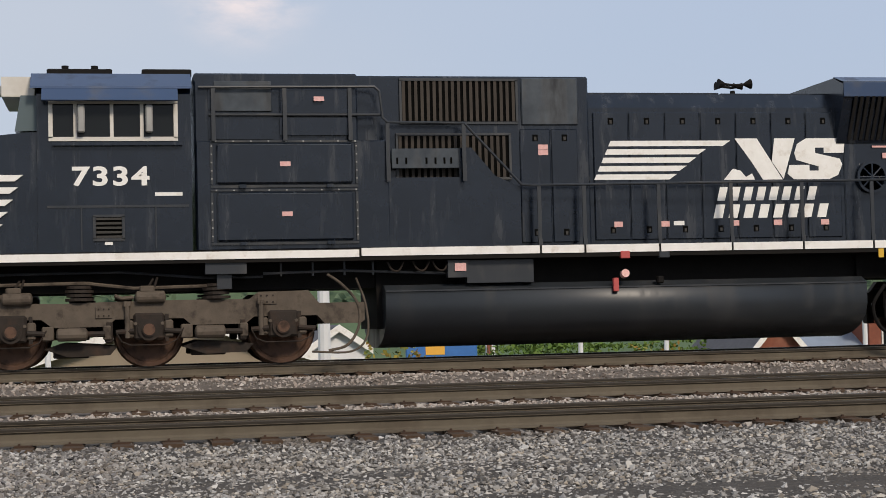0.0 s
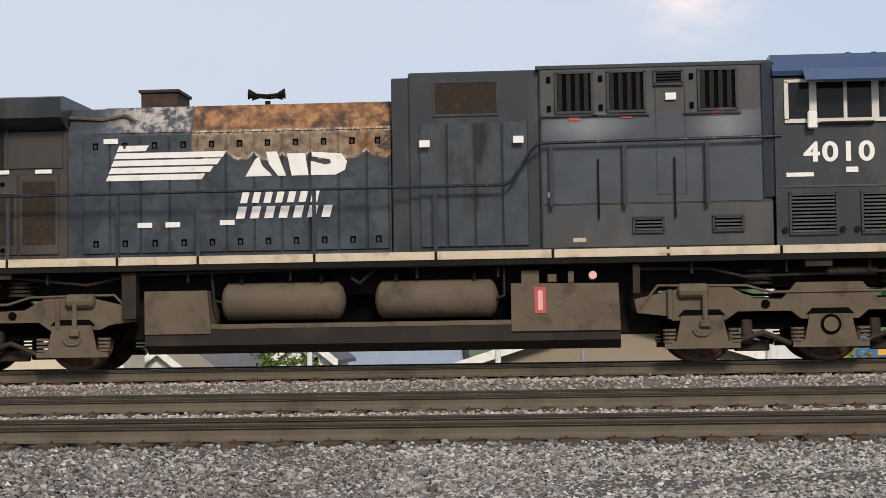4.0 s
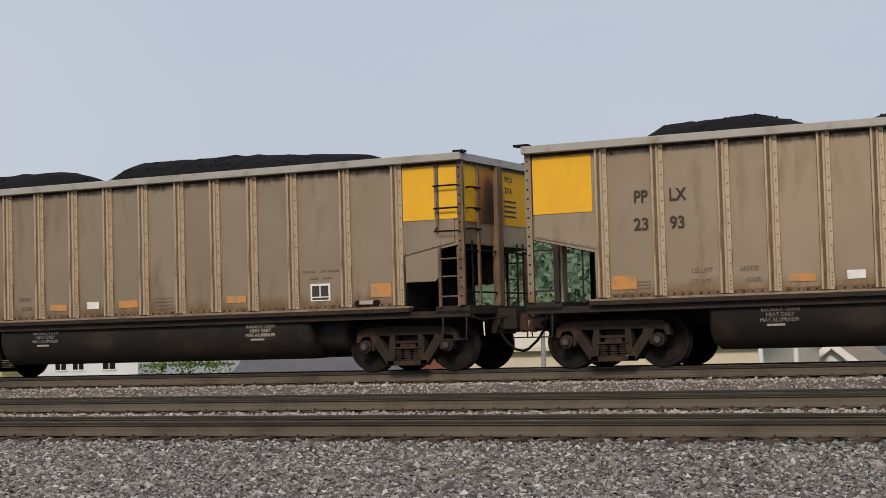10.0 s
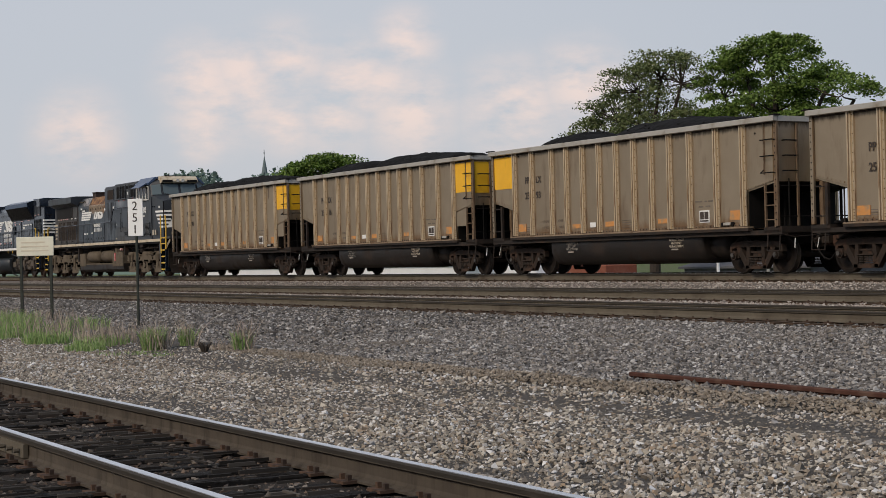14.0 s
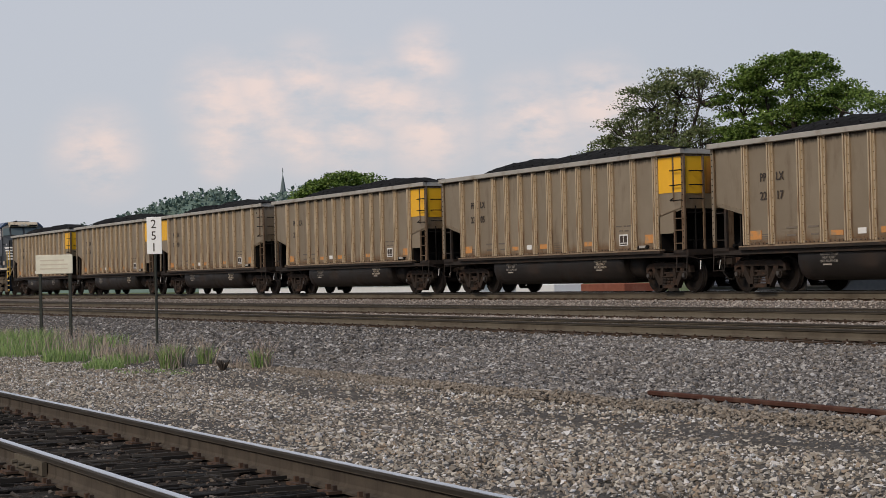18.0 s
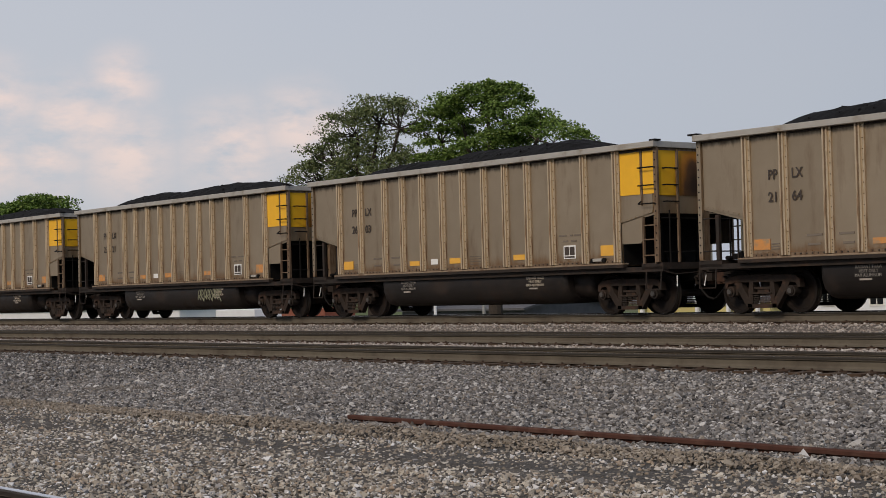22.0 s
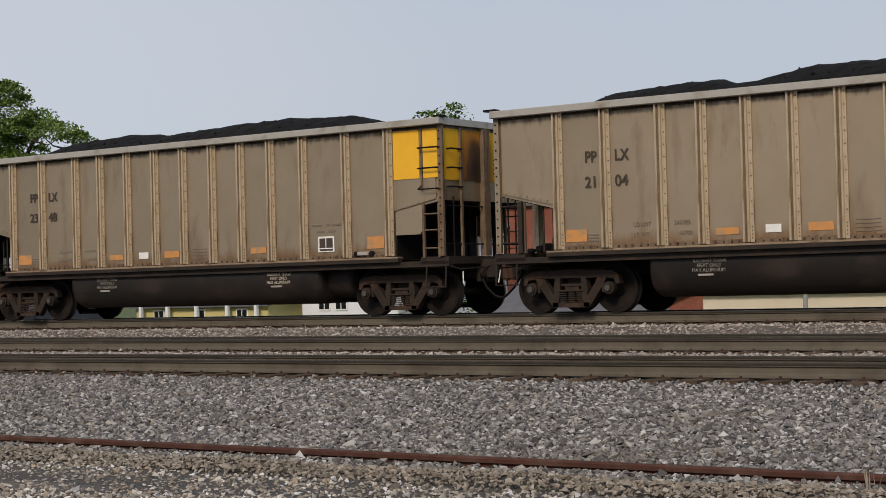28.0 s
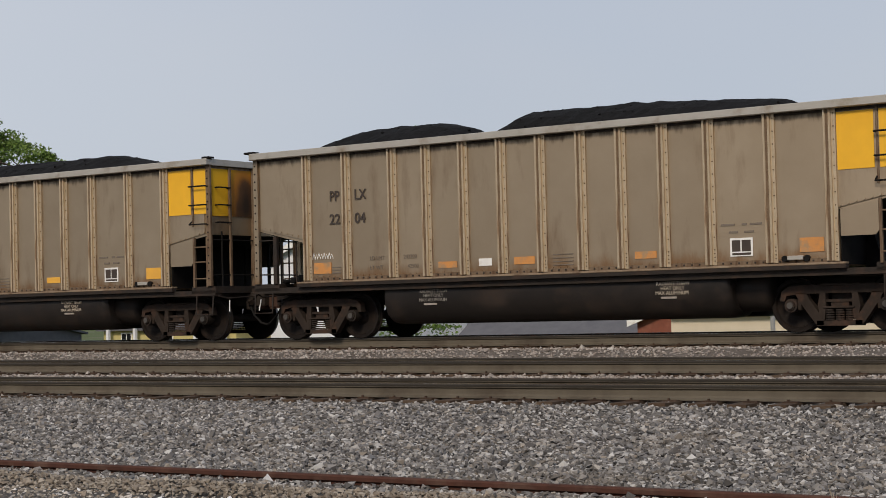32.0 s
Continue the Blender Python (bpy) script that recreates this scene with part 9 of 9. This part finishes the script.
# ---- town ----


def house(x, y, w, d, base, wall, rise, walls, roofing, label, gable=False, windows=(), trim="white", name="house", over=0.3, turn=0):
    """A house: walls, a pitched roof with overhang, windows (x, z, width, height) in the wall that faces the track."""
    t = thing(name, x, y, base, label, "house" if name == "house" else "building", turn=turn)
    bm = B()
    if gable:
        prism(bm, [(-w / 2, -0.4), (w / 2, -0.4), (w / 2, wall), (0, wall + rise), (-w / 2, wall)], -d / 2, d / 2)
    else:
        along(bm, [(-d / 2, -0.4), (d / 2, -0.4), (d / 2, wall), (0, wall + rise), (-d / 2, wall)], -w / 2, w / 2)
    part("wall", bm, walls, t)
    half = w / 2 if gable else d / 2
    k = rise / half
    th = 0.16
    for s in (-1, 1):
        bm = B()
        line = [(0, wall + rise + 0.02), (s * (half + over), wall - k * over + 0.02), (s * (half + over), wall - k * over + th), (0, wall + rise + th)]
        if gable:
            prism(bm, line, -d / 2 - over, d / 2 + over)
        else:
            along(bm, line, -w / 2 - over, w / 2 + over)
        roof = part("roof", bm, roofing, t)
        if gable:
            bm = B()
            line = [(0, wall + rise - 0.16), (s * (half + over), wall - k * over - 0.16), (s * (half + over), wall - k * over + th + 0.02), (0, wall + rise + th + 0.02)]
            prism(bm, line, -d / 2 - over - 0.06, -d / 2 - over - 0.005)
            part("bargeboard", bm, trim, roof, "white bargeboard")
    for wx, wz, ww, wh in windows:
        f = part("window", box(B(), wx - ww / 2, wx + ww / 2, -d / 2 - 0.05, -d / 2 + 0.02, wz, wz + wh), trim, t)
        part("pane", chain_of_boxes(B(), [(wx - ww / 2 + 0.07, wx - 0.03, -d / 2 - 0.06, -d / 2 - 0.045, wz + 0.07, wz + wh - 0.07), (wx + 0.03, wx + ww / 2 - 0.07, -d / 2 - 0.06, -d / 2 - 0.045, wz + 0.07, wz + wh - 0.07)]), "glass", f)
    return t


house(1.9, 66, 11.2, 9, -3.4, 2.75, 1.75, "tan_wall", "slate", "tan barn-like building with white bargeboards", True, ((-2.5, 0.8, 1.0, 1.2), (2.5, 0.8, 1.0, 1.2)), over=0.45)
house(-7.6, 76, 5.6, 9, -3.4, 2.1, 2.4, "white_wall", "blue_roof", "white building with a blue-grey metal roof", False, ((-2.0, 1.0, 0.8, 1.1), (1.0, 1.0, 0.8, 1.1)))
house(-10.2, 68, 2.2, 5, -3.4, 3.0, 0.9, "white_wall", "slate", "small white house with one window", True, ((0.3, 2.35, 0.7, 0.75),))
house(-17.2, 78, 7.2, 10, -3.4, 2.0, 2.6, "tan_wall", "slate", "house with a low grey shingle roof", False, ((-2, 0.8, 0.9, 1.1), (2, 0.8, 0.9, 1.1)))
house(-16.4, 70, 1.9, 5, -3.4, 2.6, 0.75, "white_wall", "tan_wall", "small gabled white porch building", True)
house(-22.8, 62, 12.4, 8, -3.4, 3.5, 0.9, "cream_wall", "cream_wall", "long cream building with a shallow pale roof", False, name="long_building")
house(-51.7, 86, 15.4, 10, -3.4, 8.4, 0.5, "brick", "slate", "red brick building behind the cream one", False, ((-5.5, 4.2, 1.0, 1.4), (-3, 4.2, 1.0, 1.4), (0.5, 4.2, 1.0, 1.4), (3.2, 4.2, 1.0, 1.4), (5.8, 4.2, 1.0, 1.4)), name="brick_building")
house(-31.2, 66, 3.2, 7, -3.4, 3.3, 0.6, "brick", "slate", "low red brick house", True)
house(-37.6, 67, 9.0, 8, -3.4, 2.3, 2.3, "tan_wall", "slate", "house with a wide grey shingle roof", False)
house(-53.6, 72, 6.2, 9, -3.4, 6.6, 1.4, "white_wall", "slate", "tall white house with dark windows", True, ((-1.6, 2.9, 0.8, 1.1), (-0.5, 2.9, 0.8, 1.1), (1.4, 2.9, 0.9, 1.1), (-0.8, 5.0, 0.8, 1.2), (1.0, 5.0, 0.8, 1.2)))
house(-62.5, 70, 9.5, 8, -3.4, 3.25, 1.0, "yellow_wall", "slate", "pale yellow house with white porch posts", False, ((-3, 2.2, 0.8, 0.9), (0, 2.2, 0.8, 0.9), (3, 2.2, 0.8, 0.9)))
for k, x in enumerate((-66.5, -64.5, -62.4, -60.2, -58.2)):
    p = thing("porch_post", x, 65.6, -3.4, "white wooden porch post before the yellow house", "post", "porch posts")
    part("shaft", box(B(), -0.09, 0.09, -0.09, 0.09, 0, 3.4, 0.01), "white_wall", p)
    part("capital", box(B(), -0.16, 0.16, -0.16, 0.16, 3.4, 3.55, 0.02), "white_wall", p)
house(-59.8, 84, 14, 8, -3.4, 7.0, 1.0, "white_wall", "blue_roof", "white hall behind the yellow house", False, name="white_hall")
house(-88, 74, 13, 8, -3.4, 2.9, 0.8, "slate", "slate", "dark low shed beside the street", False, ((-4, 1.6, 1, 1), (0, 1.6, 1, 1)), name="dark_shed")
house(-160, 74, 70, 9, -3.4, 3.4, 0.6, "white_wall", "white_wall", "long low white warehouse", False, tuple((-30 + 6 * i, 1.4, 1.6, 1.2) for i in range(11)), name="warehouse")
house(6.4 * 1.5, 78, 2.4, 6, -3.4, 3.1, 0.8, "white_wall", "slate", "small white house behind the bushes", True)
house(26.8, 70, 2.6, 7, -3.4, 2.4, 1.5, "brick", "slate", "red brick gabled house end", True)
house(29.4, 72, 4.4, 8, -3.4, 2.2, 1.9, "brick", "blue_roof", "brick house with a pale blue-grey roof", False)
house(36.0, 72, 8.8, 8, -3.4, 3.9, 0.7, "brick", "slate", "dark red brick building with white windows", False, tuple((-3.4 + 1.5 * i, 2.6, 0.9, 0.8) for i in range(5)), name="brick_building")


def pole(x, y, top, r, mat, label, arm=False):
    t = thing("utility_pole", x, y, -3.4, label, "pole", "street poles")
    part("shaft", rod(B(), (0, 0, -0.3), (0, 0, top + 3.4), r, 10, r * 0.8), mat, t)
    if arm:
        part("crossarm", box(B(), -0.9, 0.9, -0.06, 0.06, top + 2.6, top + 2.75), mat, t)


pole(5.5, 46, 3.1, 0.20, "white_wall", "thick pale pole beside the street")
for x, y, top, m in ((0.55, 55, 0.5, "grey_post"), (-7.9, 52, 0.4, "white_wall"), (-23.6, 55, 1.1, "grey_post"), (-15.5, 54, 0.6, "white_wall"), (-14.6, 55, 0.5, "white_wall"), (15.2, 55, 0.5, "white_wall"), (18.2, 55, 0.4, "white_wall"), (25.4, 55, 1.0, "white_wall"), (-2.0, 50, 0.2, "white_wall"), (-70, 54, 0.3, "white_wall"), (-66, 54, 0.3, "grey_post")):
    pole(x, y, top, 0.10, m, "slim pale pole beside the street" if m == "white_wall" else "slim grey pole beside the street")

sign = thing("roadside_sign", 11.4, 60, -3.4, "blue roadside sign with a yellow field on two posts", "sign")
part("panel", box(B(), -1.3, 1.3, -0.1, 0.1, 2.2, 3.6, 0.03), "blue_sign", sign)
part("field", box(B(), -0.6, 0.1, -0.115, -0.105, 2.9, 3.3), "bright_orange", sign, "yellow field")
for x in (-1.0, 1.0):
    part("post", box(B(), x - 0.07, x + 0.07, -0.05, 0.05, -0.3, 2.3), "grey_post", sign)
mark = thing("crossing_post", 13.2, 60, -3.4, "white post with a red board", "post")
part("shaft", box(B(), -0.16, 0.16, -0.1, 0.1, -0.3, 3.6, 0.01), "white_wall", mark)
part("board", box(B(), -0.14, 0.02, -0.13, -0.105, 2.6, 3.5), "brick", mark, "red board")


def lorry(x, y, paint, label):
    t = thing("delivery_truck", x, y, -3.4, label, "truck")
    part("box_body", box(B(), -2.4, 2.4, -1.15, 1.15, 1.0, 3.35, 0.05), paint, t)
    cab = part("cab", prism(B(), [(2.45, 0.7), (4.2, 0.7), (4.2, 1.7), (3.7, 2.6), (2.45, 2.6)], -1.05, 1.05), paint, t)
    part("window", prism(B(), [(2.8, 1.75), (3.95, 1.75), (3.62, 2.45), (2.8, 2.45)], -1.07, -1.05), "glass", cab)
    part("chassis", box(B(), -2.4, 4.1, -0.5, 0.5, 0.55, 1.0), "black", t)
    for wx in (-1.5, 3.2):
        for s in (-1, 1):
            w = part("wheel", lathe(B(), [(s * 0.8, 0.3), (s * 0.8, 0.48), (s * 1.05, 0.48), (s * 1.05, 0.25)], seg=18, centre=(wx, 0, 0.48)), "black", t)


lorry(-87, 58, "brick", "red box truck parked beyond the tracks")
lorry(-95, 58, "white_wall", "white box truck parked beyond the tracks")

church = thing("church_steeple", -966, 400, -3, "slender verdigris church spire above the trees", "church")
part("tower", box(B(), -5, 5, -5, 5, 0, 40, 0.3), "tan_wall", church)
bm = B()
rod(bm, (0, 0, 40), (0, 0, 68), 5.2, 8, 0.25)
part("spire", bm, "spire", church)
part("cross", chain_of_boxes(B(), [(-0.15, 0.15, -0.15, 0.15, 67.5, 72.5), (-1.0, 1.0, -0.15, 0.15, 70.3, 70.7)]), "spire", church)


def motions():
    """The train rolls past; its wheels turn with it."""
    for ob, u in MOVING:
        walk(ob, [(t, pose((u + s) * K, TRACK_Y * K, 0)) for t, yaw, tilt, roll, s in ROWS])
    times, run = [r[0] for r in ROWS], [r[4] for r in ROWS]
    steps_of = [n / 15 for n in range(481)]
    gone = np.interp(steps_of, times, run) - run[0]
    for wheels, radius in SPINNING:
        x, z = wheels.location.x, wheels.location.z
        walk(wheels, [(t, pose(x, 0, z, 0, math.degrees(g / radius), 0)) for t, g in zip(steps_of, gone)])


motions()
